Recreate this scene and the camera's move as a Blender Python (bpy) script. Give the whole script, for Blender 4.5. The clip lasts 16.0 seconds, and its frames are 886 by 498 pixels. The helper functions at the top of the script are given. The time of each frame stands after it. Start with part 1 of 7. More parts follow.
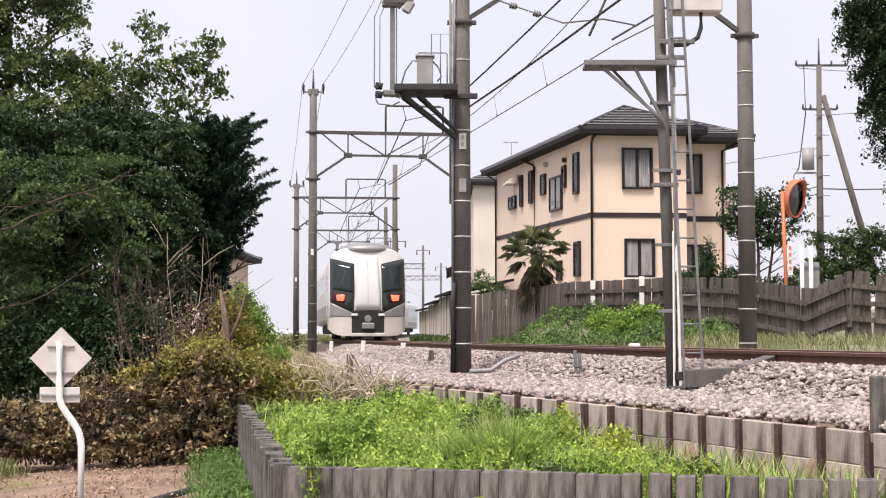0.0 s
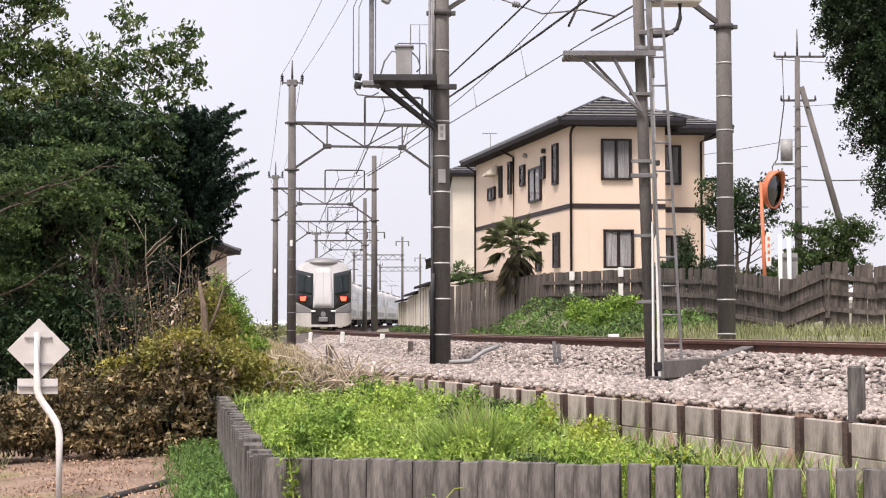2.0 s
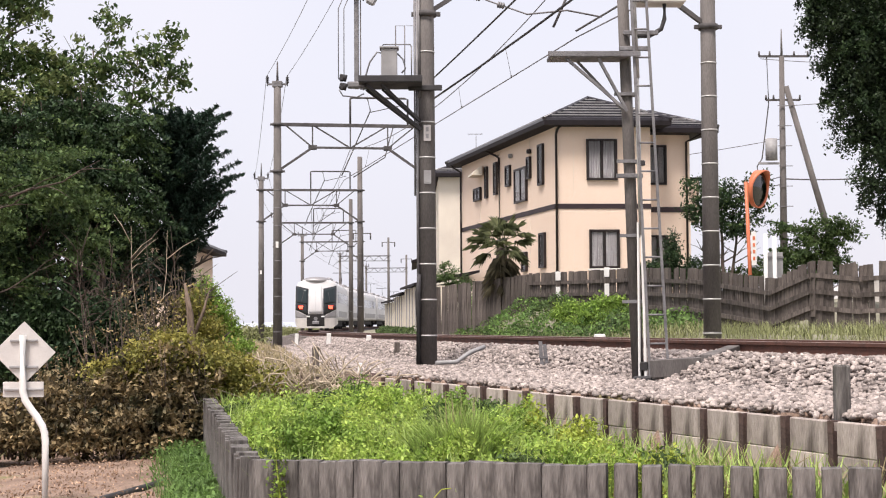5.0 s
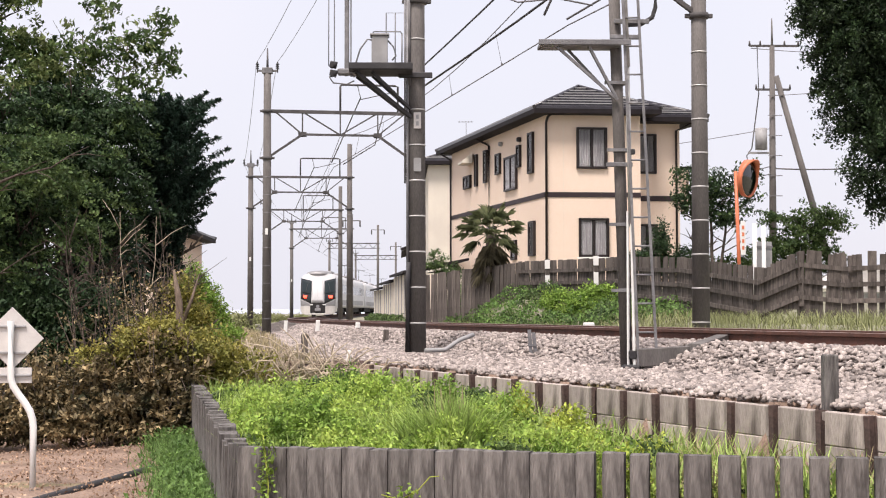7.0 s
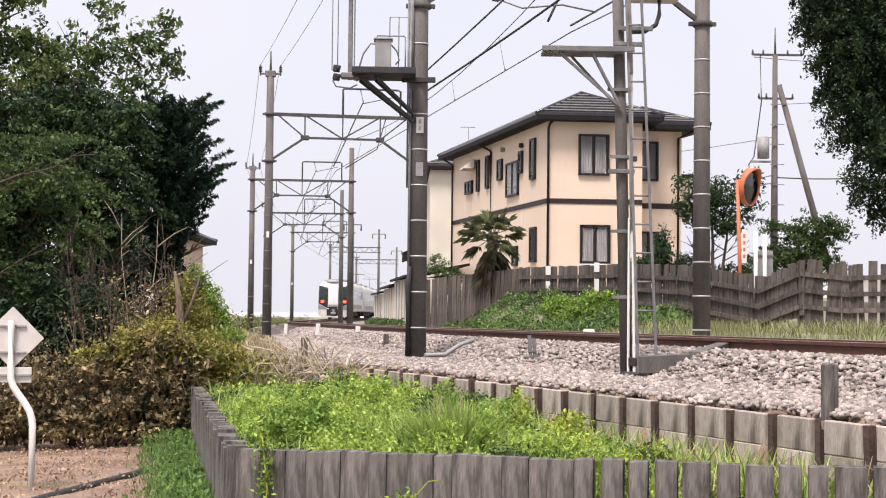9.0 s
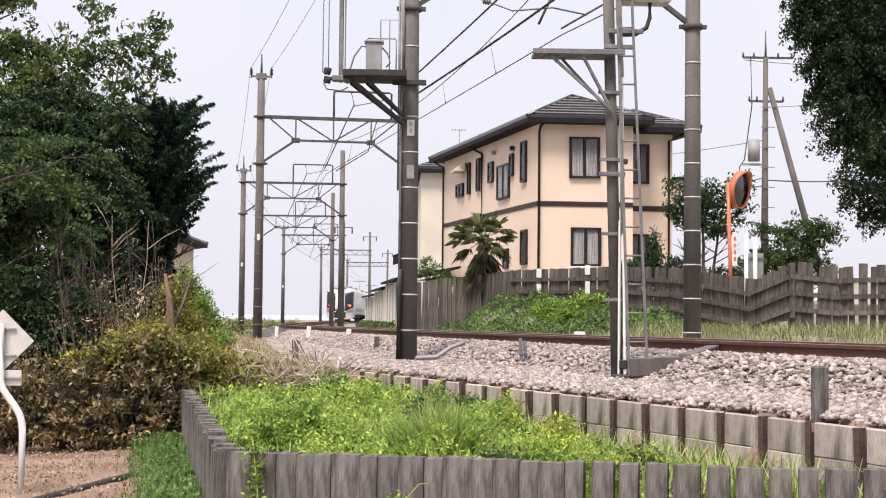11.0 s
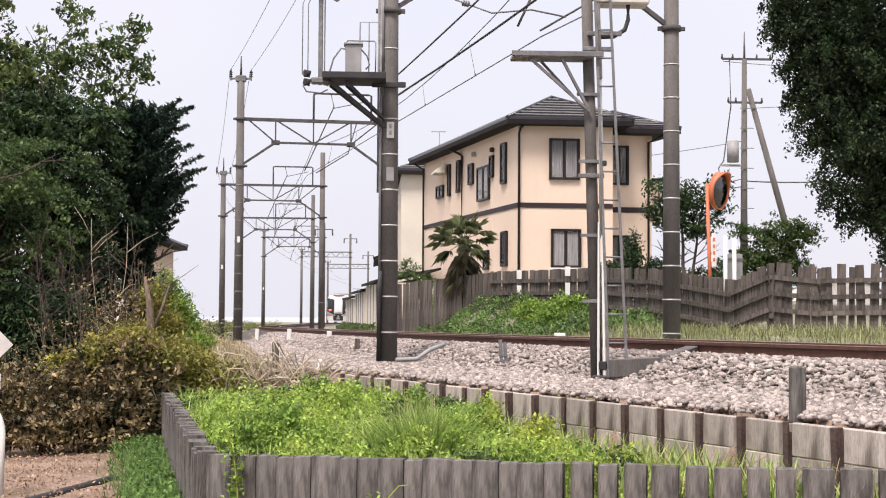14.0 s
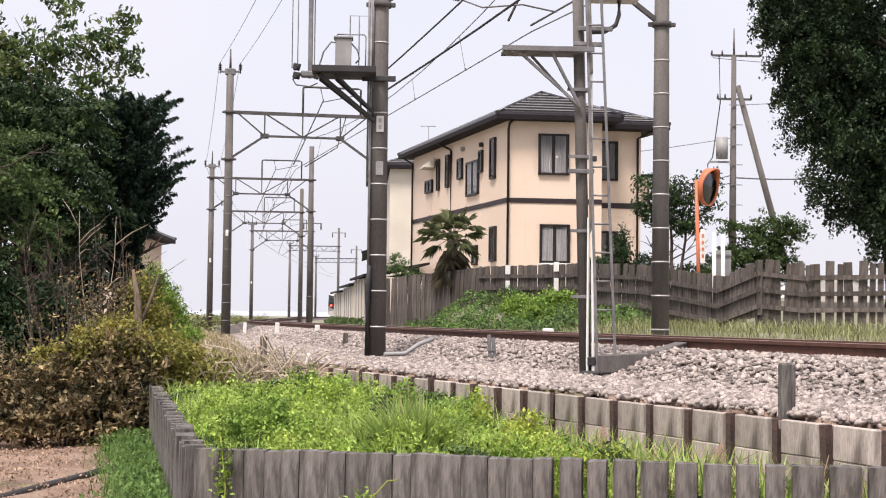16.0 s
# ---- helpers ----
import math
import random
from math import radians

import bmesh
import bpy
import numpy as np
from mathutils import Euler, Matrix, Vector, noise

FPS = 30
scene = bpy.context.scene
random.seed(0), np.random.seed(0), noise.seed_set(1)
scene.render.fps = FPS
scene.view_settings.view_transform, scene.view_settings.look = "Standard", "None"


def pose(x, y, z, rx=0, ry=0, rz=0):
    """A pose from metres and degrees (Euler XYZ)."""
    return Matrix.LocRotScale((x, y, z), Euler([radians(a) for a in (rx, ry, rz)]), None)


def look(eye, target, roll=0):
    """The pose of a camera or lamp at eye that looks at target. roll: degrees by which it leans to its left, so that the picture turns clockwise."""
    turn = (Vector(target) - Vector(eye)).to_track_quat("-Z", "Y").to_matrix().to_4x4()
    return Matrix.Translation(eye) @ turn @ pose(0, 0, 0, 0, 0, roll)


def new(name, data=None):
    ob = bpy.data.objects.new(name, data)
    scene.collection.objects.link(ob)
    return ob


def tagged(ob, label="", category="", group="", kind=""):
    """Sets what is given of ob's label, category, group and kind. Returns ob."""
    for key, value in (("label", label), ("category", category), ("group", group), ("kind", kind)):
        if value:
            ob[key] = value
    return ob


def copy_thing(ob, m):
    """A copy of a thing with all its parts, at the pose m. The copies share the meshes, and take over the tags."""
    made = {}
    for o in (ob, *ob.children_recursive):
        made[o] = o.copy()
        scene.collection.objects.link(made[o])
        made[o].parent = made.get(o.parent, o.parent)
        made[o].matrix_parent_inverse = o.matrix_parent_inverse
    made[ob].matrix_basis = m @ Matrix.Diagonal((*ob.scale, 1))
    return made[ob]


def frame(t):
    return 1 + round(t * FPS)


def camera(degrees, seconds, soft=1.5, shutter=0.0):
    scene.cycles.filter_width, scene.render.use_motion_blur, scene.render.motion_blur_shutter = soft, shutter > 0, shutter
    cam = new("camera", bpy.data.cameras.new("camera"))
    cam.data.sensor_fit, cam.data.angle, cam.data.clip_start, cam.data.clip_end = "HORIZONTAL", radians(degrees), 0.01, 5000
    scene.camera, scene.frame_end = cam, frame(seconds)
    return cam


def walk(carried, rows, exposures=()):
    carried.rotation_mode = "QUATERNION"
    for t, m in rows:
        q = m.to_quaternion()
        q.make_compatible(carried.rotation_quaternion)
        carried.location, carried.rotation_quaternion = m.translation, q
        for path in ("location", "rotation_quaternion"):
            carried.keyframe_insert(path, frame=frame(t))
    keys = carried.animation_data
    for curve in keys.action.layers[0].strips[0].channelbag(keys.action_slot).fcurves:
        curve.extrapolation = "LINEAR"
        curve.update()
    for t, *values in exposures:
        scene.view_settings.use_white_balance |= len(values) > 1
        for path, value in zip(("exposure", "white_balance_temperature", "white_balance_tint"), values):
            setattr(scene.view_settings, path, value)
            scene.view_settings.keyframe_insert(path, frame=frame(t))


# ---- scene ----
cam = camera(32.38, 16.0, soft=1.1)
PATH = [
    (0, (0.0, 0.0, 1.6), (0.0, 19.9696, 2.702), 0.000),
    (0.5, (-0.0029, 0.012, 1.5981), (0.0697, 19.9826, 2.6803), -0.007),
    (1, (-0.0052, 0.0193, 1.5989), (0.1202, 19.9919, 2.6364), -0.052),
    (1.5, (-0.0011, 0.0242, 1.6006), (0.2036, 19.9986, 2.5906), -0.074),
    (2, (0.0001, 0.0145, 1.5979), (0.2718, 19.9883, 2.5832), -0.066),
    (2.5, (-0.002, 0.0193, 1.6006), (0.2675, 19.992, 2.6101), -0.174),
    (3, (-0.0067, 0.0196, 1.6017), (0.2528, 19.9927, 2.6063), -0.274),
    (3.5, (-0.003, 0.0182, 1.6002), (0.2947, 19.9915, 2.59), -0.452),
    (4, (0.0002, 0.0069, 1.6001), (0.3734, 19.9785, 2.5992), -0.508),
    (6.5, (0.002, 0.0111, 1.5993), (0.5535, 19.9827, 2.5125), -0.136),
    (7, (0.0021, 0.0164, 1.6001), (0.5933, 19.9903, 2.4333), -0.072),
    (7.5, (0.0037, -0.0082, 1.6012), (0.5951, 19.9667, 2.4083), 0.008),
    (8, (0.0017, 0.0197, 1.5974), (0.5614, 19.9943, 2.4352), 0.195),
    (8.5, (-0.0003, 0.0131, 1.5977), (0.542, 19.987, 2.4632), 0.406),
    (9, (-0.0015, 0.0119, 1.5961), (0.578, 19.9833, 2.4958), 0.608),
    (9.5, (-0.0035, 0.0171, 1.5959), (0.6249, 19.985, 2.5398), 0.801),
    (12, (0.0042, 0.0053, 1.5962), (0.7381, 19.9701, 2.5272), 0.472),
    (12.5, (0.0043, 0.002, 1.5969), (0.734, 19.9655, 2.5597), 0.519),
    (13, (-0.0013, 0.0019, 1.599), (0.8013, 19.9615, 2.5832), 0.605),
    (13.5, (0.0098, -0.0052, 1.5975), (0.8874, 19.9512, 2.5837), 0.503),
    (14, (0.0102, -0.018, 1.5992), (0.9606, 19.9364, 2.5583), 0.362),
    (14.5, (0.0074, -0.002, 1.5961), (1.0565, 19.9494, 2.5143), 0.471),
    (15, (0.006, -0.0013, 1.5972), (1.1413, 19.9466, 2.4878), 0.604),
    (15.5, (0.0002, 0.0152, 1.5984), (1.1497, 19.9617, 2.5022), 0.685),
    (16, (0.0007, 0.016, 1.5985), (1.1046, 19.9656, 2.4906), 0.695),
]
walk(cam, [(t, look(eye, target, roll)) for t, eye, target, roll in PATH])

# ---- light ----
world = bpy.data.worlds.new("overcast_sky")
scene.world = world
world.use_nodes = True
wn, wl = world.node_tree.nodes, world.node_tree.links
wn.clear()
SUN_UP, SUN_ROUND = 62, 207
sky = wn.new("ShaderNodeTexSky")
sky.sky_type, sky.sun_disc = "NISHITA", False
sky.sun_elevation, sky.sun_rotation = radians(SUN_UP), radians(SUN_ROUND)
sky.dust_density, sky.air_density = 6.0, 1.0
dim = wn.new("ShaderNodeBackground")
dim.inputs["Strength"].default_value = 0.03
wl.new(sky.outputs[0], dim.inputs["Color"])
cloud = wn.new("ShaderNodeBackground")
# the closed cloud layer, a little uneven
w_co, w_no, w_ra = wn.new("ShaderNodeTexCoord"), wn.new("ShaderNodeTexNoise"), wn.new("ShaderNodeValToRGB")
w_no.inputs["Scale"].default_value, w_no.inputs["Detail"].default_value = 2.2, 3
w_ra.color_ramp.elements[0].position, w_ra.color_ramp.elements[1].position = 0.3, 0.75
w_ra.color_ramp.elements[0].color = (0.80, 0.795, 0.89, 1)
w_ra.color_ramp.elements[1].color = (0.91, 0.86, 0.92, 1)
wl.new(w_co.outputs["Generated"], w_no.inputs["Vector"])
wl.new(w_no.outputs["Fac"], w_ra.inputs["Fac"])
wl.new(w_ra.outputs["Color"], cloud.inputs["Color"])
cloud.inputs["Strength"].default_value = 1.0
both, w_out = wn.new("ShaderNodeAddShader"), wn.new("ShaderNodeOutputWorld")
wl.new(dim.outputs[0], both.inputs[0])
wl.new(cloud.outputs[0], both.inputs[1])
wl.new(both.outputs[0], w_out.inputs["Surface"])
sun = new("sun", bpy.data.lights.new("sun", "SUN"))
sun.data.energy, sun.data.angle, sun.data.color = 5.0, radians(16), (1.0, 0.905, 0.85)
sun_way = Vector((math.sin(radians(SUN_ROUND)) * math.cos(radians(SUN_UP)), math.cos(radians(SUN_ROUND)) * math.cos(radians(SUN_UP)), math.sin(radians(SUN_UP))))
sun.matrix_world = look(sun_way * 50, (0, 0, 0))
scene.view_settings.exposure = 0.0


# ---- materials ----
def material(name, colour, other=None, rough=0.8, metal=0.0, scale=6.0, fine=60.0, bump=0.3, stretch=(1, 1, 1), vary=0.0, island=0.0,
             spec=0.4, through_light=0.0, stain=None, stain_at=0.55, glow=0.0, space="Object", bump_size=0.02):
    """A surface with a broad and a fine unevenness; vary: from piece to piece, island: from leaf to leaf."""
    m = bpy.data.materials.new(name)
    m.use_nodes = True
    n, l = m.node_tree.nodes, m.node_tree.links
    b = n["Principled BSDF"]
    b.inputs["Roughness"].default_value, b.inputs["Metallic"].default_value = rough, metal
    b.inputs["Specular IOR Level"].default_value = spec
    other = other or tuple(c * 0.75 for c in colour)
    co, mp = n.new("ShaderNodeTexCoord"), n.new("ShaderNodeMapping")
    mp.inputs["Scale"].default_value = stretch
    l.new(co.outputs[space], mp.inputs["Vector"])
    big, small = n.new("ShaderNodeTexNoise"), n.new("ShaderNodeTexNoise")
    for t, s in ((big, scale), (small, fine)):
        t.inputs["Scale"].default_value, t.inputs["Detail"].default_value = s, 4
        l.new(mp.outputs[0], t.inputs["Vector"])
    ramp = n.new("ShaderNodeValToRGB")
    ramp.color_ramp.elements[0].position, ramp.color_ramp.elements[1].position = 0.35, 0.65
    ramp.color_ramp.elements[0].color, ramp.color_ramp.elements[1].color = (*other, 1), (*colour, 1)
    l.new(big.outputs["Fac"], ramp.inputs["Fac"])
    out = ramp.outputs["Color"]
    grain = n.new("ShaderNodeMix")
    grain.data_type, grain.blend_type = "RGBA", "OVERLAY"
    grain.inputs["Factor"].default_value = 0.5 if bump >= 0.15 else 0.1
    l.new(out, grain.inputs["A"])
    l.new(small.outputs["Fac"], grain.inputs["B"])
    out = grain.outputs["Result"]
    if stain:
        st, sr, sm = n.new("ShaderNodeTexNoise"), n.new("ShaderNodeValToRGB"), n.new("ShaderNodeMix")
        st.inputs["Scale"].default_value, st.inputs["Detail"].default_value = scale * 0.6, 8
        sr.color_ramp.elements[0].position, sr.color_ramp.elements[1].position = stain_at, stain_at + 0.12
        sm.data_type = "RGBA"
        sm.inputs["B"].default_value = (*stain, 1)
        l.new(mp.outputs[0], st.inputs["Vector"])
        l.new(st.outputs["Fac"], sr.inputs["Fac"])
        l.new(sr.outputs["Color"], sm.inputs["Factor"])
        l.new(out, sm.inputs["A"])
        out = sm.outputs["Result"]
    if vary or island:
        src, hsv, rng = n.new("ShaderNodeNewGeometry") if island else n.new("ShaderNodeObjectInfo"), n.new("ShaderNodeHueSaturation"), n.new("ShaderNodeMapRange")
        amount = island or vary
        rng.inputs["To Min"].default_value, rng.inputs["To Max"].default_value = 1 - amount, 1 + amount
        l.new(src.outputs["Random Per Island" if island else "Random"], rng.inputs["Value"])
        l.new(rng.outputs[0], hsv.inputs["Value"])
        l.new(out, hsv.inputs["Color"])
        out = hsv.outputs["Color"]
    l.new(out, b.inputs["Base Color"])
    if bump:
        bp = n.new("ShaderNodeBump")
        bp.inputs["Strength"].default_value, bp.inputs["Distance"].default_value = bump, bump_size
        l.new(small.outputs["Fac"], bp.inputs["Height"])
        l.new(bp.outputs[0], b.inputs["Normal"])
    if through_light:
        tr, mx = n.new("ShaderNodeBsdfTranslucent"), n.new("ShaderNodeMixShader")
        mx.inputs[0].default_value = through_light
        l.new(out, tr.inputs["Color"])
        l.new(b.outputs[0], mx.inputs[1])
        l.new(tr.outputs[0], mx.inputs[2])
        l.new(mx.outputs[0], n["Material Output"].inputs["Surface"])
    if glow:
        b.inputs["Emission Color"].default_value = (*colour, 1)
        b.inputs["Emission Strength"].default_value = glow
    return m


M_soil = material("leaf_strewn_soil", (0.33, 0.235, 0.18), (0.20, 0.135, 0.10), scale=1.3, fine=26, bump=0.9, stain=(0.20, 0.20, 0.07), stain_at=0.60, bump_size=0.05)
M_field = material("field_grass", (0.27, 0.255, 0.19), (0.20, 0.19, 0.135), scale=0.6, fine=14, bump=0.8, bump_size=0.08)
M_yellow = material("yellow_weed_leaf", (0.44, 0.48, 0.09), (0.28, 0.36, 0.06), island=0.45, through_light=0.35, scale=4.0, fine=20, rough=0.6, bump=0, spec=0.25)
M_stone = material("ballast_stone", (0.40, 0.345, 0.315), (0.28, 0.24, 0.222), scale=9, fine=50, bump=0.5, island=0.45, rough=0.9)
# bed colour darkened to paint the shade in gaps between the loose stones
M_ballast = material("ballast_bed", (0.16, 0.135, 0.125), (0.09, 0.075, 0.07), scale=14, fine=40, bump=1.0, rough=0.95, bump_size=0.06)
M_rust = material("rusty_rail_steel", (0.115, 0.05, 0.035), (0.07, 0.034, 0.026), scale=8, fine=70, rough=0.75, bump=0.3)
M_tread = material("worn_rail_tread", (0.40, 0.30, 0.26), (0.26, 0.18, 0.15), scale=7, fine=80, rough=0.42, metal=0.6, bump=0.1)
M_sleeper = material("weathered_sleeper_wood", (0.205, 0.190, 0.178), (0.062, 0.056, 0.053), scale=3.5, fine=22, stretch=(5, 5, 0.7), vary=0.16, bump=0.8, rough=0.92, stain=(0.20, 0.19, 0.16), stain_at=0.60)
M_fence = material("silvery_fence_wood", (0.135, 0.114, 0.101), (0.06, 0.05, 0.045), scale=3, fine=24, stretch=(5, 5, 0.6), vary=0.35, bump=0.7, rough=0.92)
M_concrete = material("stained_concrete_panel", (0.54, 0.47, 0.425), (0.37, 0.315, 0.285), scale=2.2, fine=30, vary=0.28, bump=0.4, rough=0.9, stretch=(3.0, 3.0, 0.7), stain=(0.13, 0.105, 0.092), stain_at=0.50)
M_post = material("dark_rusted_post", (0.095, 0.06, 0.052), (0.05, 0.036, 0.033), scale=5, fine=40, rough=0.85)
M_pole = material("grey_concrete_pole", (0.152, 0.139, 0.132), (0.105, 0.095, 0.090), scale=2.5, fine=45, stretch=(2, 2, 0.4), rough=0.85, bump=0.25)
M_band = material("pale_metal_band", (0.55, 0.54, 0.52), (0.4, 0.39, 0.38), scale=10, fine=60, rough=0.5, metal=0.3, bump=0.1)
M_steel = material("galvanised_steel", (0.23, 0.225, 0.23), (0.16, 0.155, 0.16), scale=6, fine=60, rough=0.6, metal=0.35, bump=0.15)
M_girder = material("dull_painted_girder", (0.105, 0.097, 0.097), (0.068, 0.063, 0.063), scale=5, fine=60, rough=0.7, metal=0.2, bump=0.15)
M_dark = material("dark_steel_and_room_shade", (0.045, 0.043, 0.045), (0.03, 0.028, 0.03), scale=5, fine=50, rough=0.65, bump=0.2)
M_wire = material("overhead_wire", (0.05, 0.047, 0.05), scale=4, fine=40, rough=0.6, bump=0)
M_pale_wire = material("thin_copper_wire", (0.16, 0.15, 0.155), scale=4, fine=40, rough=0.6, bump=0)
M_white = material("white_paint", (0.80, 0.79, 0.77), (0.70, 0.69, 0.66), scale=4, fine=50, rough=0.5, bump=0.08)
M_sign = material("bare_sign_back", (0.66, 0.63, 0.60), (0.56, 0.53, 0.51), scale=5, fine=60, rough=0.5, metal=0.15, bump=0.08)
M_box = material("grey_cabinet_paint", (0.33, 0.325, 0.325), (0.26, 0.255, 0.255), scale=4, fine=50, rough=0.55, bump=0.08)
M_orange = material("orange_paint", (0.64, 0.19, 0.09), (0.54, 0.15, 0.07), scale=5, fine=40, rough=0.45, bump=0.05)
M_cream = material("cream_house_render", (0.77, 0.62, 0.505), (0.745, 0.595, 0.48), scale=0.7, fine=60, rough=0.9, bump=0.2, space="Object")
M_palewall = material("off_white_house_render", (0.72, 0.66, 0.56), (0.64, 0.58, 0.5), scale=0.8, fine=60, rough=0.9, bump=0.2)
M_frame = material("dark_brown_window_frame", (0.022, 0.015, 0.015), (0.016, 0.011, 0.010), scale=5, fine=40, rough=0.45, bump=0.05)
M_belt = material("dark_brown_trim", (0.034, 0.021, 0.025), (0.024, 0.015, 0.018), scale=4, fine=40, rough=0.6, bump=0.1)
M_tile = material("dark_roof_tile", (0.032, 0.028, 0.036), (0.02, 0.017, 0.023), scale=4, fine=50, rough=0.32, spec=0.7, vary=0.3, bump=0.1)
M_eave = material("dark_eave_board", (0.018, 0.014, 0.016), (0.012, 0.01, 0.011), scale=4, fine=40, rough=0.75, spec=0.2, bump=0.1)
M_curtain = material("lace_curtain", (0.40, 0.39, 0.40), (0.22, 0.21, 0.22), scale=3, fine=30, stretch=(14, 14, 0.3), rough=0.95, bump=0.3)
M_train = material("white_train_shell", (0.62, 0.612, 0.615), (0.56, 0.553, 0.556), scale=1.2, fine=40, rough=0.45, spec=0.35, bump=0.02)
M_skirt = material("off_white_skirt", (0.60, 0.57, 0.53), (0.50, 0.47, 0.44), scale=1.5, fine=40, rough=0.5, spec=0.35, bump=0.04)
M_silver = material("silver_train_band", (0.30, 0.29, 0.295), (0.24, 0.235, 0.24), scale=1.2, fine=40, rough=0.45, metal=0.3, bump=0.05)
M_under = material("grimy_underframe", (0.03, 0.028, 0.028), (0.02, 0.018, 0.018), scale=4, fine=30, rough=0.85, bump=0.3)
M_tail = material("red_tail_lamp", (1.0, 0.085, 0.045), scale=4, fine=30, rough=0.3, glow=3.4, bump=0)
M_glow_patch = material("dark_red_painted_glow", (0.055, 0.003, 0.005), (0.035, 0.002, 0.003), scale=4, fine=30, rough=0.2, bump=0)
M_bark = material("grey_brown_bark", (0.13, 0.10, 0.08), (0.07, 0.053, 0.045), scale=5, fine=30, stretch=(4, 4, 0.8), rough=0.95, bump=1.0)
M_snag = material("bleached_dead_wood", (0.22, 0.165, 0.125), (0.11, 0.08, 0.06), scale=5, fine=30, stretch=(4, 4, 0.8), rough=0.95, bump=0.9)
M_twig = material("dry_twig", (0.50, 0.42, 0.32), (0.30, 0.24, 0.18), scale=6, fine=40, rough=0.95, bump=0.4)
LEAF = dict(scale=4.0, fine=20, rough=0.6, bump=0, spec=0.25)
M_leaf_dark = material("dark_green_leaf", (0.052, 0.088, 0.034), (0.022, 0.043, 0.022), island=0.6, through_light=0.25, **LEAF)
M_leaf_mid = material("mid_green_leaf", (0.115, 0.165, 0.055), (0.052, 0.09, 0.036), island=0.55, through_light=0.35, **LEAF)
M_leaf_ever = material("glossy_evergreen_leaf", (0.036, 0.058, 0.022), (0.014, 0.026, 0.013), island=0.6, through_light=0.15, **LEAF)
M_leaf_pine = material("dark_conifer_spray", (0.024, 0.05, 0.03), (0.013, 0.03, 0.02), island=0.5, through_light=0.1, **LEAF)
M_leaf_brown = material("withered_hedge_leaf", (0.33, 0.25, 0.135), (0.034, 0.036, 0.018), island=0.75, through_light=0.25, **LEAF)
M_leaf_olive = material("yellow_green_shrub_leaf", (0.33, 0.29, 0.075), (0.17, 0.175, 0.045), island=0.55, through_light=0.3, **LEAF)
M_weed = material("bright_weed_leaf", (0.44, 0.54, 0.12), (0.27, 0.40, 0.085), island=0.45, through_light=0.4, **LEAF)
M_grass = material("long_grass_blade", (0.40, 0.50, 0.16), (0.27, 0.38, 0.10), island=0.4, through_light=0.35, **LEAF)
M_dry = material("dry_grass_blade", (0.40, 0.33, 0.20), (0.27, 0.225, 0.13), island=0.4, through_light=0.25, **LEAF)
M_edge = material("path_edge_grass", (0.17, 0.28, 0.075), (0.095, 0.17, 0.05), island=0.5, through_light=0.35, **LEAF)
M_fern = material("fresh_fern_leaf", (0.27, 0.385, 0.075), (0.15, 0.25, 0.05), island=0.5, through_light=0.35, **LEAF)
# olive made paler to paint leaves that catch the light
M_leaf_top = material("olive_leaf_painted_sunlit", (0.19, 0.225, 0.085), (0.095, 0.13, 0.045), island=0.55, through_light=0.4, **LEAF)
M_palm = material("dull_palm_frond", (0.17, 0.185, 0.09), (0.075, 0.09, 0.042), island=0.55, through_light=0.2, **LEAF)
M_dead = material("withered_frond", (0.12, 0.105, 0.065), (0.06, 0.052, 0.032), island=0.4, **LEAF)
# pale blue-grey puts the haze of distance into the hills' surface colour
M_haze = material("hazy_far_hills", (0.44, 0.47, 0.55), (0.40, 0.43, 0.51), scale=0.01, fine=0.05, bump=0)
M_litter = material("dry_leaf_litter", (0.42, 0.29, 0.20), (0.26, 0.17, 0.115), island=0.5, **LEAF)
M_verge = material("verge_grass_blade", (0.27, 0.29, 0.13), (0.20, 0.21, 0.10), island=0.5, through_light=0.3, **LEAF)


def glass_material(name, tint=(0.02, 0.022, 0.025), rough=0.06, spec=0.6):
    m = bpy.data.materials.new(name)
    m.use_nodes = True
    n, l = m.node_tree.nodes, m.node_tree.links
    b = n["Principled BSDF"]
    b.inputs["Base Color"].default_value = (*tint, 1)
    b.inputs["Roughness"].default_value, b.inputs["Specular IOR Level"].default_value = rough, spec
    return m


M_blackglass = glass_material("smoked_glass")
M_sideglass = glass_material("tinted_side_glass", (0.05, 0.055, 0.062), 0.08, 0.7)
M_cabglass = glass_material("cab_glass", (0.018, 0.026, 0.029), 0.1, 0.35)
M_pane = bpy.data.materials.new("window_glass")
M_pane.use_nodes = True
_b = M_pane.node_tree.nodes["Principled BSDF"]
_b.inputs["Transmission Weight"].default_value, _b.inputs["Roughness"].default_value, _b.inputs["IOR"].default_value = 1.0, 0.02, 1.1
M_mirror = bpy.data.materials.new("convex_mirror_glass")
M_mirror.use_nodes = True
_b = M_mirror.node_tree.nodes["Principled BSDF"]
# dark tint paints a reflection of trees that are not built on that side
_b.inputs["Metallic"].default_value, _b.inputs["Roughness"].default_value, _b.inputs["Base Color"].default_value = 1.0, 0.08, (0.10, 0.10, 0.105, 1)


# ---- mesh helpers ----
def box(bm, c, s, turn=None, bevel=0.0):
    """A box with centre c and size s, turned by a matrix about its centre."""
    m = Matrix.Translation(c) @ (turn.to_4x4() if turn else Matrix()) @ Matrix.Diagonal((*s, 1))
    made = bmesh.ops.create_cube(bm, size=1, matrix=m)["verts"]
    if bevel:
        edges = {e for v in made for e in v.link_edges}
        bmesh.ops.bevel(bm, geom=list(edges), offset=bevel, segments=1, affect="EDGES")


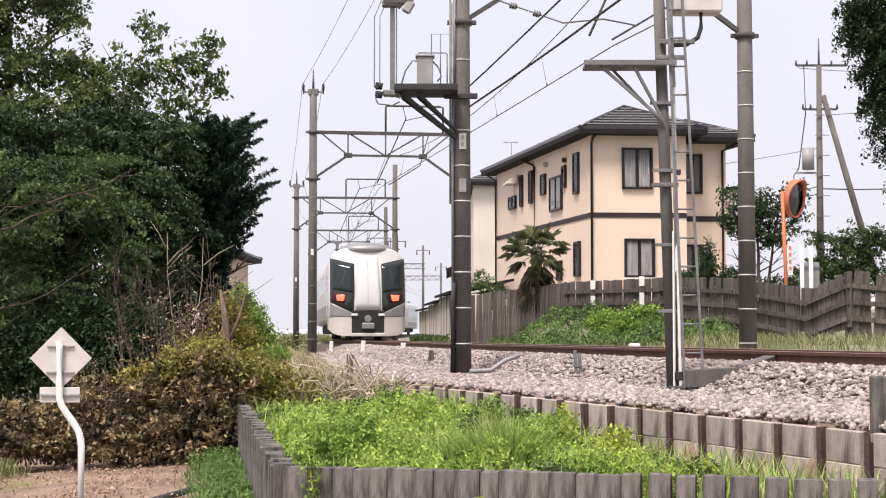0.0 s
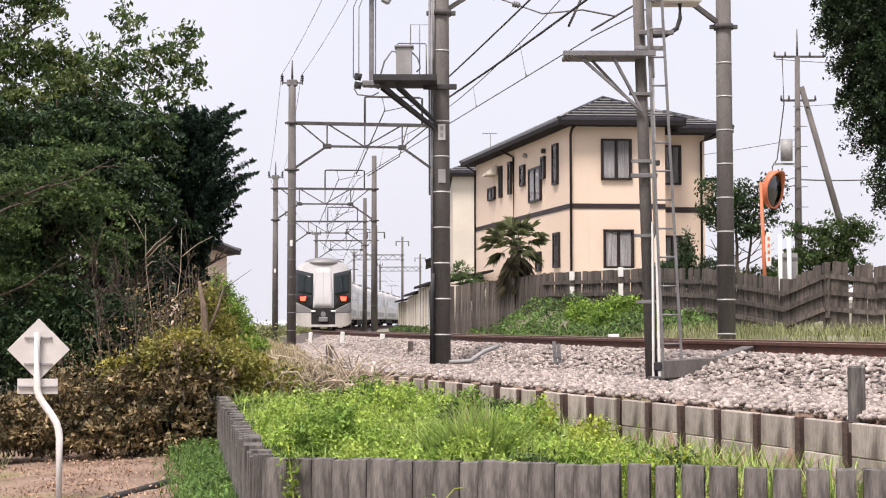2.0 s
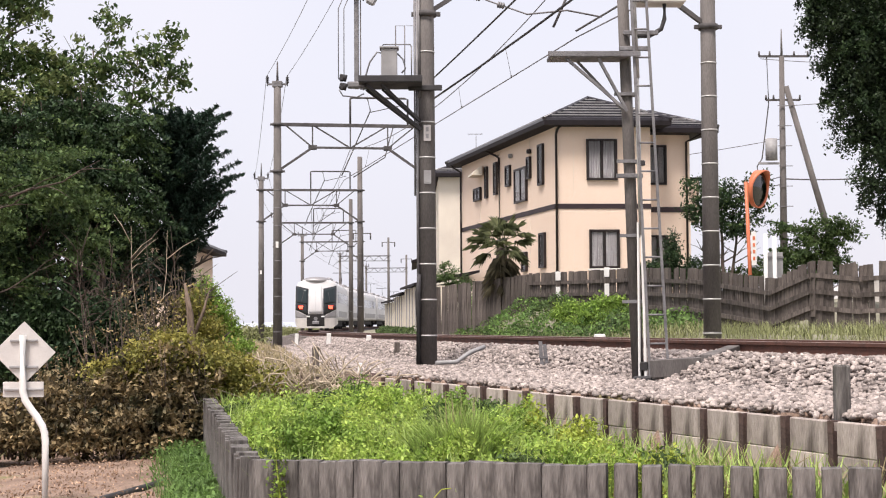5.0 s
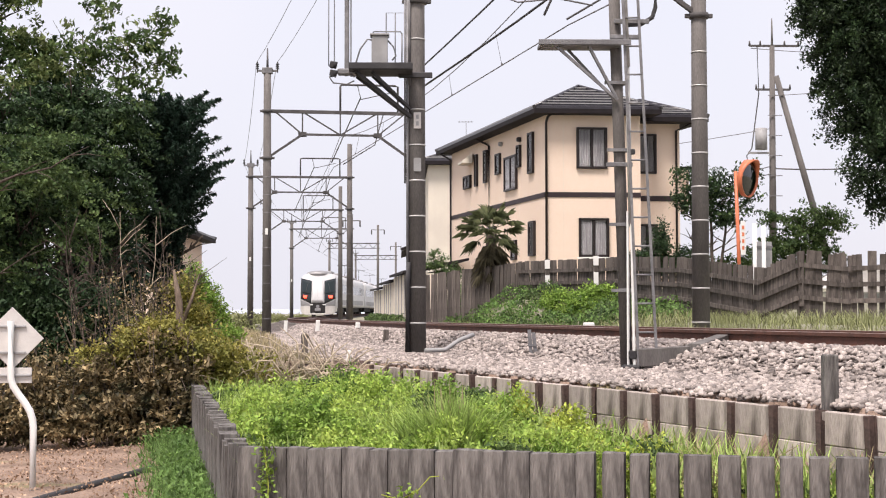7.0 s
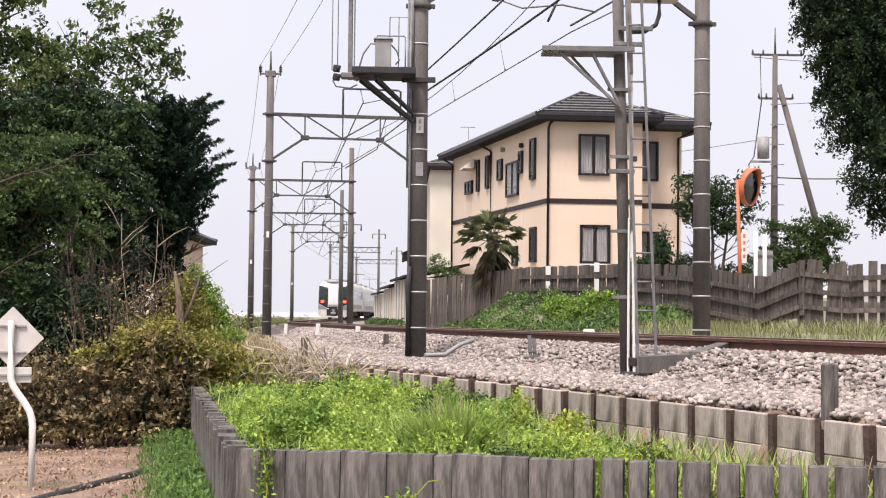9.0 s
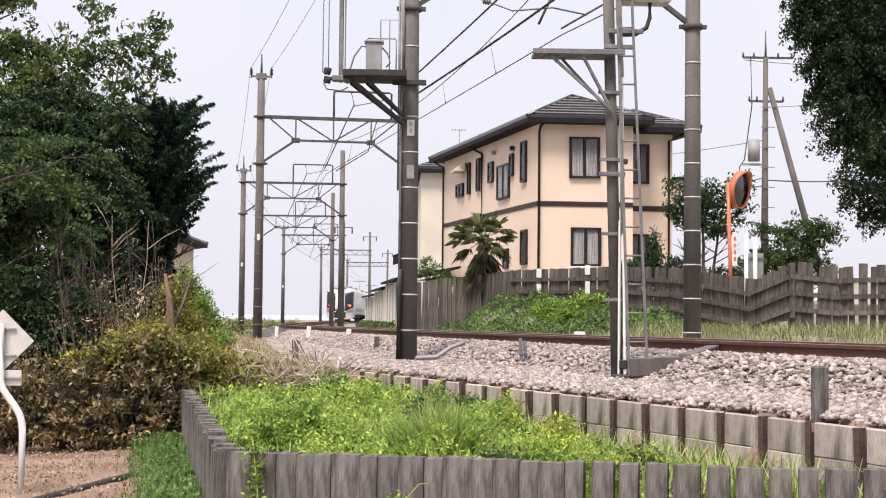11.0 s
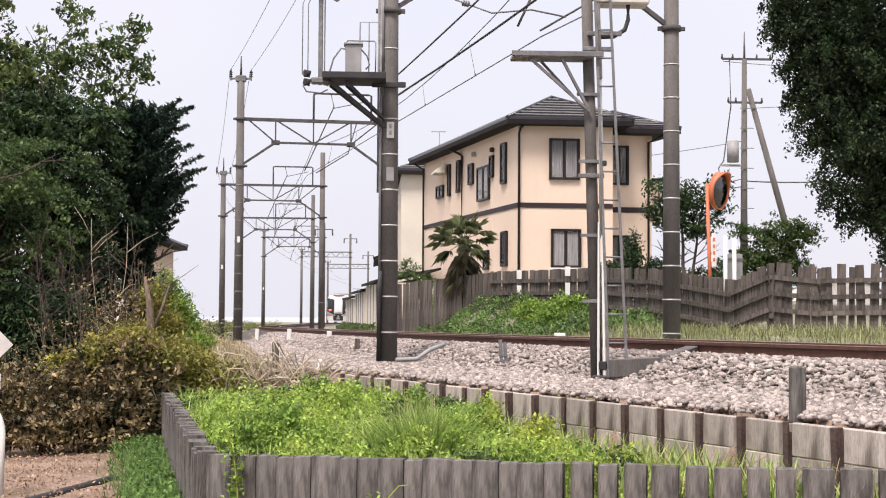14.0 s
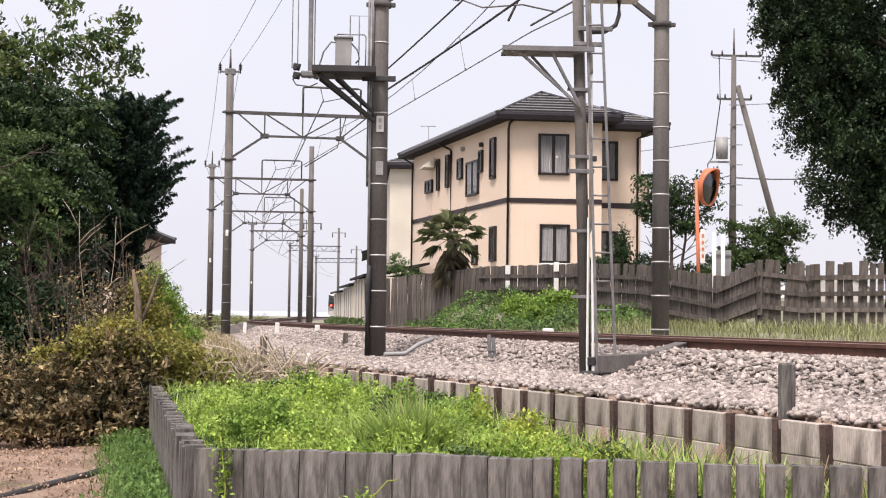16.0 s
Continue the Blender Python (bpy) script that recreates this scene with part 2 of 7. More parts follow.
def along(p, q):
    return (Vector(q) - Vector(p)).to_track_quat("Z", "Y").to_matrix()


def beam(bm, p, q, w, h=None, bevel=0.0):
    """A bar of section w x h from p to q."""
    p, q = Vector(p), Vector(q)
    box(bm, (p + q) / 2, (w, h or w, (q - p).length), along(p, q), bevel)


def tube(bm, p, q, r, r_end=None, sides=12):
    p, q = Vector(p), Vector(q)
    m = Matrix.Translation((p + q) / 2) @ along(p, q).to_4x4()
    made = bmesh.ops.create_cone(bm, cap_ends=True, segments=sides, radius1=r, radius2=r if r_end is None else r_end, depth=(q - p).length, matrix=m)
    for v in made["verts"]:
        for f in v.link_faces:
            f.smooth = len(f.verts) == 4


def pipe(bm, points, r, sides=8):
    """A bent pipe through the points."""
    points = [Vector(p) for p in points]
    rings = []
    for i, p in enumerate(points):
        d = (points[min(i + 1, len(points) - 1)] - points[max(i - 1, 0)]).normalized()
        m = d.to_track_quat("Z", "Y").to_matrix()
        rad = r[i] if isinstance(r, (list, tuple)) else r
        rings.append([bm.verts.new(p + m @ Vector((rad * math.cos(a), rad * math.sin(a), 0))) for a in (2 * math.pi * k / sides for k in range(sides))])
    for a, b in zip(rings, rings[1:]):
        for k in range(sides):
            bm.faces.new((a[k], a[(k + 1) % sides], b[(k + 1) % sides], b[k])).smooth = True
    bm.faces.new(rings[0][::-1]), bm.faces.new(rings[-1])


def prism(bm, corners, low, high):
    """An upright prism over a plan of (x, y) corners; low and high are heights or lists of them."""
    n = len(corners)
    lo = low if isinstance(low, (list, tuple)) else [low] * n
    hi = high if isinstance(high, (list, tuple)) else [high] * n
    a = [bm.verts.new((x, y, z)) for (x, y), z in zip(corners, lo)]
    b = [bm.verts.new((x, y, z)) for (x, y), z in zip(corners, hi)]
    bm.faces.new(a[::-1]), bm.faces.new(b)
    for i in range(n):
        bm.faces.new((a[i], a[(i + 1) % n], b[(i + 1) % n], b[i]))


def finish(name, bm, mat):
    bmesh.ops.recalc_face_normals(bm, faces=bm.faces)
    me = bpy.data.meshes.new(name)
    bm.to_mesh(me)
    bm.free()
    me.materials.append(mat)
    return me


def part(name, bm, mat, parent, label=""):
    """Links a bmesh as one mesh under a thing or a part, in the parent's space."""
    ob = new(name, finish(name, bm, mat))
    ob.parent = parent
    return tagged(ob, label)


def shared(name, me, parent, m):
    """One more piece on an existing mesh."""
    ob = new(name, me)
    ob.parent = parent
    ob.matrix_basis = m
    return ob


def thing(name, at, label, category, group="", kind=""):
    ob = new(name)
    ob.empty_display_size = 0.2
    ob.location = at
    return tagged(ob, label, category, group, kind)


def raw_mesh(name, verts, faces, mat):
    """A mesh from arrays: verts (n, 3), faces (m, k)."""
    me = bpy.data.meshes.new(name)
    verts, faces = np.asarray(verts, dtype=np.float32), np.asarray(faces, dtype=np.int32)
    k = faces.shape[1]
    me.vertices.add(len(verts)), me.loops.add(faces.size), me.polygons.add(len(faces))
    me.vertices.foreach_set("co", verts.ravel())
    me.loops.foreach_set("vertex_index", faces.ravel())
    me.polygons.foreach_set("loop_start", np.arange(0, faces.size, k, dtype=np.int32))
    me.update(calc_edges=True)
    me.materials.append(mat)
    return me


rng = np.random.default_rng(7)


def leaves(name, centres, size, mat, parent=None, droop=0.3, slim=0.55, out_from=None, spread=1.0):
    """Folded leaves, one at each centre, turned at random."""
    n = len(centres)
    d = rng.normal(size=(n, 3)) * spread
    d[:, 2] -= droop
    if out_from is not None:
        away = centres - out_from
        d += 1.2 * away / (np.linalg.norm(away, axis=1, keepdims=True) + 1e-6)
    d /= np.linalg.norm(d, axis=1, keepdims=True)
    up = rng.normal(size=(n, 3)) * 0.6 + (0, 0, 1)
    side = np.cross(d, up)
    side /= np.linalg.norm(side, axis=1, keepdims=True) + 1e-6
    nor = np.cross(side, d)
    s = (size * rng.uniform(0.6, 1.35, n))[:, None]
    v = np.stack([centres - d * s * 0.5, centres + side * s * slim * 0.5 + nor * s * 0.12, centres + d * s * 0.55, centres - side * s * slim * 0.5 + nor * s * 0.12], axis=1)
    i = np.arange(n)[:, None] * 4
    me = raw_mesh(name, v.reshape(-1, 3), np.concatenate([i + (0, 1, 2), i + (0, 2, 3)], axis=0), mat)
    ob = new(name, me)
    ob.parent = parent
    return ob


def in_blobs(blobs, twigs, per_twig, twig_r, shell=0.55, gap=0.0):
    """Places for leaves: bunches spread over ellipsoids (x, y, z, rx, ry, rz), denser towards their skins."""
    blobs = np.array(blobs, dtype=float)
    vol = blobs[:, 3] * blobs[:, 4] + blobs[:, 4] * blobs[:, 5] + blobs[:, 3] * blobs[:, 5]
    pick = rng.choice(len(blobs), size=twigs, p=vol / vol.sum())
    d = rng.normal(size=(twigs, 3))
    d /= np.linalg.norm(d, axis=1, keepdims=True)
    r = shell + (1 - shell) * rng.random(twigs) ** 0.6
    r *= 1 + 0.16 * rng.normal(size=twigs)
    c = blobs[pick, :3] + d * r[:, None] * blobs[pick, 3:]
    p = np.repeat(c, per_twig, axis=0)
    return p + rng.normal(size=p.shape) * twig_r * (1, 1, 0.6)


def in_sprays(blobs, sprays, per, reach, wide, thick, shell=0.75, sag=0.25):
    """Places for leaves: flat leafy boughs that reach outward from ellipsoids and hang at their tips."""
    blobs = np.array(blobs, dtype=float)
    area = blobs[:, 3] * blobs[:, 4] + blobs[:, 4] * blobs[:, 5] + blobs[:, 3] * blobs[:, 5]
    pick = rng.choice(len(blobs), size=sprays, p=area / area.sum())
    d = rng.normal(size=(sprays, 3))
    d /= np.linalg.norm(d, axis=1, keepdims=True)
    r = shell + (1.05 - shell) * rng.random(sprays)
    c = blobs[pick, :3] + d * r[:, None] * blobs[pick, 3:]
    out = np.stack([d[:, 0], d[:, 1], 0.35 * d[:, 2]], axis=1) + 0.35 * rng.normal(size=(sprays, 3)) * (1, 1, 0.4)
    out /= np.linalg.norm(out, axis=1, keepdims=True)
    side = np.cross(out, (0, 0, 1.0))
    side /= np.linalg.norm(side, axis=1, keepdims=True) + 1e-6
    size = rng.uniform(0.6, 1.35, sprays)
    c, out, side, size = (np.repeat(q, per, axis=0) for q in (c, out, side, size))
    u = rng.uniform(-0.5, 0.55, len(c))
    v = rng.normal(size=len(c)) * (0.62 - u * 0.75)
    w = rng.normal(size=len(c)) * thick
    p = c + out * (u * reach * size)[:, None] + side * (v * wide * size)[:, None]
    p[:, 2] += w - sag * reach * (u + 0.5) ** 2 * size
    return p


def blades(name, roots, height, mat, parent=None, lean=0.35, width=0.012):
    """Bent grass blades standing on their roots."""
    n = len(roots)
    h = (height * rng.uniform(0.5, 1.2, n))[:, None]
    a = rng.uniform(0, 2 * math.pi, n)
    out = np.stack([np.cos(a), np.sin(a), np.zeros(n)], axis=1) * h * lean * rng.uniform(0.2, 1.6, n)[:, None]
    side = np.stack([-np.sin(a), np.cos(a), np.zeros(n)], axis=1) * width * rng.uniform(0.6, 1.4, n)[:, None]
    up = np.array((0, 0, 1.0))
    v = np.stack([roots - side, roots + side, roots + out * 0.35 + up * h * 0.6 + side * 0.8, roots + out * 0.35 + up * h * 0.6 - side * 0.8, roots + out + up * h], axis=1)
    i = np.arange(n)[:, None] * 5
    f = np.concatenate([i + (0, 1, 2), i + (0, 2, 3), i + (3, 2, 4)], axis=0)
    ob = new(name, raw_mesh(name, v.reshape(-1, 3), f, mat))
    ob.parent = parent
    return ob


def limbs(bm, root, top, r, count, reach, seed, droop=0.0, start=0.3):
    """A tapered, slightly bent trunk with limbs that fork once."""
    rg = random.Random(seed)
    root, top = Vector(root), Vector(top)
    pts = [root.lerp(top, k / 6) + Vector((rg.uniform(-1, 1), rg.uniform(-1, 1), 0)) * (0.06 * reach if 0 < k else 0) for k in range(7)]
    pipe(bm, pts, [r * (1.15 - 0.95 * k / 6) for k in range(7)], 8)
    for i in range(count):
        u = start + (1 - start) * (i + rg.random() * 0.8) / count
        a = pts[min(int(u * 6), 5)].lerp(pts[min(int(u * 6) + 1, 6)], u * 6 % 1)
        ang = i * 2.4 + rg.uniform(-0.4, 0.4)
        ln = reach * (1.1 - 0.6 * u) * rg.uniform(0.7, 1.15)
        d = Vector((math.cos(ang), math.sin(ang), 0.55 - droop))
        b, c = a + d * ln * 0.5, a + d * ln * 0.85 + Vector((0, 0, 0.25 * ln * (1 - 2 * droop)))
        rr = r * (0.55 - 0.35 * u)
        pipe(bm, [a, b, c], [rr, rr * 0.65, rr * 0.25], 6)
        for k in (-1, 1):
            e = b + Vector((math.cos(ang + k * 0.7), math.sin(ang + k * 0.7), 0.5 - droop)) * ln * 0.45
            pipe(bm, [b, b.lerp(e, 0.5) + Vector((0, 0, 0.03)), e], [rr * 0.5, rr * 0.32, rr * 0.12], 5)


# ---- the lie of the land ----
def track_sway(y):
    """Small unevenness in the line of the bend."""
    return float(np.interp(y, (25, 40, 50, 58, 68, 78, 90, 100, 120, 134, 146, 156, 167, 175, 187, 205), (0, 0.05, 0.11, 0.12, 0.06, -0.03, -0.13, -0.15, -0.09, 0.02, 0.12, 0.25, 0.38, 0.34, 0.22, 0.15)))


def track_x(y):
    """Centre of the single track, which bends to the right."""
    u = (min(y, 213.0) - 100) / 100
    bend = 0.0006 * max(0.0, min(y, 225.0) - 165) ** 2 + max(0.0, y - 225) * 0.072
    return -4.372 * u ** 3 + 8.932 * u ** 2 - 2.562 * u - 6.031 + max(0.0, y - 213) * 0.01 + bend + track_sway(y)


def track_slope(y):
    return (track_x(y + 0.5) - track_x(y - 0.5))


def rail_z(y):
    return 1.38 - 0.0011 * (y - 25) + 0.25 * step(105, 172, y)


def beside(y, e):
    """The place e metres to the right of the track's centre."""
    s = track_slope(y)
    k = math.hypot(1, s)
    return track_x(y) + e / k, y - e * s / k


def step(a, b, v):
    t = min(1.0, max(0.0, (v - a) / (b - a)))
    return t * t * (3 - 2 * t)


WALL_A, WALL_B = (-0.29, 20.0), (3.85, 8.15)        # back retaining wall
FRONT_A, FRONT_B = (-1.02, 10.0), (3.05, 9.0)       # front sleeper wall
WING = (-2.45, 18.8)


def side_of(a, b, x, y):
    """Signed distance of (x, y) from the line a-b, positive to its right."""
    k = math.hypot(b[0] - a[0], b[1] - a[1])
    return ((x - a[0]) * (b[1] - a[1]) - (y - a[1]) * (b[0] - a[0])) / k


def land(x, y):
    e = (x - track_x(y)) / math.hypot(1, track_slope(y))
    bed = rail_z(y) - 0.24
    if e > -1.0:
        rise = 0.22 + 0.85 * (step(30, 46, y) - step(51, 60, y))
        z = bed + 0.02 * step(1.5, 2.5, e) + rise * step(2.3, 4.2, e)
        back = 3.0 * step(51, 60, y)
        level = step(38, 48, y) * step(4.0 + back, 7.0 + back, e)
        plateau = 2.35 * level + bed * (1 - level)
        z = max(z, plateau)
        return z - 1.6 * step(60, 300, abs(e)) * 0.3
    low = 0.05 * step(-3, -6, x) * 0 - 0.08 * step(-3, -5, x)
    shoulder = bed - 0.22 * step(-1.1, -2.0, e)
    if y > 20:
        fall = step(-3.2, -6.5, e)
        z = shoulder * (1 - fall) + 0.35 * fall
        z = z * step(19.5, 22, y) + (1 - step(19.5, 22, y)) * (0.94 if x > -0.6 else 0.40 if x > -2.3 else low)
        return z
    beyond = side_of(WALL_A, WALL_B, x, y)      # negative: on the bank
    if beyond < -0.06:
        return 0.93 + (shoulder - 0.93) * step(-2.3, -1.5, e)
    wing, front = side_of(FRONT_A, WING, x, y), side_of(FRONT_B, FRONT_A, x, y)
    inside = step(-0.02, 0.12, wing) * step(-0.02, 0.12, -side_of(FRONT_A, FRONT_B, x, y))
    return low * (1 - inside) + (0.36 + 0.1 * step(12, 19, y)) * inside


def ground_sheet():
    xs = np.unique(np.concatenate([np.linspace(-12, 14, 131), np.linspace(-60, 60, 61), [-3000, -900, -300, -120, 120, 300, 900, 3000]]))
    ys = np.unique(np.concatenate([np.linspace(4, 30, 121), np.linspace(30, 80, 101), np.linspace(-40, 240, 71), [-3000, -900, -200, 320, 500, 900, 3000]]))
    v, f = [], []
    for y in ys:
        for x in xs:
            near = abs(x) < 61 and -41 < y < 241
            z = land(float(x), float(y)) if near else 0.3
            if near:
                z += 0.025 * noise.noise((x * 1.7, y * 1.7, 0)) + 0.02 * noise.noise((x * 5, y * 5, 3))
            v.append((x, y, z))
    w = len(xs)
    for j in range(len(ys) - 1):
        for i in range(w - 1):
            a = j * w + i
            f.append((a, a + 1, a + w + 1, a + w))
    me = raw_mesh("ground", v, f, M_soil)
    me.materials.append(M_field)
    far = [int(v[q[0]][1] > 21 or v[q[0]][1] < 2 or abs(v[q[0]][0]) > 11) for q in f]
    me.polygons.foreach_set("material_index", np.array(far, dtype=np.int32))
    ob = new("ground", me)
    tagged(ob, "brown leaf-strewn earth with thin patches of grass", "ground", kind="structure")


ground_sheet()


def ballast():
    """The stone bed under the track, and its loose top stones."""
    v, f = [], []
    ys = np.concatenate([np.arange(6, 40, 0.4), np.arange(40, 230, 2.0)])
    es = (-2.5, -2.1, -1.75, -1.45, -0.9, -0.3, 0.3, 0.9, 1.45, 1.8, 2.2)
    for y in ys:
        for e in es:
            x, yy = beside(float(y), e)
            top = rail_z(y) - 0.165 - 0.33 * step(0.95, 2.1, abs(e))
            v.append((x, yy, max(top, land(x, yy) + 0.015) + 0.015 * noise.noise((x * 6, yy * 6, 1))))
    w = len(es)
    for j in range(len(ys) - 1):
        for i in range(w - 1):
            a = j * w + i
            f.append((a, a + 1, a + w + 1, a + w))
    tagged(new("ballast_bed", raw_mesh("ballast_bed", v, f, M_ballast)), "grey-brown crushed stone track bed, darkened for shaded gaps", "ballast", kind="structure")
    # loose stones: a few shapes, strewn and joined
    base = np.array([(x, y, z) for z in (-1, 1) for y in (-1, 1) for x in (-1, 1)], dtype=float)
    quad = ((0, 2, 3, 1), (4, 5, 7, 6), (0, 1, 5, 4), (2, 6, 7, 3), (0, 4, 6, 2), (1, 3, 7, 5))
    tri = np.array([t for a, b, c, d in quad for t in ((a, b, c), (a, c, d))])
    shapes = [base * rng.uniform(0.5, 1.2, base.shape) * (1.2, 0.9, 0.7) for _ in range(40)]
    pts = []
    while len(pts) < 105000:
        y = 7.5 + 46 * rng.random() ** 1.7
        e = rng.uniform(-6.0, 1.9)
        x, yy = beside(y, e)
        if e < -2.2 and (side_of(WALL_A, WALL_B, x, yy) > -0.12 or yy > 40 + 6 * rng.random()):
            continue
        if yy > 20 and e < -3.6 - 1.0 * rng.random() + 0.04 * (yy - 20):
            continue
        top = rail_z(y) - 0.165 - 0.33 * step(0.95, 2.1, abs(e)) if abs(e) < 2.5 else -9
        pts.append((x, yy, max(top, land(x, yy)) + rng.uniform(-0.01, 0.03)))
    pts = np.array(pts)
    allv = np.empty((len(pts), len(base), 3))
    for k, p in enumerate(pts):
        s = shapes[k % 40] * rng.uniform(0.012, 0.033)
        a, b = rng.uniform(0, 6.28), rng.uniform(-1.2, 1.2)
        ca, sa, cb, sb = math.cos(a), math.sin(a), math.cos(b), math.sin(b)
        s = s @ np.array(((ca, -sa, 0), (sa, ca, 0), (0, 0, 0.8))) @ np.array(((1, 0, 0), (0, cb, -sb), (0, sb, cb)))
        allv[k] = s + p
    f = (tri[None] + np.arange(len(pts))[:, None, None] * len(base)).reshape(-1, 3)
    tagged(new("ballast_stones", raw_mesh("ballast_stones", allv.reshape(-1, 3), f, M_stone)), "loose grey and pinkish broken ballast stones", "gravel", kind="stuff")


ballast()


def track():
    root = thing("railway_track", (0, 0, 0), "single track of rusty brown rails on ballast", "track", kind="structure")
    ys = [6 + 0.8 * i for i in range(140)] + [118 + 3 * i for i in range(70)]
    prof = [(-0.0625, 0), (0.0625, 0), (0.0625, 0.012), (0.01, 0.03), (0.01, 0.105), (0.0325, 0.115), (0.0325, 0.15), (-0.0325, 0.15), (-0.0325, 0.115), (-0.01, 0.105), (-0.01, 0.03), (-0.0625, 0.012)]
    for off in (-0.566, 0.566):
        bm = bmesh.new()
        rows = [[bm.verts.new((*beside(y, off + px), rail_z(y) - 0.153 + pz)) for px, pz in prof] for y in ys]
        n = len(prof)
        for a, b in zip(rows, rows[1:]):
            for k in range(n):
                bm.faces.new((a[k], a[(k + 1) % n], b[(k + 1) % n], b[k]))
        rail = part("rail", bm, M_rust, root, "long rusty brown steel rail")
        bm = bmesh.new()
        rows = [[bm.verts.new((*beside(y, off + px), rail_z(y) + pz)) for px, pz in ((-0.03, -0.004), (-0.026, 0.001), (0.026, 0.001), (0.03, -0.004))] for y in ys]
        for a, b in zip(rows, rows[1:]):
            for k in range(3):
                bm.faces.new((a[k], a[k + 1], b[k + 1], b[k]))
        part("tread", bm, M_tread, rail, "worn dull rail tread")
    bm = bmesh.new()
    box(bm, (0, 0, -0.09), (2.1, 0.22, 0.16), bevel=0.012)
    me = finish("sleeper", bm, M_sleeper)
    for i in range(170):
        y = 6 + 0.62 * i
        s = shared("sleeper", me, root, pose(*beside(y, 0), rail_z(y) - 0.155, 0, 0, -math.degrees(math.atan(track_slope(y)))))


track()


# ---- retaining walls and fences ----
def sleeper_wall():
    """The low front wall of upright old sleepers, with its wing that runs back."""
    root = thing("sleeper_wall", (0, 0, 0), "low wall of upright weathered grey wooden sleepers", "wall", kind="structure")
    rg = random.Random(3)
    blocks = []
    for w, h in ((0.135, 0.860), (0.165, 0.856), (0.115, 0.858), (0.185, 0.862)):
        bm = bmesh.new()
        box(bm, (0, 0, h / 2), (w, 0.13, h), bevel=0.003)
        for v in bm.verts:
            if v.co.z > 0.5:
                v.co.z += rg.uniform(-0.006, 0.006)
        blocks.append((w, finish("sleeper_post", bm, M_sleeper)))
    a, b = Vector(FRONT_A).to_3d(), Vector(FRONT_B).to_3d()
    d = (b - a).normalized()
    turn = math.degrees(math.atan2(d.y, d.x))
    s, i = 0.0, 0
    while s < (b - a).length:
        w, me = blocks[rg.randrange(4)]
        c = a + d * (s + w / 2)
        shared("sleeper_post", me, root, pose(c.x, c.y, -0.125 + rg.uniform(-0.005, 0.005), rg.uniform(-0.25, 0.25), rg.uniform(-0.3, 0.3), turn + rg.uniform(-0.3, 0.3)))
        s += w + (0.001 if s < 2.15 else 0.034 + rg.uniform(-0.012, 0.018))
        if 0.17 < s < 0.24:
            s += 0.06
    a, b = Vector((-1.06, 10.15, 0)), Vector((*WING, 0))
    d = (b - a).normalized()
    turn = math.degrees(math.atan2(d.y, d.x))
    s = 0.0
    while s < (b - a).length:
        w, me = blocks[rg.randrange(4)]
        c = a + d * (s + w / 2)
        shared("sleeper_post", me, root, pose(c.x, c.y, -0.125 + rg.uniform(-0.02, 0.02), rg.uniform(-1.2, 1.2), rg.uniform(-0.8, 0.8), turn + rg.uniform(-1.2, 1.2)))
        s += w + 0.004


def bank_wall():
    """The retaining wall of concrete boards between old rails, which holds the ballast."""
    root = thing("bank_retaining_wall", (0, 0, 0), "retaining wall of stained concrete boards between rusty posts", "retaining wall", kind="structure")
    rg = random.Random(5)
    a, b = Vector((*WALL_A, 0)), Vector((*WALL_B, 0))
    d = (b - a).normalized()
    out = Vector((d.y, -d.x, 0)) * -1
    if out.y > 0:
        out = -out
    turn = math.degrees(math.atan2(d.y, d.x))
    bay = 0.585
    bm = bmesh.new()
    box(bm, (0, 0, 0), (bay - 0.03, 0.06, 0.235), bevel=0.008)
    board = finish("board", bm, M_concrete)
    bm = bmesh.new()
    for x, w, dy in ((0, 0.012, 0.0), (0, 0.058, 0.03), (0, 0.05, -0.03)):
        box(bm, (x, -dy, 0.36), (w, 0.06 if dy == 0 else 0.012, 0.78), bevel=0.003)
    rail_post = finish("post", bm, M_post)
    n = int((b - a).length / bay)
    for i in range(n + 1):
        p = a + d * bay * i
        shared("post", rail_post, root, pose(p.x + out.x * 0.035, p.y + out.y * 0.035, 0.17 + rg.uniform(-0.01, 0.01), rg.uniform(-1.5, 1.5), rg.uniform(-2, 2), turn))
        if i == n:
            break
        c = p + d * bay / 2
        for k in range(3):
            shared("board", board, root, pose(c.x, c.y, 0.32 + 0.24 * k - (0.005 if k == 2 else 0), rg.uniform(-1, 1), rg.uniform(-0.5, 0.5), turn + rg.uniform(-0.6, 0.6)))
    post = thing("wooden_post", (3.07, 10.8, 0.3), "stout weathered wooden post beside the retaining wall", "post")
    bm = bmesh.new()
    box(bm, (0, 0, 0.50), (0.105, 0.10, 1.0), bevel=0.012)
    part("post_shaft", bm, M_sleeper, post)


FENCE = [(0.75, 44.5, 2.70, 1.45), (3.36, 42.0, 3.0, 1.2), (5.44, 38.0, 2.98, 1.25), (6.35, 34.3, 2.84, 1.2), (7.45, 31.0, 2.50, 1.1), (7.95, 30.0, 2.82, 1.45), (8.9, 29.8, 2.74, 1.45), (10.9, 29.0, 2.80, 1.5)]


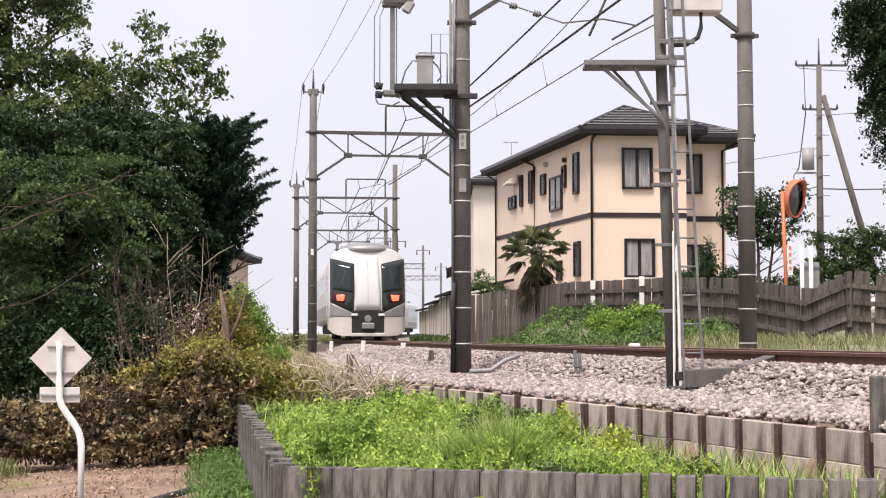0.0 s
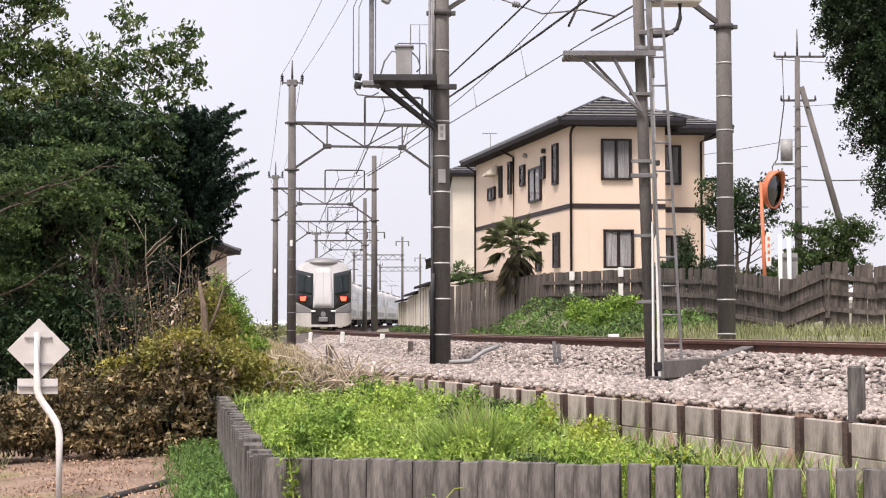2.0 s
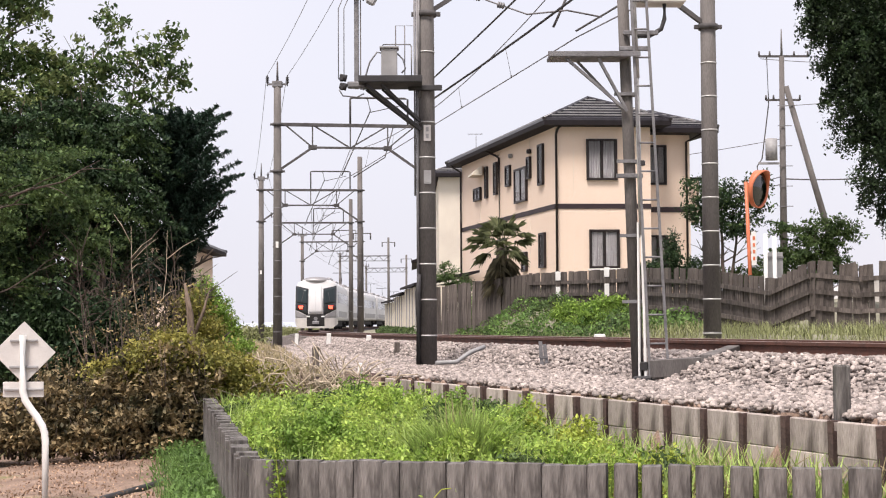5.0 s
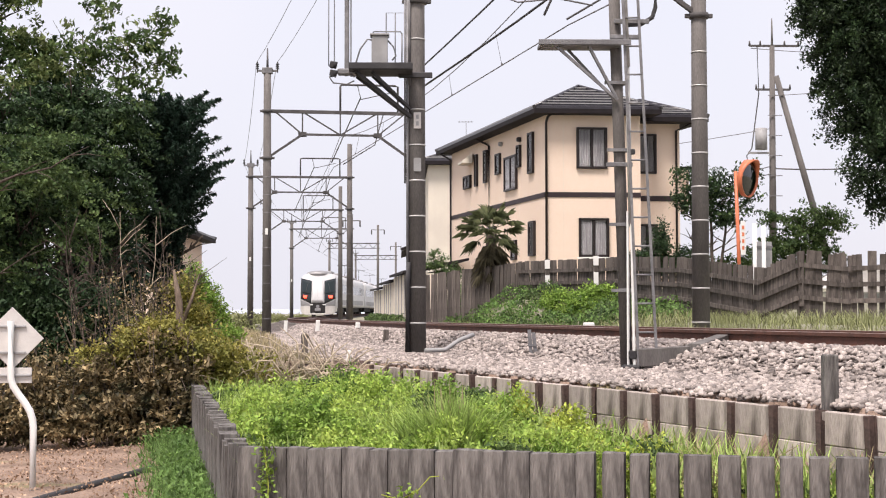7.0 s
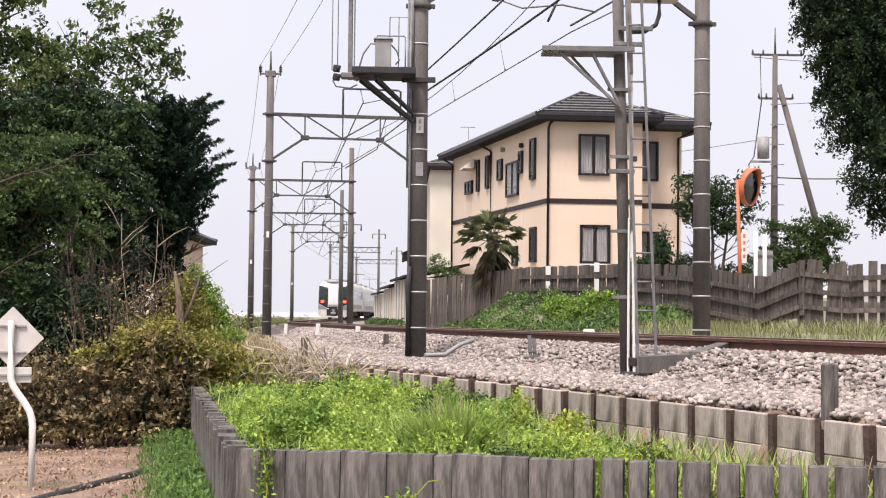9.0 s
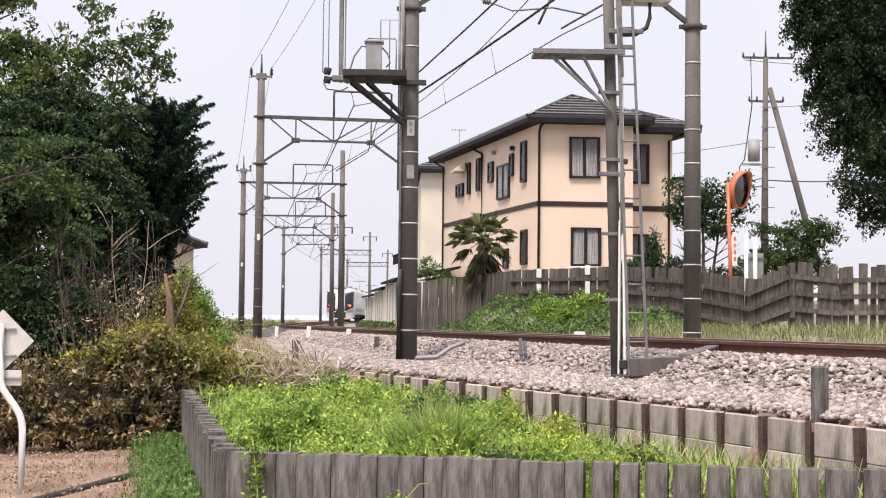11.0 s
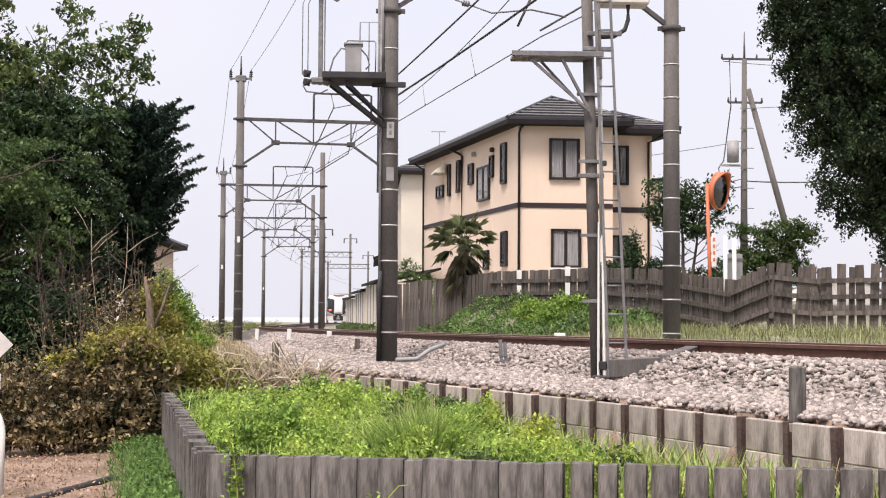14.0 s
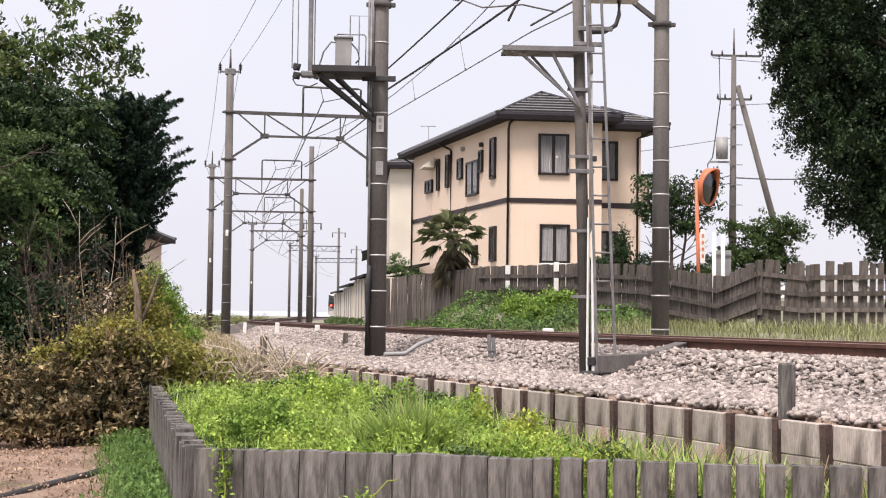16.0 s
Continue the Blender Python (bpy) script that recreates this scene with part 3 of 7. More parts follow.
def board_fence():
    root = thing("board_fence", (0, 0, 0), "tumbledown grey wooden board fence with gaps and crooked boards", "fence")
    rg = random.Random(11)
    boards = {}
    for w in (0.115, 0.145, 0.17):
        for h in (1.1, 1.2, 1.45):
            bm = bmesh.new()
            box(bm, (0, 0, h / 2), (w, 0.03, h), bevel=0.006)
            boards[w, h] = finish("fence_board", bm, M_fence)
    for k, (a, b) in enumerate(zip(FENCE, FENCE[1:])):
        p, q = Vector(a[:2]), Vector(b[:2])
        d = (q - p).normalized()
        turn = math.degrees(math.atan2(d.y, d.x))
        s = 0.0
        length = (q - p).length
        while s < length:
            w = rg.choice((0.115, 0.145, 0.17))
            u = s / length
            top = a[2] + (b[2] - a[2]) * u
            high = min((1.1, 1.2, 1.45), key=lambda v: abs(v - a[3]))
            c = p + d * (s + w / 2)
            if k < 5 or rg.random() > 0.03:
                shared("fence_board", boards[w, high], root, pose(c.x, c.y, top - high + (rg.uniform(-0.015, 0.012) if k < 5 else rg.uniform(-0.05, 0.05)), rg.uniform(-2, 2), rg.gauss(0, 0.8 if k < 5 else 2.6), turn + rg.uniform(-2, 2)))
            s += w + (0.004 if k < 2 else 0.008 if k < 5 else rg.uniform(0.004, 0.02) if k == 5 else rg.uniform(0.03, 0.08))
        n = Vector((d.y, -d.x)) * 0.05
        if k >= 1:
            for drop in (0.30, 0.62, 0.94):
                bm = bmesh.new()
                beam(bm, (p.x + n.x, p.y + n.y, a[2] - drop + 0.02), (q.x + n.x, q.y + n.y, b[2] - drop), 0.04, 0.09)
                part("fence_rail", bm, M_fence, root)
        bm = bmesh.new()
        box(bm, (p.x - n.x * 1.4, p.y - n.y * 1.4, a[2] - 0.75), (0.09, 0.09, 1.45), bevel=0.008)
        part("fence_post", bm, M_fence, root)
    for x, y, z in ((3.98, 40.55, 2.95), (5.02, 38.55, 2.98)):
        tag = thing("marker_stake", (x, y, z - 1.2), "short white-topped stake at the board fence", "stake", "white stakes at the fence")
        bm = bmesh.new()
        box(bm, (0, 0, 0.62), (0.13, 0.04, 1.3), bevel=0.006)
        part("stake", bm, M_fence, tag)
        bm = bmesh.new()
        box(bm, (0, -0.025, 1.13), (0.135, 0.02, 0.24), bevel=0.004)
        part("white_plate", bm, M_white, tag, "white plate")
        bm = bmesh.new()
        box(bm, (0, -0.025, 0.68), (0.12, 0.02, 0.32), bevel=0.004)
        part("white_plate", bm, M_white, tag, "white plate")


sleeper_wall()
bank_wall()
board_fence()


# ---- catenary ----
def concrete_pole(root, x, y, z0, z1, r=0.15, r_top=0.115, bands=(), lean=0.0, name="pole", pale=True):
    bm = bmesh.new()
    tube(bm, (x, y, z0), (x + lean, y, z1), r, r_top, 20)
    p = part(name, bm, M_pole, root, "round grey concrete pole")
    for z in bands:
        u = (z - z0) / (z1 - z0)
        rr = r + (r_top - r) * u + 0.006
        bm = bmesh.new()
        tube(bm, (x + lean * u, y, z - 0.012), (x + lean * u, y, z + 0.012), rr, rr, 20)
        part("band", bm, M_band if pale else M_steel, p, "steel band")
    return p


def collar(root, x, y, z, r=0.17, size=0.09):
    bm = bmesh.new()
    tube(bm, (x, y, z - size / 2), (x, y, z + size / 2), r, r, 16)
    box(bm, (x, y, z), (2 * r + 0.14, 0.06, size * 0.8), bevel=0.008)
    part("collar", bm, M_girder, root, "bolted steel collar")


def insulators(root, x, y, z):
    """A short cross arm with two upright insulators and a spike."""
    bm = bmesh.new()
    beam(bm, (x - 0.33, y, z), (x + 0.33, y, z), 0.06, 0.06)
    box(bm, (x, y, z), (0.34, 0.24, 0.2), bevel=0.02)
    part("cross_arm", bm, M_steel, root)
    for dx in (-0.33, 0.33):
        bm = bmesh.new()
        for k in range(3):
            tube(bm, (x + dx, y, z + 0.06 + 0.07 * k), (x + dx, y, z + 0.10 + 0.07 * k), 0.065, 0.04, 10)
        tube(bm, (x + dx, y, z - 0.06), (x + dx, y, z + 0.3), 0.022, 0.022, 8)
        part("insulator", bm, M_dark, root)
    bm = bmesh.new()
    tube(bm, (x, y, z), (x, y, z + 0.75), 0.045, 0.02, 8)
    part("spike", bm, M_girder, root)


def portal(y, index):
    """A single-track catenary portal: two poles, a trussed beam with knee braces, a drop frame."""
    wide = index > 4
    half = 2.7 if wide else 2.42
    shift = (0.0, 0.0, -0.02, 0.0, 0.06, -0.35, -0.15)[index]
    a, b = beside(y, (-2.39 if index == 1 else -half) + shift), beside(y, 2.58 if index == 0 else half + shift)
    zr = rail_z(y)
    root = thing("catenary_portal", (0, 0, 0), "catenary portal of two concrete poles and a trussed steel beam", "catenary portal", "portals over the track")
    main = index == 0
    bands = [zr + 0.05 + 0.58 * k for k in range(9)] if index < 2 else [zr + 1.2 + 1.3 * k for k in range(4)]
    tops = (zr + (8.3, 8.3, 7.6, 7.5, 7.7, 8.2, 8.2)[index], zr + (7.9, 7.9, 8.6, 8.55, 8.3, 9.9, 9.6)[index])
    lift = 0.0028 * max(0.0, y - 50)
    zt, zb, zk = (zr + 7.85, zr + 7.3, zr + 7.0) if wide else (zr + 6.87 + lift, zr + 6.12 + lift, zr + 5.32 + lift)
    feet = (land(*a) - 0.15, land(*b) - 0.15)
    for (x, yy), top, foot, near in ((a, tops[0], feet[0], True), (b, tops[1], feet[1], False)):
        concrete_pole(root, x, yy, foot, top, 0.155, 0.118, bands, pale=main)
        for z in (zt, zb if wide else zk):
            collar(root, x, yy, z)
    if not main:
        insulators(root, a[0], a[1], tops[0] - 0.1)
    if index > 3:
        bm = bmesh.new()
        zc = tops[1] - 0.55
        beam(bm, (b[0] - 0.75, b[1], zc), (b[0] + 0.75, b[1], zc), 0.07, 0.07)
        for dx in (-0.7, 0.7):
            tube(bm, (b[0] + dx, b[1], zc - 0.5), (b[0] + dx, b[1], zc), 0.06, 0.06, 8)
        part("cross_arm", bm, M_girder, root, "cross arm with hanging insulators")

    def at(u, z):
        return (a[0] + (b[0] - a[0]) * u, a[1] + (b[1] - a[1]) * u, z)
    bm = bmesh.new()
    beam(bm, at(-0.03, zt), at(1.03, zt), 0.09, 0.11)
    part("top_chord", bm, M_girder, root)
    bm = bmesh.new()
    beam(bm, at(0.0 if wide else 0.24, zb), at(1.0 if wide else 0.76, zb), 0.07, 0.07)
    part("bottom_chord", bm, M_girder, root)
    if wide:
        for k in range(10):
            bm = bmesh.new()
            beam(bm, at(k / 10, zb if k % 2 else zt), at((k + 1) / 10, zt if k % 2 else zb), 0.05, 0.05)
            part("brace", bm, M_girder, root)
        return root, a, b
    for p, q in ((at(0.0, zk), at(0.24, zb)), (at(1.0, zk), at(0.76, zb))):
        bm = bmesh.new()
        beam(bm, p, q, 0.075, 0.075)
        box(bm, q, (0.28, 0.03, 0.17), bevel=0.02)
        part("knee_brace", bm, M_girder, root)
    for u0, z0, u1, z1 in ((0.05, zt, 0.24, zb), (0.24, zb, 0.24, zt), (0.24, zt, 0.5, zb), (0.5, zb, 0.5, zt), (0.5, zb, 0.76, zt), (0.76, zt, 0.76, zb), (0.76, zb, 0.95, zt)):
        bm = bmesh.new()
        beam(bm, at(u0, z0), at(u1, z1), 0.045, 0.045)
        part("brace", bm, M_girder, root)
    bm = bmesh.new()
    pipe(bm, [at(0.5, zt), at(0.5, zt + 0.86), at(0.5, zt + 0.9), at(0.52, zt + 0.93), at(0.88, zt + 0.93), at(0.9, zt + 0.9), at(0.9, zt)], 0.035, 8)
    part("upper_frame", bm, M_girder, root)
    bm = bmesh.new()
    # registration arm and its stays
    pipe(bm, [at(0.62, zt + 0.9), at(0.64, zt + 0.5), at(0.47, zb - 0.6), at(0.44, zr + 5.2)], 0.022, 6)
    pipe(bm, [at(0.80, zt), at(0.74, zb - 0.3), at(0.52, zr + 5.15)], 0.02, 6)
    pipe(bm, [at(0.64, zt + 0.45), at(0.86, zt + 0.7)], 0.016, 6)
    part("steady_arm", bm, M_girder, root)
    if not main:
        bm = bmesh.new()
        box(bm, (a[0], a[1] - 0.16, zr + 2.9), (0.09, 0.012, 0.2), bevel=0.003)
        part("number_plate", bm, M_white, root, "small white plate")
    return root, a, b


PORTAL_Y = (25.4, 50.4, 75.0, 99.5, 124.0, 170.0, 205.0)
portals = [portal(y, i) for i, y in enumerate(PORTAL_Y)]


def wire(name, points, r, mat, label, sag=0.0):
    bm = bmesh.new()
    out = []
    for p, q in zip(points, points[1:]):
        p, q = Vector(p), Vector(q)
        out += [p.lerp(q, k / 10) - Vector((0, 0, sag * 4 * (k / 10) * (1 - k / 10))) for k in range(10)]
    out.append(Vector(points[-1]))
    pipe(bm, out, r, 6)
    ob = new(name, finish(name, bm, mat))
    return tagged(ob, label, "overhead wire")


def overhead():
    ys = (1.0,) + PORTAL_Y
    contact = [(*beside(y, 0.2 if i % 2 else -0.2), rail_z(y) + 5.05) for i, y in enumerate(ys)]
    carrier = [(*beside(y, 0), rail_z(y) + 6.05) for y in ys]
    wire("contact_wire", contact, 0.011, M_pale_wire, "thin overhead contact wire above the track")
    wire("messenger_wire", carrier, 0.010, M_pale_wire, "thin sagging messenger wire above the contact wire", 0.62)
    bm = bmesh.new()
    for i in range(4):
        for k in range(1, 6):
            u = k / 6
            p = Vector(contact[i]).lerp(Vector(contact[i + 1]), u)
            q = Vector(carrier[i]).lerp(Vector(carrier[i + 1]), u) - Vector((0, 0, 0.62 * 4 * u * (1 - u)))
            pipe(bm, [p, q], 0.005, 5)
            box(bm, p + Vector((0, 0, 0.02)), (0.03, 0.03, 0.05))
    tagged(new("dropper_wires", finish("dropper_wires", bm, M_pale_wire)), "thin droppers that hang the contact wire", "overhead wire", kind="stuff")
    for a, b, r, sag in (((4.1, 2.0, 6.1), (0.42, 25.3, 5.70), 0.013, 0.10), ((6.46, 2.0, 7.2), (0.42, 25.3, 5.36), 0.016, 0.25)):
        wire("feeder_cable", [a, b], r, M_wire, "black feeder cable tied to a pole beside the track", sag)
    for e, z in ((-2.75, 8.45), (-2.09, 8.45)):
        wire("feeder_wire", [(*beside(y, e), rail_z(y) + z + (0.9 if y < 30 else 0.0 if y < 60 else -0.8)) for y in ys[1:6]], 0.008, M_pale_wire, "thin high feeder wire along the poles", 0.35)
    # pull-off with insulators near the first portal
    a, b = Vector((0.45, 25.3, 6.7)), Vector((*beside(24.0, 0.1), rail_z(24) + 5.1))
    p = Vector((0.75, 24.6, 7.05))
    wire("pull_off_wire", [p + Vector((0.05, 0, 0)), Vector((1.9, 23.9, 6.5)), Vector((2.5, 23.6, 6.5)), b], 0.014, M_pale_wire, "pull-off wire with two insulators")
    root = thing("pull_off_insulators", p, "two ribbed grey insulators on a wire", "insulator")
    for k in (0.3, 0.62):
        bm = bmesh.new()
        c = (Vector((1.9, 23.9, 6.5)) - p) * k
        for j in range(3):
            q = c + Vector((0.035, -0.02, -0.012)) * j
            tube(bm, q, q + Vector((0.022, -0.012, -0.008)), 0.055, 0.03, 10)
        part("insulator", bm, M_steel, root)


overhead()


def signal_stage():
    """The platform on the near portal pole with its cabinet, rail and signal mast."""
    x, y = portals[0][1]
    root = thing("signal_platform", (x, y, 5.4), "steel service platform with cabinet and railing on a pole", "platform")
    bm = bmesh.new()
    box(bm, (-0.58, -0.25, 0.10), (1.02, 0.75, 0.05), bevel=0.006)
    box(bm, (-0.58, -0.62, 0.14), (1.02, 0.03, 0.10), bevel=0.004)
    box(bm, (-0.02, -0.16, 0.06), (0.55, 0.06, 0.09), bevel=0.01)
    part("deck", bm, M_dark, root, "dark chequered steel deck")
    bm = bmesh.new()
    for dy in (-0.5, 0.02):
        beam(bm, (-0.98, dy, 0.06), (-0.1, dy * 0.3, -0.62), 0.07, 0.05)
        beam(bm, (-0.72, dy, 0.06), (-0.1, dy * 0.3 - 0.05, -0.5), 0.05, 0.04)
    part("bracket", bm, M_dark, root, "dark angle-steel bracket")
    bm = bmesh.new()
    box(bm, (-0.60, -0.3, 0.40), (0.26, 0.24, 0.54), bevel=0.012)
    box(bm, (-0.60, -0.3, 0.68), (0.31, 0.29, 0.03), bevel=0.006)
    part("cabinet", bm, M_box, root, "grey equipment cabinet")
    bm = bmesh.new()
    for px, h in ((-0.72, 0.78), (-0.24, 0.78)):
        pipe(bm, [(px, 0.0, 0.12), (px, 0.0, h)], 0.011, 6)
    pipe(bm, [(-0.72, 0, 0.76), (-0.7, 0, 0.8), (-0.26, 0, 0.8), (-0.24, 0, 0.76)], 0.011, 6)
    pipe(bm, [(-0.5, 0.1, 0.12), (-0.5, 0.1, 1.13), (-0.16, 0.1, 1.13), (-0.16, 0.1, 0.12)], 0.011, 6)
    pipe(bm, [(-0.35, 0.1, 0.12), (-0.35, 0.1, 1.13)], 0.009, 6)
    part("railing", bm, M_steel, root, "thin grey tubular railing")
    bm = bmesh.new()
    pipe(bm, [(-0.70, -0.3, 0.60), (-0.80, -0.3, 0.62), (-0.92, -0.3, 0.45), (-0.98, -0.28, 0.25), (-1.1, -0.25, 0.1)], 0.014, 6)
    pipe(bm, [(-0.47, -0.3, 0.6), (-0.38, -0.3, 0.5), (-0.34, -0.3, 0.35), (-0.40, -0.3, 0.28)], 0.014, 6)
    part("conduit", bm, M_steel, root)
    mast = thing("signal_mast", (x - 1.13, y - 0.3, 5.42), "grey steel signal mast with fittings, seen from behind", "signal")
    bm = bmesh.new()
    box(bm, (0, 0, 0.95), (0.075, 0.08, 1.9), bevel=0.012)
    box(bm, (0.065, 0.0, 0.95), (0.02, 0.05, 1.9), bevel=0.005)
    part("mast_post", bm, M_steel, mast)
    for dz, w in ((0.06, 0.26), (1.52, 0.30)):
        bm = bmesh.new()
        box(bm, (-0.02, -0.02, dz), (w, 0.16, 0.10), bevel=0.02)
        tube(bm, (0.08, -0.05, dz - 0.06), (0.26, -0.06, dz + 0.12), 0.05, 0.03, 8)
        part("clamp", bm, M_steel, mast)
    bm = bmesh.new()
    for dz in (0.02, 0.16):
        tube(bm, (-0.16, -0.06, dz), (-0.27, -0.06, dz + 0.03), 0.06, 0.05, 10)
        box(bm, (-0.24, -0.06, dz + 0.01), (0.06, 0.12, 0.10), bevel=0.01)
    part("junction", bm, M_dark, mast, "black cable junction")
    bm = bmesh.new()
    for dx in (-0.29, -0.20):
        pipe(bm, [(dx, -0.06, 0.15), (dx, -0.06, 1.3), (dx + 0.12, -0.03, 1.6)], 0.008, 5)
    pipe(bm, [(-0.28, -0.06, -0.02), (-0.22, -0.06, -0.12), (0.0, -0.04, -0.14), (0.12, -0.02, -0.08)], 0.012, 6)
    part("cable", bm, M_steel, mast)
    bm = bmesh.new()
    box(bm, (0.10, -0.1, 1.62), (0.5, 0.12, 0.20), bevel=0.04)
    box(bm, (0.26, -0.1, 1.46), (0.16, 0.10, 0.22), Euler((0, 0.5, 0)).to_matrix(), bevel=0.03)
    part("lamp_housing", bm, M_box, mast, "pale signal housing seen from behind")
    # conduit, cover and plate on the pole itself
    run = thing("pole_conduits", (x, y, 0.8), "grey conduits and black cover strapped to a pole", "conduit")
    bm = bmesh.new()
    for dx, z0, z1, r in ((-0.15, 0.1, 6.2, 0.022), (-0.19, 2.9, 6.4, 0.016), (-0.12, 4.5, 6.6, 0.026)):
        pipe(bm, [(dx, -0.10, z0), (dx, -0.10, z1)], r, 8)
    part("conduit_pipe", bm, M_steel, run)
    bm = bmesh.new()
    pipe(bm, [(-0.15, -0.13, 0.0), (-0.15, -0.13, 1.3), (-0.13, -0.13, 1.62)], [0.05, 0.05, 0.03], 10)
    part("cable_cover", bm, M_dark, run, "black plastic cable cover")
    for z, s in ((3.92, 0.26), (3.2, 0.22)):
        bm = bmesh.new()
        box(bm, (0.01, -0.16, z), (0.12, 0.012, s), bevel=0.003)
        pl = part("plate", bm, M_sign if z > 3.5 else M_box, run, "small pale plate")
        for k in range(2):
            bm = bmesh.new()
            box(bm, (0.01, -0.168, z + 0.06 - 0.11 * k), (0.045, 0.006, 0.07))
            part("mark", bm, M_box, pl)


signal_stage()


def ladder_mast():
    """The leaning signal post with its white pipe, ladder, small platform and box."""
    x, y = 2.62, 17.3
    g = 0.9
    root = thing("signal_post", (x, y, g), "leaning grey steel post with white pipe and platform arm", "signal post")
    lean = -0.027

    def px(z):
        return lean * (z - g)
    bm = bmesh.new()
    tube(bm, (-0.01, 0.05, -0.1), (px(6.6) - 0.02, 0.05, 5.7), 0.070, 0.064, 16)
    part("post_tube", bm, M_pole, root, "dark grey round post")
    bm = bmesh.new()
    beam(bm, (0.055, -0.075, 0.1), (px(2.6) + 0.075, -0.07, 1.75), 0.05, 0.03, 0.006)
    beam(bm, (-0.015, -0.075, 0.1), (px(2.6) + 0.035, -0.07, 1.85), 0.022, 0.03, 0.004)
    part("white_pipe", bm, M_white, root, "white-painted cable covers")
    bm = bmesh.new()
    tube(bm, (px(2.6) + 0.07, -0.07, 1.7), (px(4.4) + 0.09, -0.06, 3.5), 0.026, 0.026, 10)
    tube(bm, (px(4.4) + 0.09, -0.06, 3.5), (px(6.5) + 0.07, -0.06, 5.6), 0.034, 0.034, 10)
    part("grey_pipe", bm, M_band, root, "pale grey conduit")
    bm = bmesh.new()
    box(bm, (px(2.0) + 0.07, -0.1, 2.52), (0.06, 0.06, 0.06), bevel=0.008)
    part("junction_box", bm, M_dark, root, "small black junction box")
    bm = bmesh.new()
    box(bm, (0.02, -0.03, 0.04), (0.2, 0.24, 0.14), bevel=0.02)
    box(bm, (0.03, -0.08, 0.22), (0.09, 0.06, 0.10), bevel=0.01)
    part("foot", bm, M_dark, root, "dark cast foot")
    for z in (3.32, 2.55, 1.7, 0.95):
        bm = bmesh.new()
        tube(bm, (px(z + g) - 0.005, 0.05, z - 0.02), (px(z + g) - 0.005, 0.05, z + 0.02), 0.082, 0.082, 14)
        box(bm, (px(z + g) - 0.05, -0.03, z), (0.24, 0.03, 0.035))
        part("strap", bm, M_steel, root)
    # platform arm
    zt = 3.74
    bm = bmesh.new()
    box(bm, (-0.55, 0.0, zt), (0.92, 0.34, 0.04), bevel=0.004)
    box(bm, (-0.50, -0.17, zt + 0.02), (1.05, 0.025, 0.06), bevel=0.004)
    part("platform_arm", bm, M_steel, root, "narrow steel platform arm")
    for x0, dy in ((-0.82, -0.12), (-0.66, 0.12), (-0.45, -0.12)):
        bm = bmesh.new()
        beam(bm, (x0, dy, zt - 0.02), (-0.12, dy * 0.5, zt - 0.62), 0.035, 0.03)
        part("arm_stay", bm, M_steel, root)
    for bx, bz, bw in ((-0.03, zt + 0.1, 0.34), (0.05, zt + 0.28, 0.4), (-0.1, 2.38, 0.3)):
        bm = bmesh.new()
        box(bm, (bx, -0.05, bz), (bw, 0.05, 0.05), bevel=0.006)
        part("bracket", bm, M_steel, root)
    # box at the top with its hose
    bm = bmesh.new()
    box(bm, (0.29, 0.05, zt + 0.87), (0.56, 0.3, 0.50), bevel=0.02)
    part("signal_box", bm, M_sign, root, "pale grey box seen from below")
    bm = bmesh.new()
    pipe(bm, [(0.33, -0.02, zt + 0.62), (0.33, -0.02, zt + 0.45), (0.29, -0.03, zt + 0.33), (0.16, -0.04, zt + 0.25), (0.0, -0.05, zt + 0.24)], 0.026, 8)
    part("hose", bm, M_dark, root, "black flexible hose")
    ladder = thing("ladder", (x + 0.16, y - 0.12, g), "slender grey steel ladder against the leaning post", "ladder")
    top = 5.6
    for k, (b0, t0) in enumerate(((-0.06, -0.27), (0.15, -0.11))):
        bm = bmesh.new()
        beam(bm, (b0, 0, -0.02), (t0 + (-0.0), 0, top), 0.018, 0.03)
        part("stile", bm, M_steel, ladder)
    for i in range(17):
        z = 0.15 + 0.325 * i
        u = z / top
        bm = bmesh.new()
        tube(bm, (-0.06 - 0.21 * u, 0, z), (0.15 - 0.26 * u, 0, z), 0.011, 0.011, 8)
        part("rung", bm, M_steel, ladder)
    # cable trough beside the foot
    trough = thing("cable_trough", (x + 0.55, y + 0.15, 0.96), "grey concrete cable trough lying in the ballast", "cable trough")
    bm = bmesh.new()
    beam(bm, (-0.45, -0.3, 0.13), (0.18, -0.1, 0.16), 0.16, 0.2, 0.008)
    part("trough_section", bm, M_pole, trough)
    bm = bmesh.new()
    beam(bm, (0.18, -0.1, 0.19), (0.68, 0.55, 0.30), 0.16, 0.16, 0.008)
    part("trough_section", bm, M_pole, trough)
    bm = bmesh.new()
    box(bm, (0.20, -0.16, 0.17), (0.12, 0.12, 0.24), bevel=0.01)
    part("trough_joint", bm, M_pole, trough)


ladder_mast()


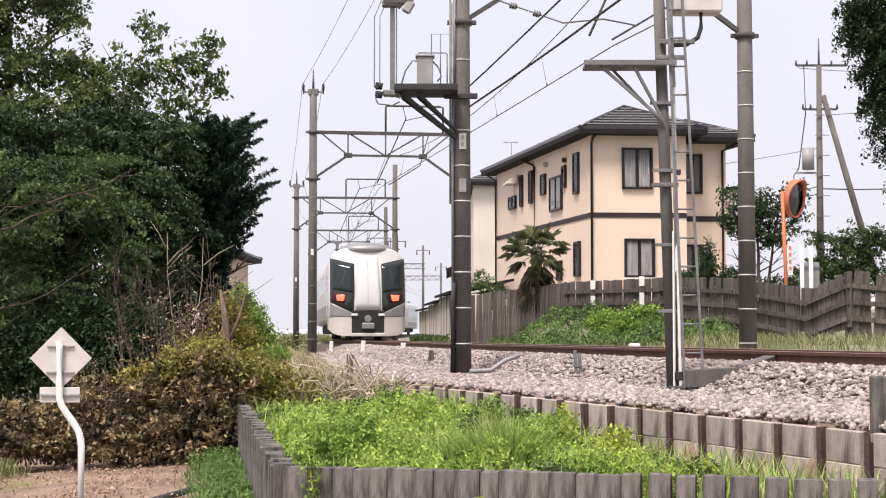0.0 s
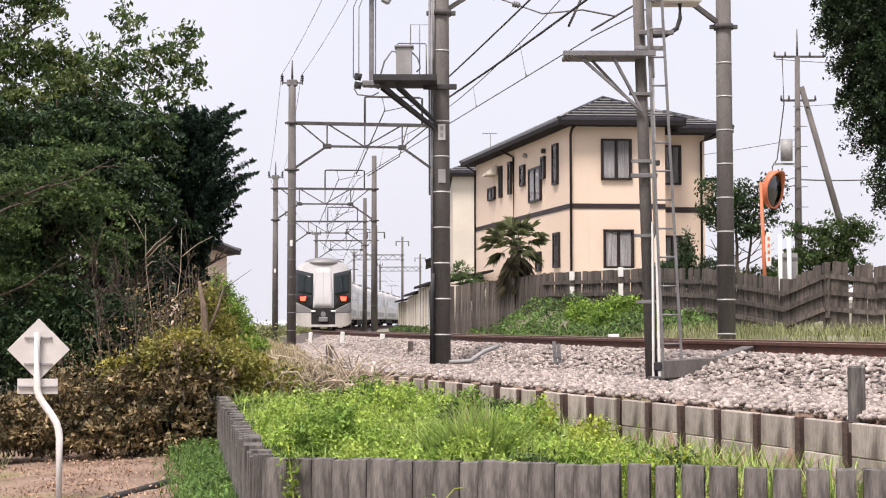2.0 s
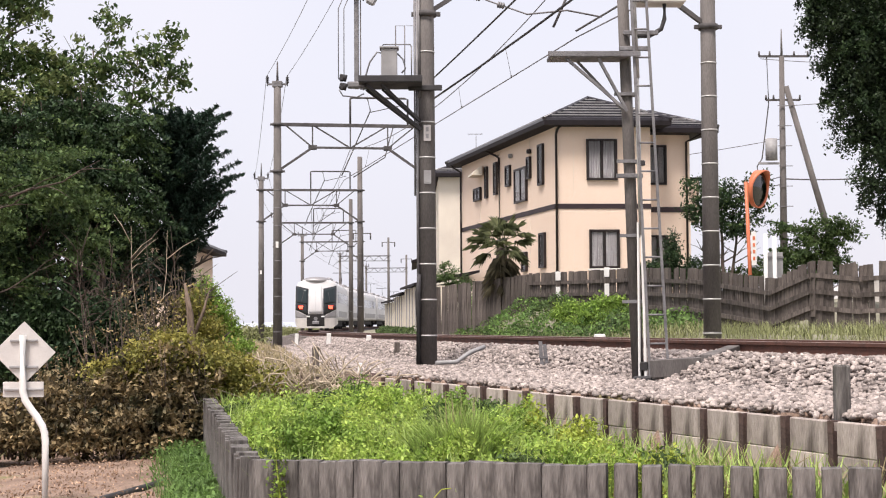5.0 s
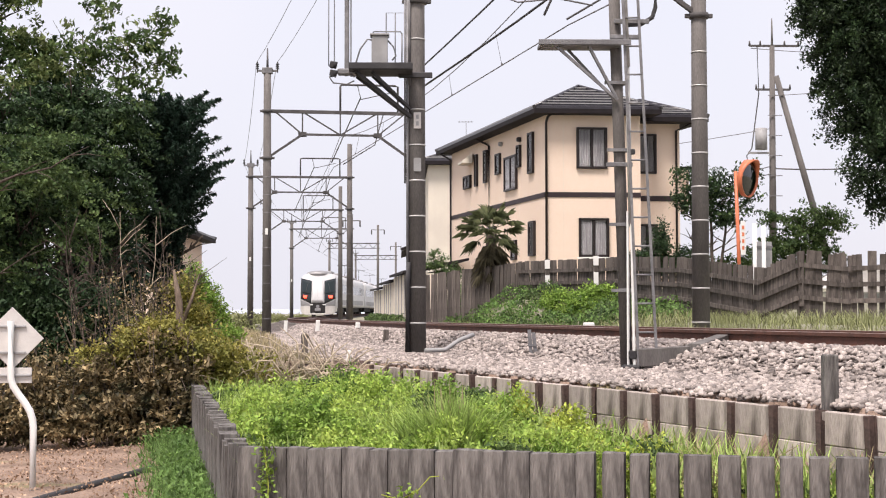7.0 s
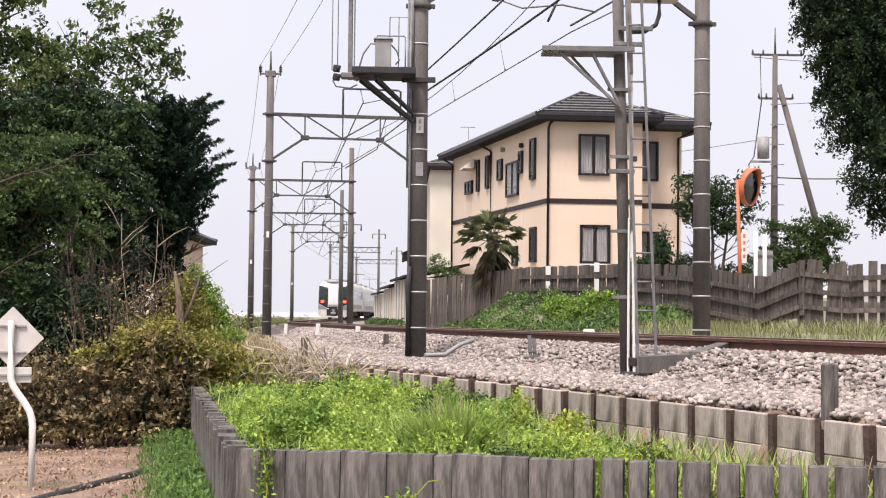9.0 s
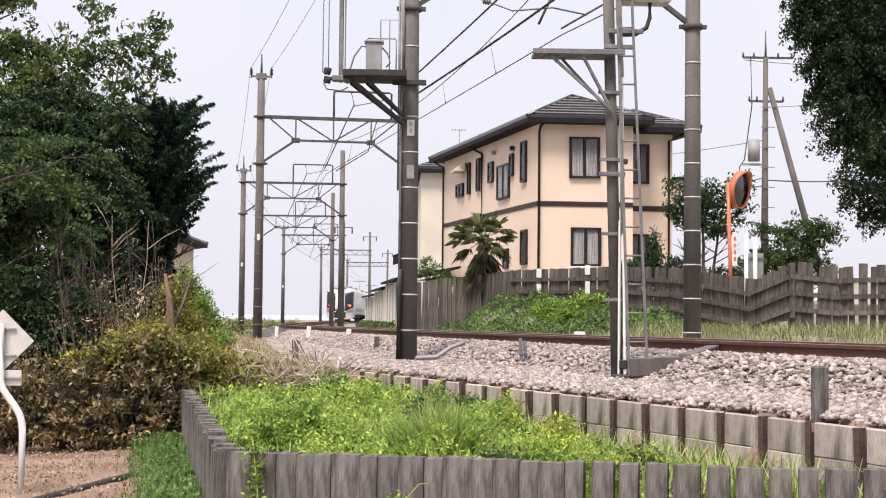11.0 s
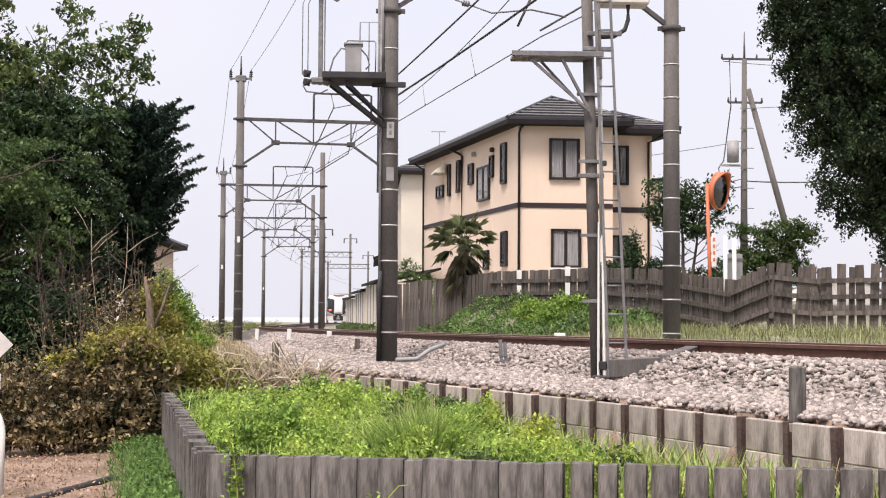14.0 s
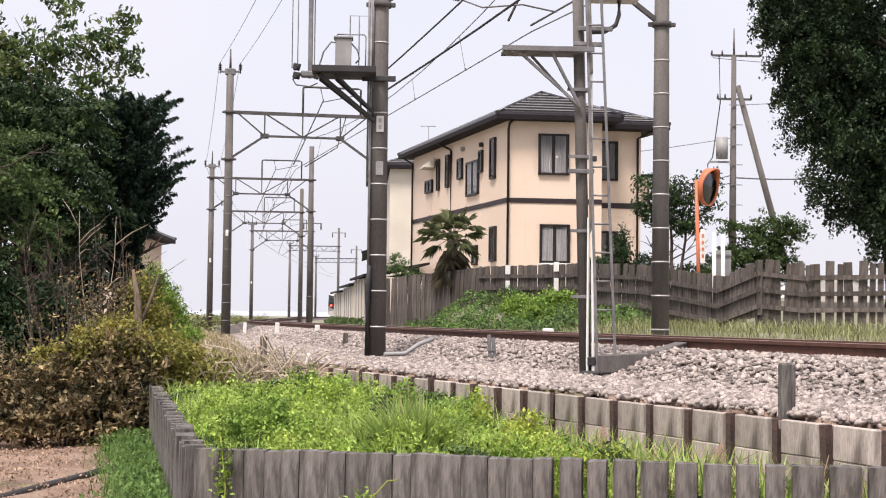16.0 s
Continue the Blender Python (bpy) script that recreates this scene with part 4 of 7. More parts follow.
def lineside():
    """Small things along the track."""
    t = thing("angled_pipe", (0.42, 23.8, 0.95), "pale bent cable pipe lying beside a pole", "pipe")
    bm = bmesh.new()
    pipe(bm, [(0, 0, 0.06), (0.32, 0.1, 0.07), (0.55, 0.25, 0.22), (0.78, 0.4, 0.30)], 0.035, 8)
    part("pipe_run", bm, M_box, t)
    t = thing("rail_bracket", (1.92, 21.6, 0.96), "short forked steel bracket standing in the ballast", "bracket")
    bm = bmesh.new()
    beam(bm, (-0.03, 0, -0.05), (-0.06, 0, 0.4), 0.035, 0.05)
    beam(bm, (0.04, 0, -0.05), (0.0, 0, 0.36), 0.03, 0.05)
    box(bm, (-0.02, 0, 0.18), (0.12, 0.06, 0.03))
    part("fork", bm, M_steel, t)
    t = thing("white_block", (*beside(26.5, 0.95), rail_z(26) - 0.12), "small white concrete block beside the rail", "block")
    bm = bmesh.new()
    box(bm, (0, 0, 0.08), (0.19, 0.16, 0.17), bevel=0.02)
    part("block_body", bm, M_white, t)
    for x, y, z, h, w, m in ((-1.0, 38.0, 0.92, 0.42, 0.12, M_white), (-2.25, 43.0, 0.95, 0.42, 0.12, M_white), (-3.4, 46.5, 0.98, 0.36, 0.11, M_white), (-0.72, 22.5, 0.78, 0.25, 0.06, M_white)):
        t = thing("marker_post", (x, y, z + 0.02), "short white concrete marker post in the ballast", "marker post", "white marker posts")
        bm = bmesh.new()
        box(bm, (0, 0, h / 2), (w, w, h), Euler((0, 0.06, 0)).to_matrix(), bevel=0.012)
        part("marker_shaft", bm, m, t)
    for x, y, z, h, tilt in ((-0.24, 31.0, 0.95, 0.36, 0.03), (-1.55, 25.5, 0.75, 0.55, 0.0), (-0.55, 21.8, 0.72, 0.28, -0.35)):
        t = thing("stub_post", (x, y, z - 0.05), "short dark concrete stub post", "post", "dark stub posts")
        bm = bmesh.new()
        box(bm, (0, 0, h / 2), (0.11, 0.11, h), Euler((0, tilt, 0)).to_matrix(), bevel=0.012)
        part("stub_shaft", bm, M_fence, t)
    t = thing("edging_pipe", (-2.2, 13.4, -0.02), "dark half-buried pipe along the dirt path", "pipe")
    bm = bmesh.new()
    pipe(bm, [(-1.15, -0.9, -0.02), (-0.65, 0.8, 0.02), (-0.4, 1.8, 0.03), (-0.25, 3.2, 0.0)], 0.045, 8)
    part("pipe_run", bm, M_dark, t)


lineside()


# ---- road sign ----
def road_sign():
    x, y, g = -3.3, 14.0, -0.13
    root = thing("road_sign", (x, y, g), "back of a diamond road sign on a white crooked pole", "road sign")
    bm = bmesh.new()
    pipe(bm, [(0, 0, -0.1), (0, 0, 0.70), (-0.008, 0, 0.77), (-0.03, 0, 0.84), (-0.08, 0, 0.92), (-0.14, 0, 1.0), (-0.185, 0, 1.07), (-0.206, 0, 1.14), (-0.21, 0, 1.22), (-0.21, 0, 1.66)], 0.033, 12)
    part("pole", bm, M_white, root, "white-painted bent pole")
    bm = bmesh.new()
    box(bm, (-0.21, -0.0 + 0.05, 1.50), (0.405, 0.006, 0.405), Euler((0, radians(45), 0)).to_matrix(), bevel=0.002)
    part("plate", bm, M_sign, root, "bare grey diamond plate")
    bm = bmesh.new()
    box(bm, (-0.215, 0.05, 1.165), (0.37, 0.006, 0.14), bevel=0.002)
    part("lower_plate", bm, M_sign, root, "small bare grey oblong plate")
    for z, w in ((1.61, 0.25), (1.37, 0.26), (1.165, 0.36)):
        bm = bmesh.new()
        box(bm, (-0.21, 0.035, z), (w, 0.022, 0.022), bevel=0.004)
        part("rib", bm, M_box, root)
    bm = bmesh.new()
    tube(bm, (0, 0, -0.02), (0, 0, 0.12), 0.04, 0.04, 12)
    part("sleeve", bm, M_orange, root, "faded orange sleeve")


road_sign()


# ---- houses ----
def window(root, c, right, w, h, depth=0.1, curtain=True, panes=2):
    """A framed window on a wall: c the middle of its lower edge, right the direction along the wall."""
    r = Vector((*right, 0)).normalized()
    turn = Matrix.Rotation(math.atan2(r.y, r.x), 3, "Z")
    base = Vector(c)

    def put(bm, x, yy, z, sx, sy, sz):
        box(bm, base + turn @ Vector((x, yy, z)), (sx, sy, sz), turn, 0.004)
    bm = bmesh.new()
    t = 0.075
    for x, z, sx, sz in ((0, t / 2, w, t), (0, h - t / 2, w, t), (-w / 2 + t / 2, h / 2, t, h), (w / 2 - t / 2, h / 2, t, h)):
        put(bm, x, -0.03, z, sx, depth, sz)
    if panes > 1:
        put(bm, 0, -0.045, h / 2, 0.06, 0.05, h)
    win = part("window", bm, M_frame, root, "dark brown aluminium window frame")
    # thin dark sheet paints the shade of a room that is not modelled
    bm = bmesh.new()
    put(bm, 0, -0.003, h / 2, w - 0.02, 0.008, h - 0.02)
    part("dark_room_sheet", bm, M_dark, win, "dark sheet painting the unlit room behind the glass")
    for k in range(panes):
        pw = (w - 2 * t) / panes
        bm = bmesh.new()
        put(bm, -w / 2 + t + pw * (k + 0.5), -0.052 + 0.01 * k, h / 2, pw, 0.008, h - 2 * t)
        pane = part("pane", bm, M_pane, win)
        pane.visible_shadow = False
    if curtain:
        for k in range(2):
            bm = bmesh.new()
            n, half = 14, (w - 0.06) / 2
            rows = []
            for i in range(n + 1):
                x = -w / 2 + 0.09 + half * k * 0.98 + (half - 0.12) * i / n
                off = base + turn @ Vector((x, -0.022 + 0.010 * math.sin(i * 2.3 + k), 0))
                rows.append((bm.verts.new(off + Vector((0, 0, 0.06))), bm.verts.new(off + Vector((0, 0, h - 0.06)))))
            for a, b in zip(rows, rows[1:]):
                bm.faces.new((a[0], b[0], b[1], a[1])).smooth = True
            part("curtain", bm, M_curtain, win, "pale lace curtain")
    return win


def hip_roof(root, corners, z, rise, over, name="roof", ridge=None):
    """A hipped roof of stepped tile courses over four plan corners (front left, front right, back right, back left)."""
    cs = [Vector((*c, 0)) for c in corners]
    mid = sum(cs, Vector()) / 4
    wide = (cs[1] - cs[0]).length / 2
    out = []
    for i, c in enumerate(cs):
        p, q = cs[i - 1], cs[(i + 1) % 4]
        out.append(c + ((c - p).normalized() + (c - q).normalized()) * over)
    axis = ((out[2] + out[3]) - (out[0] + out[1])).normalized()
    f, b = (out[0] + out[1]) / 2, (out[2] + out[3]) / 2
    half = (out[1] - out[0]).length / 2
    peak_f, peak_b = f + axis * half * 0.95, b - axis * half * 0.95
    if ridge is not None:
        peak_b = peak_f + axis * ridge
    bm = bmesh.new()
    prism(bm, [(o.x, o.y) for o in out], z - 0.05, z + 0.11)
    eave = part(name, bm, M_eave, root, "dark eaves with fascia and gutter")
    courses = max(4, int(half / 0.26))
    faces = [(out[0], out[1], peak_f, peak_f), (out[1], out[2], peak_b, peak_f), (out[2], out[3], peak_b, peak_b), (out[3], out[0], peak_f, peak_b)]
    for a, b2, c, d in faces:
        nrm = (b2 - a).cross(Vector((0, 0, 1))).normalized()
        for k in range(courses):
            u0, u1 = k / courses, (k + 1.12) / courses
            u1 = min(u1, 1.0)
            lo = (a.lerp(d, u0), b2.lerp(c, u0))
            hi = (a.lerp(d, u1), b2.lerp(c, u1))
            z0, z1 = z + 0.12 + rise * u0, z + 0.12 + rise * u1
            bm = bmesh.new()
            v = [bm.verts.new(p + Vector((0, 0, q))) for p, q in ((lo[0], z0 + 0.075), (lo[1], z0 + 0.075), (hi[1], z1), (hi[0], z1), (lo[0], z0 - 0.01), (lo[1], z0 - 0.01))]
            bm.faces.new((v[4], v[5], v[1], v[0]))
            if (hi[0] - hi[1]).length > 0.02:
                bm.faces.new((v[0], v[1], v[2], v[3]))
            else:
                bm.faces.new((v[0], v[1], v[2]))
            part("tile_course", bm, M_tile, eave)
            if k:
                # pale bar paints the sky's reflection along the lower edge of the course
                bm = bmesh.new()
                beam(bm, lo[0] + Vector((0, 0, z0 + 0.075)), lo[1] + Vector((0, 0, z0 + 0.075)), 0.035, 0.035)
                part("course_glint", bm, M_box, eave, "pale bar painting sky reflection along a tile course")
    bm = bmesh.new()
    lift = Vector((0, 0, z + 0.16))
    up = Vector((0, 0, z + 0.16 + rise))
    for p, q in ((out[0] + lift, peak_f + up), (out[1] + lift, peak_f + up), (out[2] + lift, peak_b + up), (out[3] + lift, peak_b + up), (peak_f + up, peak_b + up)):
        if (q - p).length > 0.1:
            tube(bm, p, q, 0.07, 0.07, 8)
    part("ridge_tiles", bm, M_tile, eave)


def downpipe(root, pts, r=0.045):
    bm = bmesh.new()
    pipe(bm, pts, r, 8)
    part("downpipe", bm, M_frame, root, "dark brown rainwater pipe")


def cream_house():
    root = thing("house", (0, 0, 0), "two-storey cream rendered house with dark tiled hip roof", "house")
    c0, cl = Vector((5.06, 52.0, 0)), Vector((2.31, 65.0, 0))
    fr = Vector((1, 0.06, 0)).normalized()
    lf = (cl - c0).normalized()
    wide = 3.3
    c1, c2 = c0 + fr * wide, cl + fr * wide
    base, top = 2.1, 8.40
    bm = bmesh.new()
    prism(bm, [(c.x, c.y) for c in (c0, c1, c2, cl)], base, top)
    part("wall", bm, M_cream, root, "cream rendered wall")
    # recessed wing
    w0 = c1 + lf * 1.2 - fr * 0.3
    w1 = w0 + fr * 2.15
    w2, w3 = w1 + lf * 8, w0 + lf * 8
    bm = bmesh.new()
    prism(bm, [(c.x, c.y) for c in (w0, w1, w2, w3)], base, top - 0.02)
    part("wing_wall", bm, M_cream, root, "cream rendered wall")
    # bay on the far side
    b0 = w1 + lf * 0.8 - fr * 0.1
    bm = bmesh.new()
    prism(bm, [(c.x, c.y) for c in (b0, b0 + fr * 0.75, b0 + fr * 0.75 + lf * 3, b0 + lf * 3)], 5.25, 6.7)
    part("balcony", bm, M_cream, root, "cream balcony box")
    bm = bmesh.new()
    prism(bm, [(c.x, c.y) for c in (b0 - lf * 0.05, b0 + fr * 0.85 - lf * 0.05, b0 + fr * 0.85 + lf * 3, b0 + lf * 3)], 6.7, 6.82)
    part("balcony_cap", bm, M_eave, root)
    # belt course, faces slightly proud
    bm = bmesh.new()
    o = -lf * 0.025
    s = -fr * 0.025
    prism(bm, [((c0 + o + s).x, (c0 + o + s).y), ((c1 + o).x, (c1 + o).y), ((c1 + lf * 0.1).x, (c1 + lf * 0.1).y), ((c0 + lf * 0.1 + s).x, (c0 + lf * 0.1 + s).y)], 5.55, 5.72)
    part("belt_course", bm, M_belt, root, "dark brown belt course")
    bm = bmesh.new()
    prism(bm, [((c0 + o + s).x, (c0 + o + s).y), ((c0 + fr * 0.1).x, (c0 + fr * 0.1).y), ((cl + fr * 0.1).x, (cl + fr * 0.1).y), ((cl + s).x, (cl + s).y)], 5.553, 5.723)
    part("belt_course", bm, M_belt, root, "dark brown belt course")
    bm = bmesh.new()
    prism(bm, [((w0 + o).x, (w0 + o).y), ((w1 + o + fr * 0.03).x, (w1 + o + fr * 0.03).y), ((w1 + lf * 0.1 + fr * 0.03).x, (w1 + lf * 0.1 + fr * 0.03).y), ((w0 + lf * 0.1).x, (w0 + lf * 0.1).y)], 5.51, 5.70)
    part("belt_course", bm, M_belt, root, "dark brown belt course")
    # fine panel joints on the front
    bm = bmesh.new()
    for u in (0.62, 2.55):
        p = c0 + fr * u
        beam(bm, (p.x, p.y - 0.004, 2.6), (p.x, p.y - 0.004, 8.3), 0.012, 0.008)
    part("panel_joint", bm, M_palewall, root)
    bm = bmesh.new()
    for u in (3.1, 7.2, 10.2):
        p = c0 + lf * u
        beam(bm, (p.x - 0.004, p.y, 2.6), (p.x - 0.004, p.y, 8.3), 0.012, 0.012)
    part("panel_joint", bm, M_palewall, root)
    hip_roof(root, [(c.x, c.y) for c in (c0, c1, c2, cl)], 8.42, 1.02, 0.55, ridge=0.6)
    hip_roof(root, [(c.x, c.y) for c in (w0, w1, w2, w3)], 8.30, 0.75, 0.75, "wing_roof")
    p = c0 + fr * 1.60
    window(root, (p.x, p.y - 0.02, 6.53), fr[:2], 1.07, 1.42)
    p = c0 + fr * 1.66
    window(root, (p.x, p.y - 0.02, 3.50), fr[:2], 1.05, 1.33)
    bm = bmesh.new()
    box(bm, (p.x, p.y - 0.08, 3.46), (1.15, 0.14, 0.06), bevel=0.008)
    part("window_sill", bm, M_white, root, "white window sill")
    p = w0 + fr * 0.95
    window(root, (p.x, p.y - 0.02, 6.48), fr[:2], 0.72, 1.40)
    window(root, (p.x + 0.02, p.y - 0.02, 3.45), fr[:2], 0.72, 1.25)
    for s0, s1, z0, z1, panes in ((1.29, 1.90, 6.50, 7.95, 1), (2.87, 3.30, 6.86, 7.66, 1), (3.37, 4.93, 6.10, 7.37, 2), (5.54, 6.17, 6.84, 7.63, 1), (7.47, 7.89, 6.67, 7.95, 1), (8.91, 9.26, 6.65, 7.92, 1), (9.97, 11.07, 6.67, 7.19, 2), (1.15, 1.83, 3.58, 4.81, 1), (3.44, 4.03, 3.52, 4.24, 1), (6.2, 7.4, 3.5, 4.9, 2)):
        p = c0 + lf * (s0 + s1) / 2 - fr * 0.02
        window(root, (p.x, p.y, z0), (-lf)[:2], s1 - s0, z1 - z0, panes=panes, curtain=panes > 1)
    e = -lf * 0.08
    downpipe(root, [(c0 + fr * 0.12 + e * 3 + Vector((0, 0, 8.38)))[:], (c0 + fr * 0.03 + e * 2 + Vector((0, 0, 8.28)))[:], (c0 + fr * 0.0 + e + Vector((0, 0, 8.1)))[:], (c0 + e + Vector((0, 0, 2.4)))[:]])
    q = c0 + lf * 7.06 - fr * 0.07
    downpipe(root, [(q + lf * 0.6 - fr * 0.4 + Vector((0, 0, 8.4)))[:], (q + lf * 0.5 + Vector((0, 0, 8.2)))[:], (q + Vector((0, 0, 8.05)))[:], (q + Vector((0, 0, 2.4)))[:]])
    q = cl - fr * 0.08 - lf * 0.1
    downpipe(root, [(q - fr * 0.4 + Vector((0, 0, 8.35)))[:], (q + Vector((0, 0, 8.1)))[:], (q + Vector((0, 0, 2.4)))[:]])
    q = w1 + e - fr * 0.15
    downpipe(root, [(q + fr * 0.5 + e * 4 + Vector((0, 0, 8.28)))[:], (q + Vector((0, 0, 8.0)))[:], (q + Vector((0, 0, 2.4)))[:]])
    for u, z in ((2.95, 7.85), (5.4, 7.95)):
        bm = bmesh.new()
        q = c0 + lf * u - fr * 0.08
        box(bm, (q.x, q.y, z), (0.16, 0.22, 0.16), bevel=0.03)
        part("vent_cap", bm, M_frame if u < 3 else M_box, root, "small round vent cap")
    q = c0 + lf * 9.98 - fr * 0.22
    bm = bmesh.new()
    prism(bm, [(q.x - 0.2, q.y - 0.6), (q.x + 0.22, q.y - 0.6), (q.x + 0.1, q.y + 0.6), (q.x - 0.32, q.y + 0.6)], 7.62, [7.7, 8.02, 8.02, 7.7])
    part("window_hood", bm, M_palewall, root, "pale hood over a small window")
    aerial = thing("tv_aerial", (2.95, 65.6, 8.5), "thin roof-top television aerial", "aerial")
    bm = bmesh.new()
    tube(bm, (0, 0, -0.2), (0, 0, 1.35), 0.018, 0.015, 6)
    for k in range(5):
        tube(bm, (-0.3 + 0.13 * k, -0.2, 1.33), (-0.3 + 0.13 * k, 0.2, 1.33), 0.01, 0.01, 5)
    tube(bm, (-0.35, 0, 1.33), (0.3, 0, 1.33), 0.012, 0.012, 5)
    part("aerial_rods", bm, M_steel, aerial)


cream_house()


def simple_house(name, at, size, z0, z1, wall, label, rise=0.9, over=0.5, wins=()):
    root = thing(name, (0, 0, 0), label, "house")
    x, y = at
    w, d = size
    bm = bmesh.new()
    prism(bm, [(x, y), (x + w, y), (x + w, y + d), (x, y + d)], z0, z1)
    part("wall", bm, wall, root)
    hip_roof(root, [(x, y), (x + w, y), (x + w, y + d), (x, y + d)], z1 + 0.02, rise, over)
    for u, z, ww, hh in wins:
        window(root, (x + u, y - 0.02, z), (1, 0), ww, hh)


simple_house("house_behind", (1.52, 76.0), (4.4, 9.0), 1.2, 9.0, M_palewall, "off-white two-storey house with dark hip roof", 1.0, 0.45)
simple_house("house_in_trees", (-12.9, 60.0), (4.2, 8.0), 0.3, 4.75, M_cream, "cream house with dark eaves half hidden by trees", 0.7, 0.55, ((3.6, 3.3, 0.8, 0.9),))


def trackside_sheds():
    """Pale panel sheds and a bit of roof beyond the house, beside the track."""
    shed = thing("trackside_shed", (0, 0, 0), "row of pale panel sheds with dark lean-to roofs", "shed")
    for x0, y0, x1, y1, z1 in ((-1.28, 82.0, -0.75, 76.0, 2.75), (-0.73, 75.8, -0.2, 68.0, 2.95), (-0.18, 67.8, 0.4, 60.0, 3.15)):
        bm = bmesh.new()
        prism(bm, [(x0, y0), (x1, y1), (x1 + 2.2, y1), (x0 + 2.2, y0)], 0.9, z1)
        part("shed_wall", bm, M_palewall, shed, "stained pale panel wall")
        bm = bmesh.new()
        prism(bm, [(x0 - 0.2, y0), (x1 - 0.2, y1 - 0.1), (x1 + 2.4, y1 - 0.1), (x0 + 2.4, y0)], [z1, z1, z1 + 0.5, z1 + 0.5], [z1 + 0.1, z1 + 0.1, z1 + 0.6, z1 + 0.6])
        part("shed_roof", bm, M_eave, shed, "dark lean-to roof")
        d = Vector((x1 - x0, y1 - y0, 0))
        for k in range(1, 5):
            p = Vector((x0, y0, 0)) + d * k / 5
            bm = bmesh.new()
            beam(bm, (p.x - 0.01, p.y, 1.0), (p.x - 0.01, p.y, z1), 0.05, 0.05)
            part("shed_post", bm, M_box, shed)
    roof = thing("gable_roof_corner", (0, 0, 0), "pale house with overhanging dark eaves", "house")
    bm = bmesh.new()
    prism(bm, [(0.55, 84), (3.5, 84), (3.5, 95), (0.55, 95)], 1.0, 5.3)
    part("wall", bm, M_palewall, roof)
    bm = bmesh.new()
    prism(bm, [(0.2, 83.5), (3.8, 83.5), (3.8, 95), (0.2, 95)], [5.0, 6.2, 6.2, 5.0], [5.15, 6.4, 6.4, 5.15])
    part("roof", bm, M_eave, roof, "dark overhanging roof")


trackside_sheds()


# ---- beyond the fence ----
def corner_mirror():
    x, y = 7.57, 33.5
    root = thing("traffic_mirror", (x, y, 1.62), "convex traffic mirror with orange hood on an orange pole", "traffic mirror")
    bm = bmesh.new()
    tube(bm, (0, 0, -0.2), (-0.09, 0, 3.1), 0.042, 0.04, 12)
    part("pole", bm, M_orange, root, "orange pole")
    c = Vector((0.18, -0.02, 2.94))
    turn = Euler((radians(96), 0, radians(52))).to_matrix()
    bm = bmesh.new()
    bmesh.ops.create_uvsphere(bm, u_segments=32, v_segments=24, radius=1.0, matrix=Matrix.Translation(c) @ turn.to_4x4() @ Matrix.Diagonal((0.40, 0.40, 0.07, 1)))
    for f in bm.faces:
        f.smooth = True
    part("mirror_glass", bm, M_mirror, root, "convex mirror face, tint darkened for the trees it should reflect")
    bm = bmesh.new()
    n = 26
    ring = []
    for i in range(n + 1):
        a = 2 * math.pi * i / n
        ring.append([bm.verts.new(c + turn @ Vector((r * math.cos(a), r * math.sin(a), z))) for r, z in ((0.415, -0.06), (0.425, 0.05 + 0.13 * max(0.0, math.sin(a)) ** 2), (0.40, 0.05 + 0.13 * max(0.0, math.sin(a)) ** 2), (0.385, -0.06))])
    for a, b in zip(ring, ring[1:]):
        for k in range(4):
            bm.faces.new((a[k], a[(k + 1) % 4], b[(k + 1) % 4], b[k])).smooth = True
    part("hood", bm, M_orange, root, "faded orange hood")
    bm = bmesh.new()
    box(bm, (0.05, -0.05, 1.62), (0.11, 0.012, 0.75), bevel=0.004)
    plate = part("name_plate", bm, M_white, root, "narrow white plate")
    for k in range(4):
        bm = bmesh.new()
        box(bm, (0.05, -0.06, 1.40 + 0.15 * k), (0.05, 0.006, 0.08))
        part("mark", bm, M_orange, plate)
    for dx, h in ((0.27, 2.05), (0.47, 2.0)):
        post = thing("white_post", (x + dx, y - 0.2, 1.5), "white pipe post behind the fence", "post", "white pipe posts")
        bm = bmesh.new()
        tube(bm, (0, 0, 0), (0, 0, h), 0.045, 0.045, 12)
        part("post_tube", bm, M_white, post)
    panel = thing("panel_back", (x + 0.52, y + 0.1, 1.5), "grey ribbed back of a panel beside white posts", "panel")
    bm = bmesh.new()
    box(bm, (0, 0, 1.30), (0.40, 0.05, 0.72), bevel=0.006)
    part("panel_sheet", bm, M_box, panel)
    for z in (1.05, 1.55):
        bm = bmesh.new()
        box(bm, (0, -0.04, z), (0.42, 0.03, 0.04))
        part("panel_rib", bm, M_steel, panel)


corner_mirror()


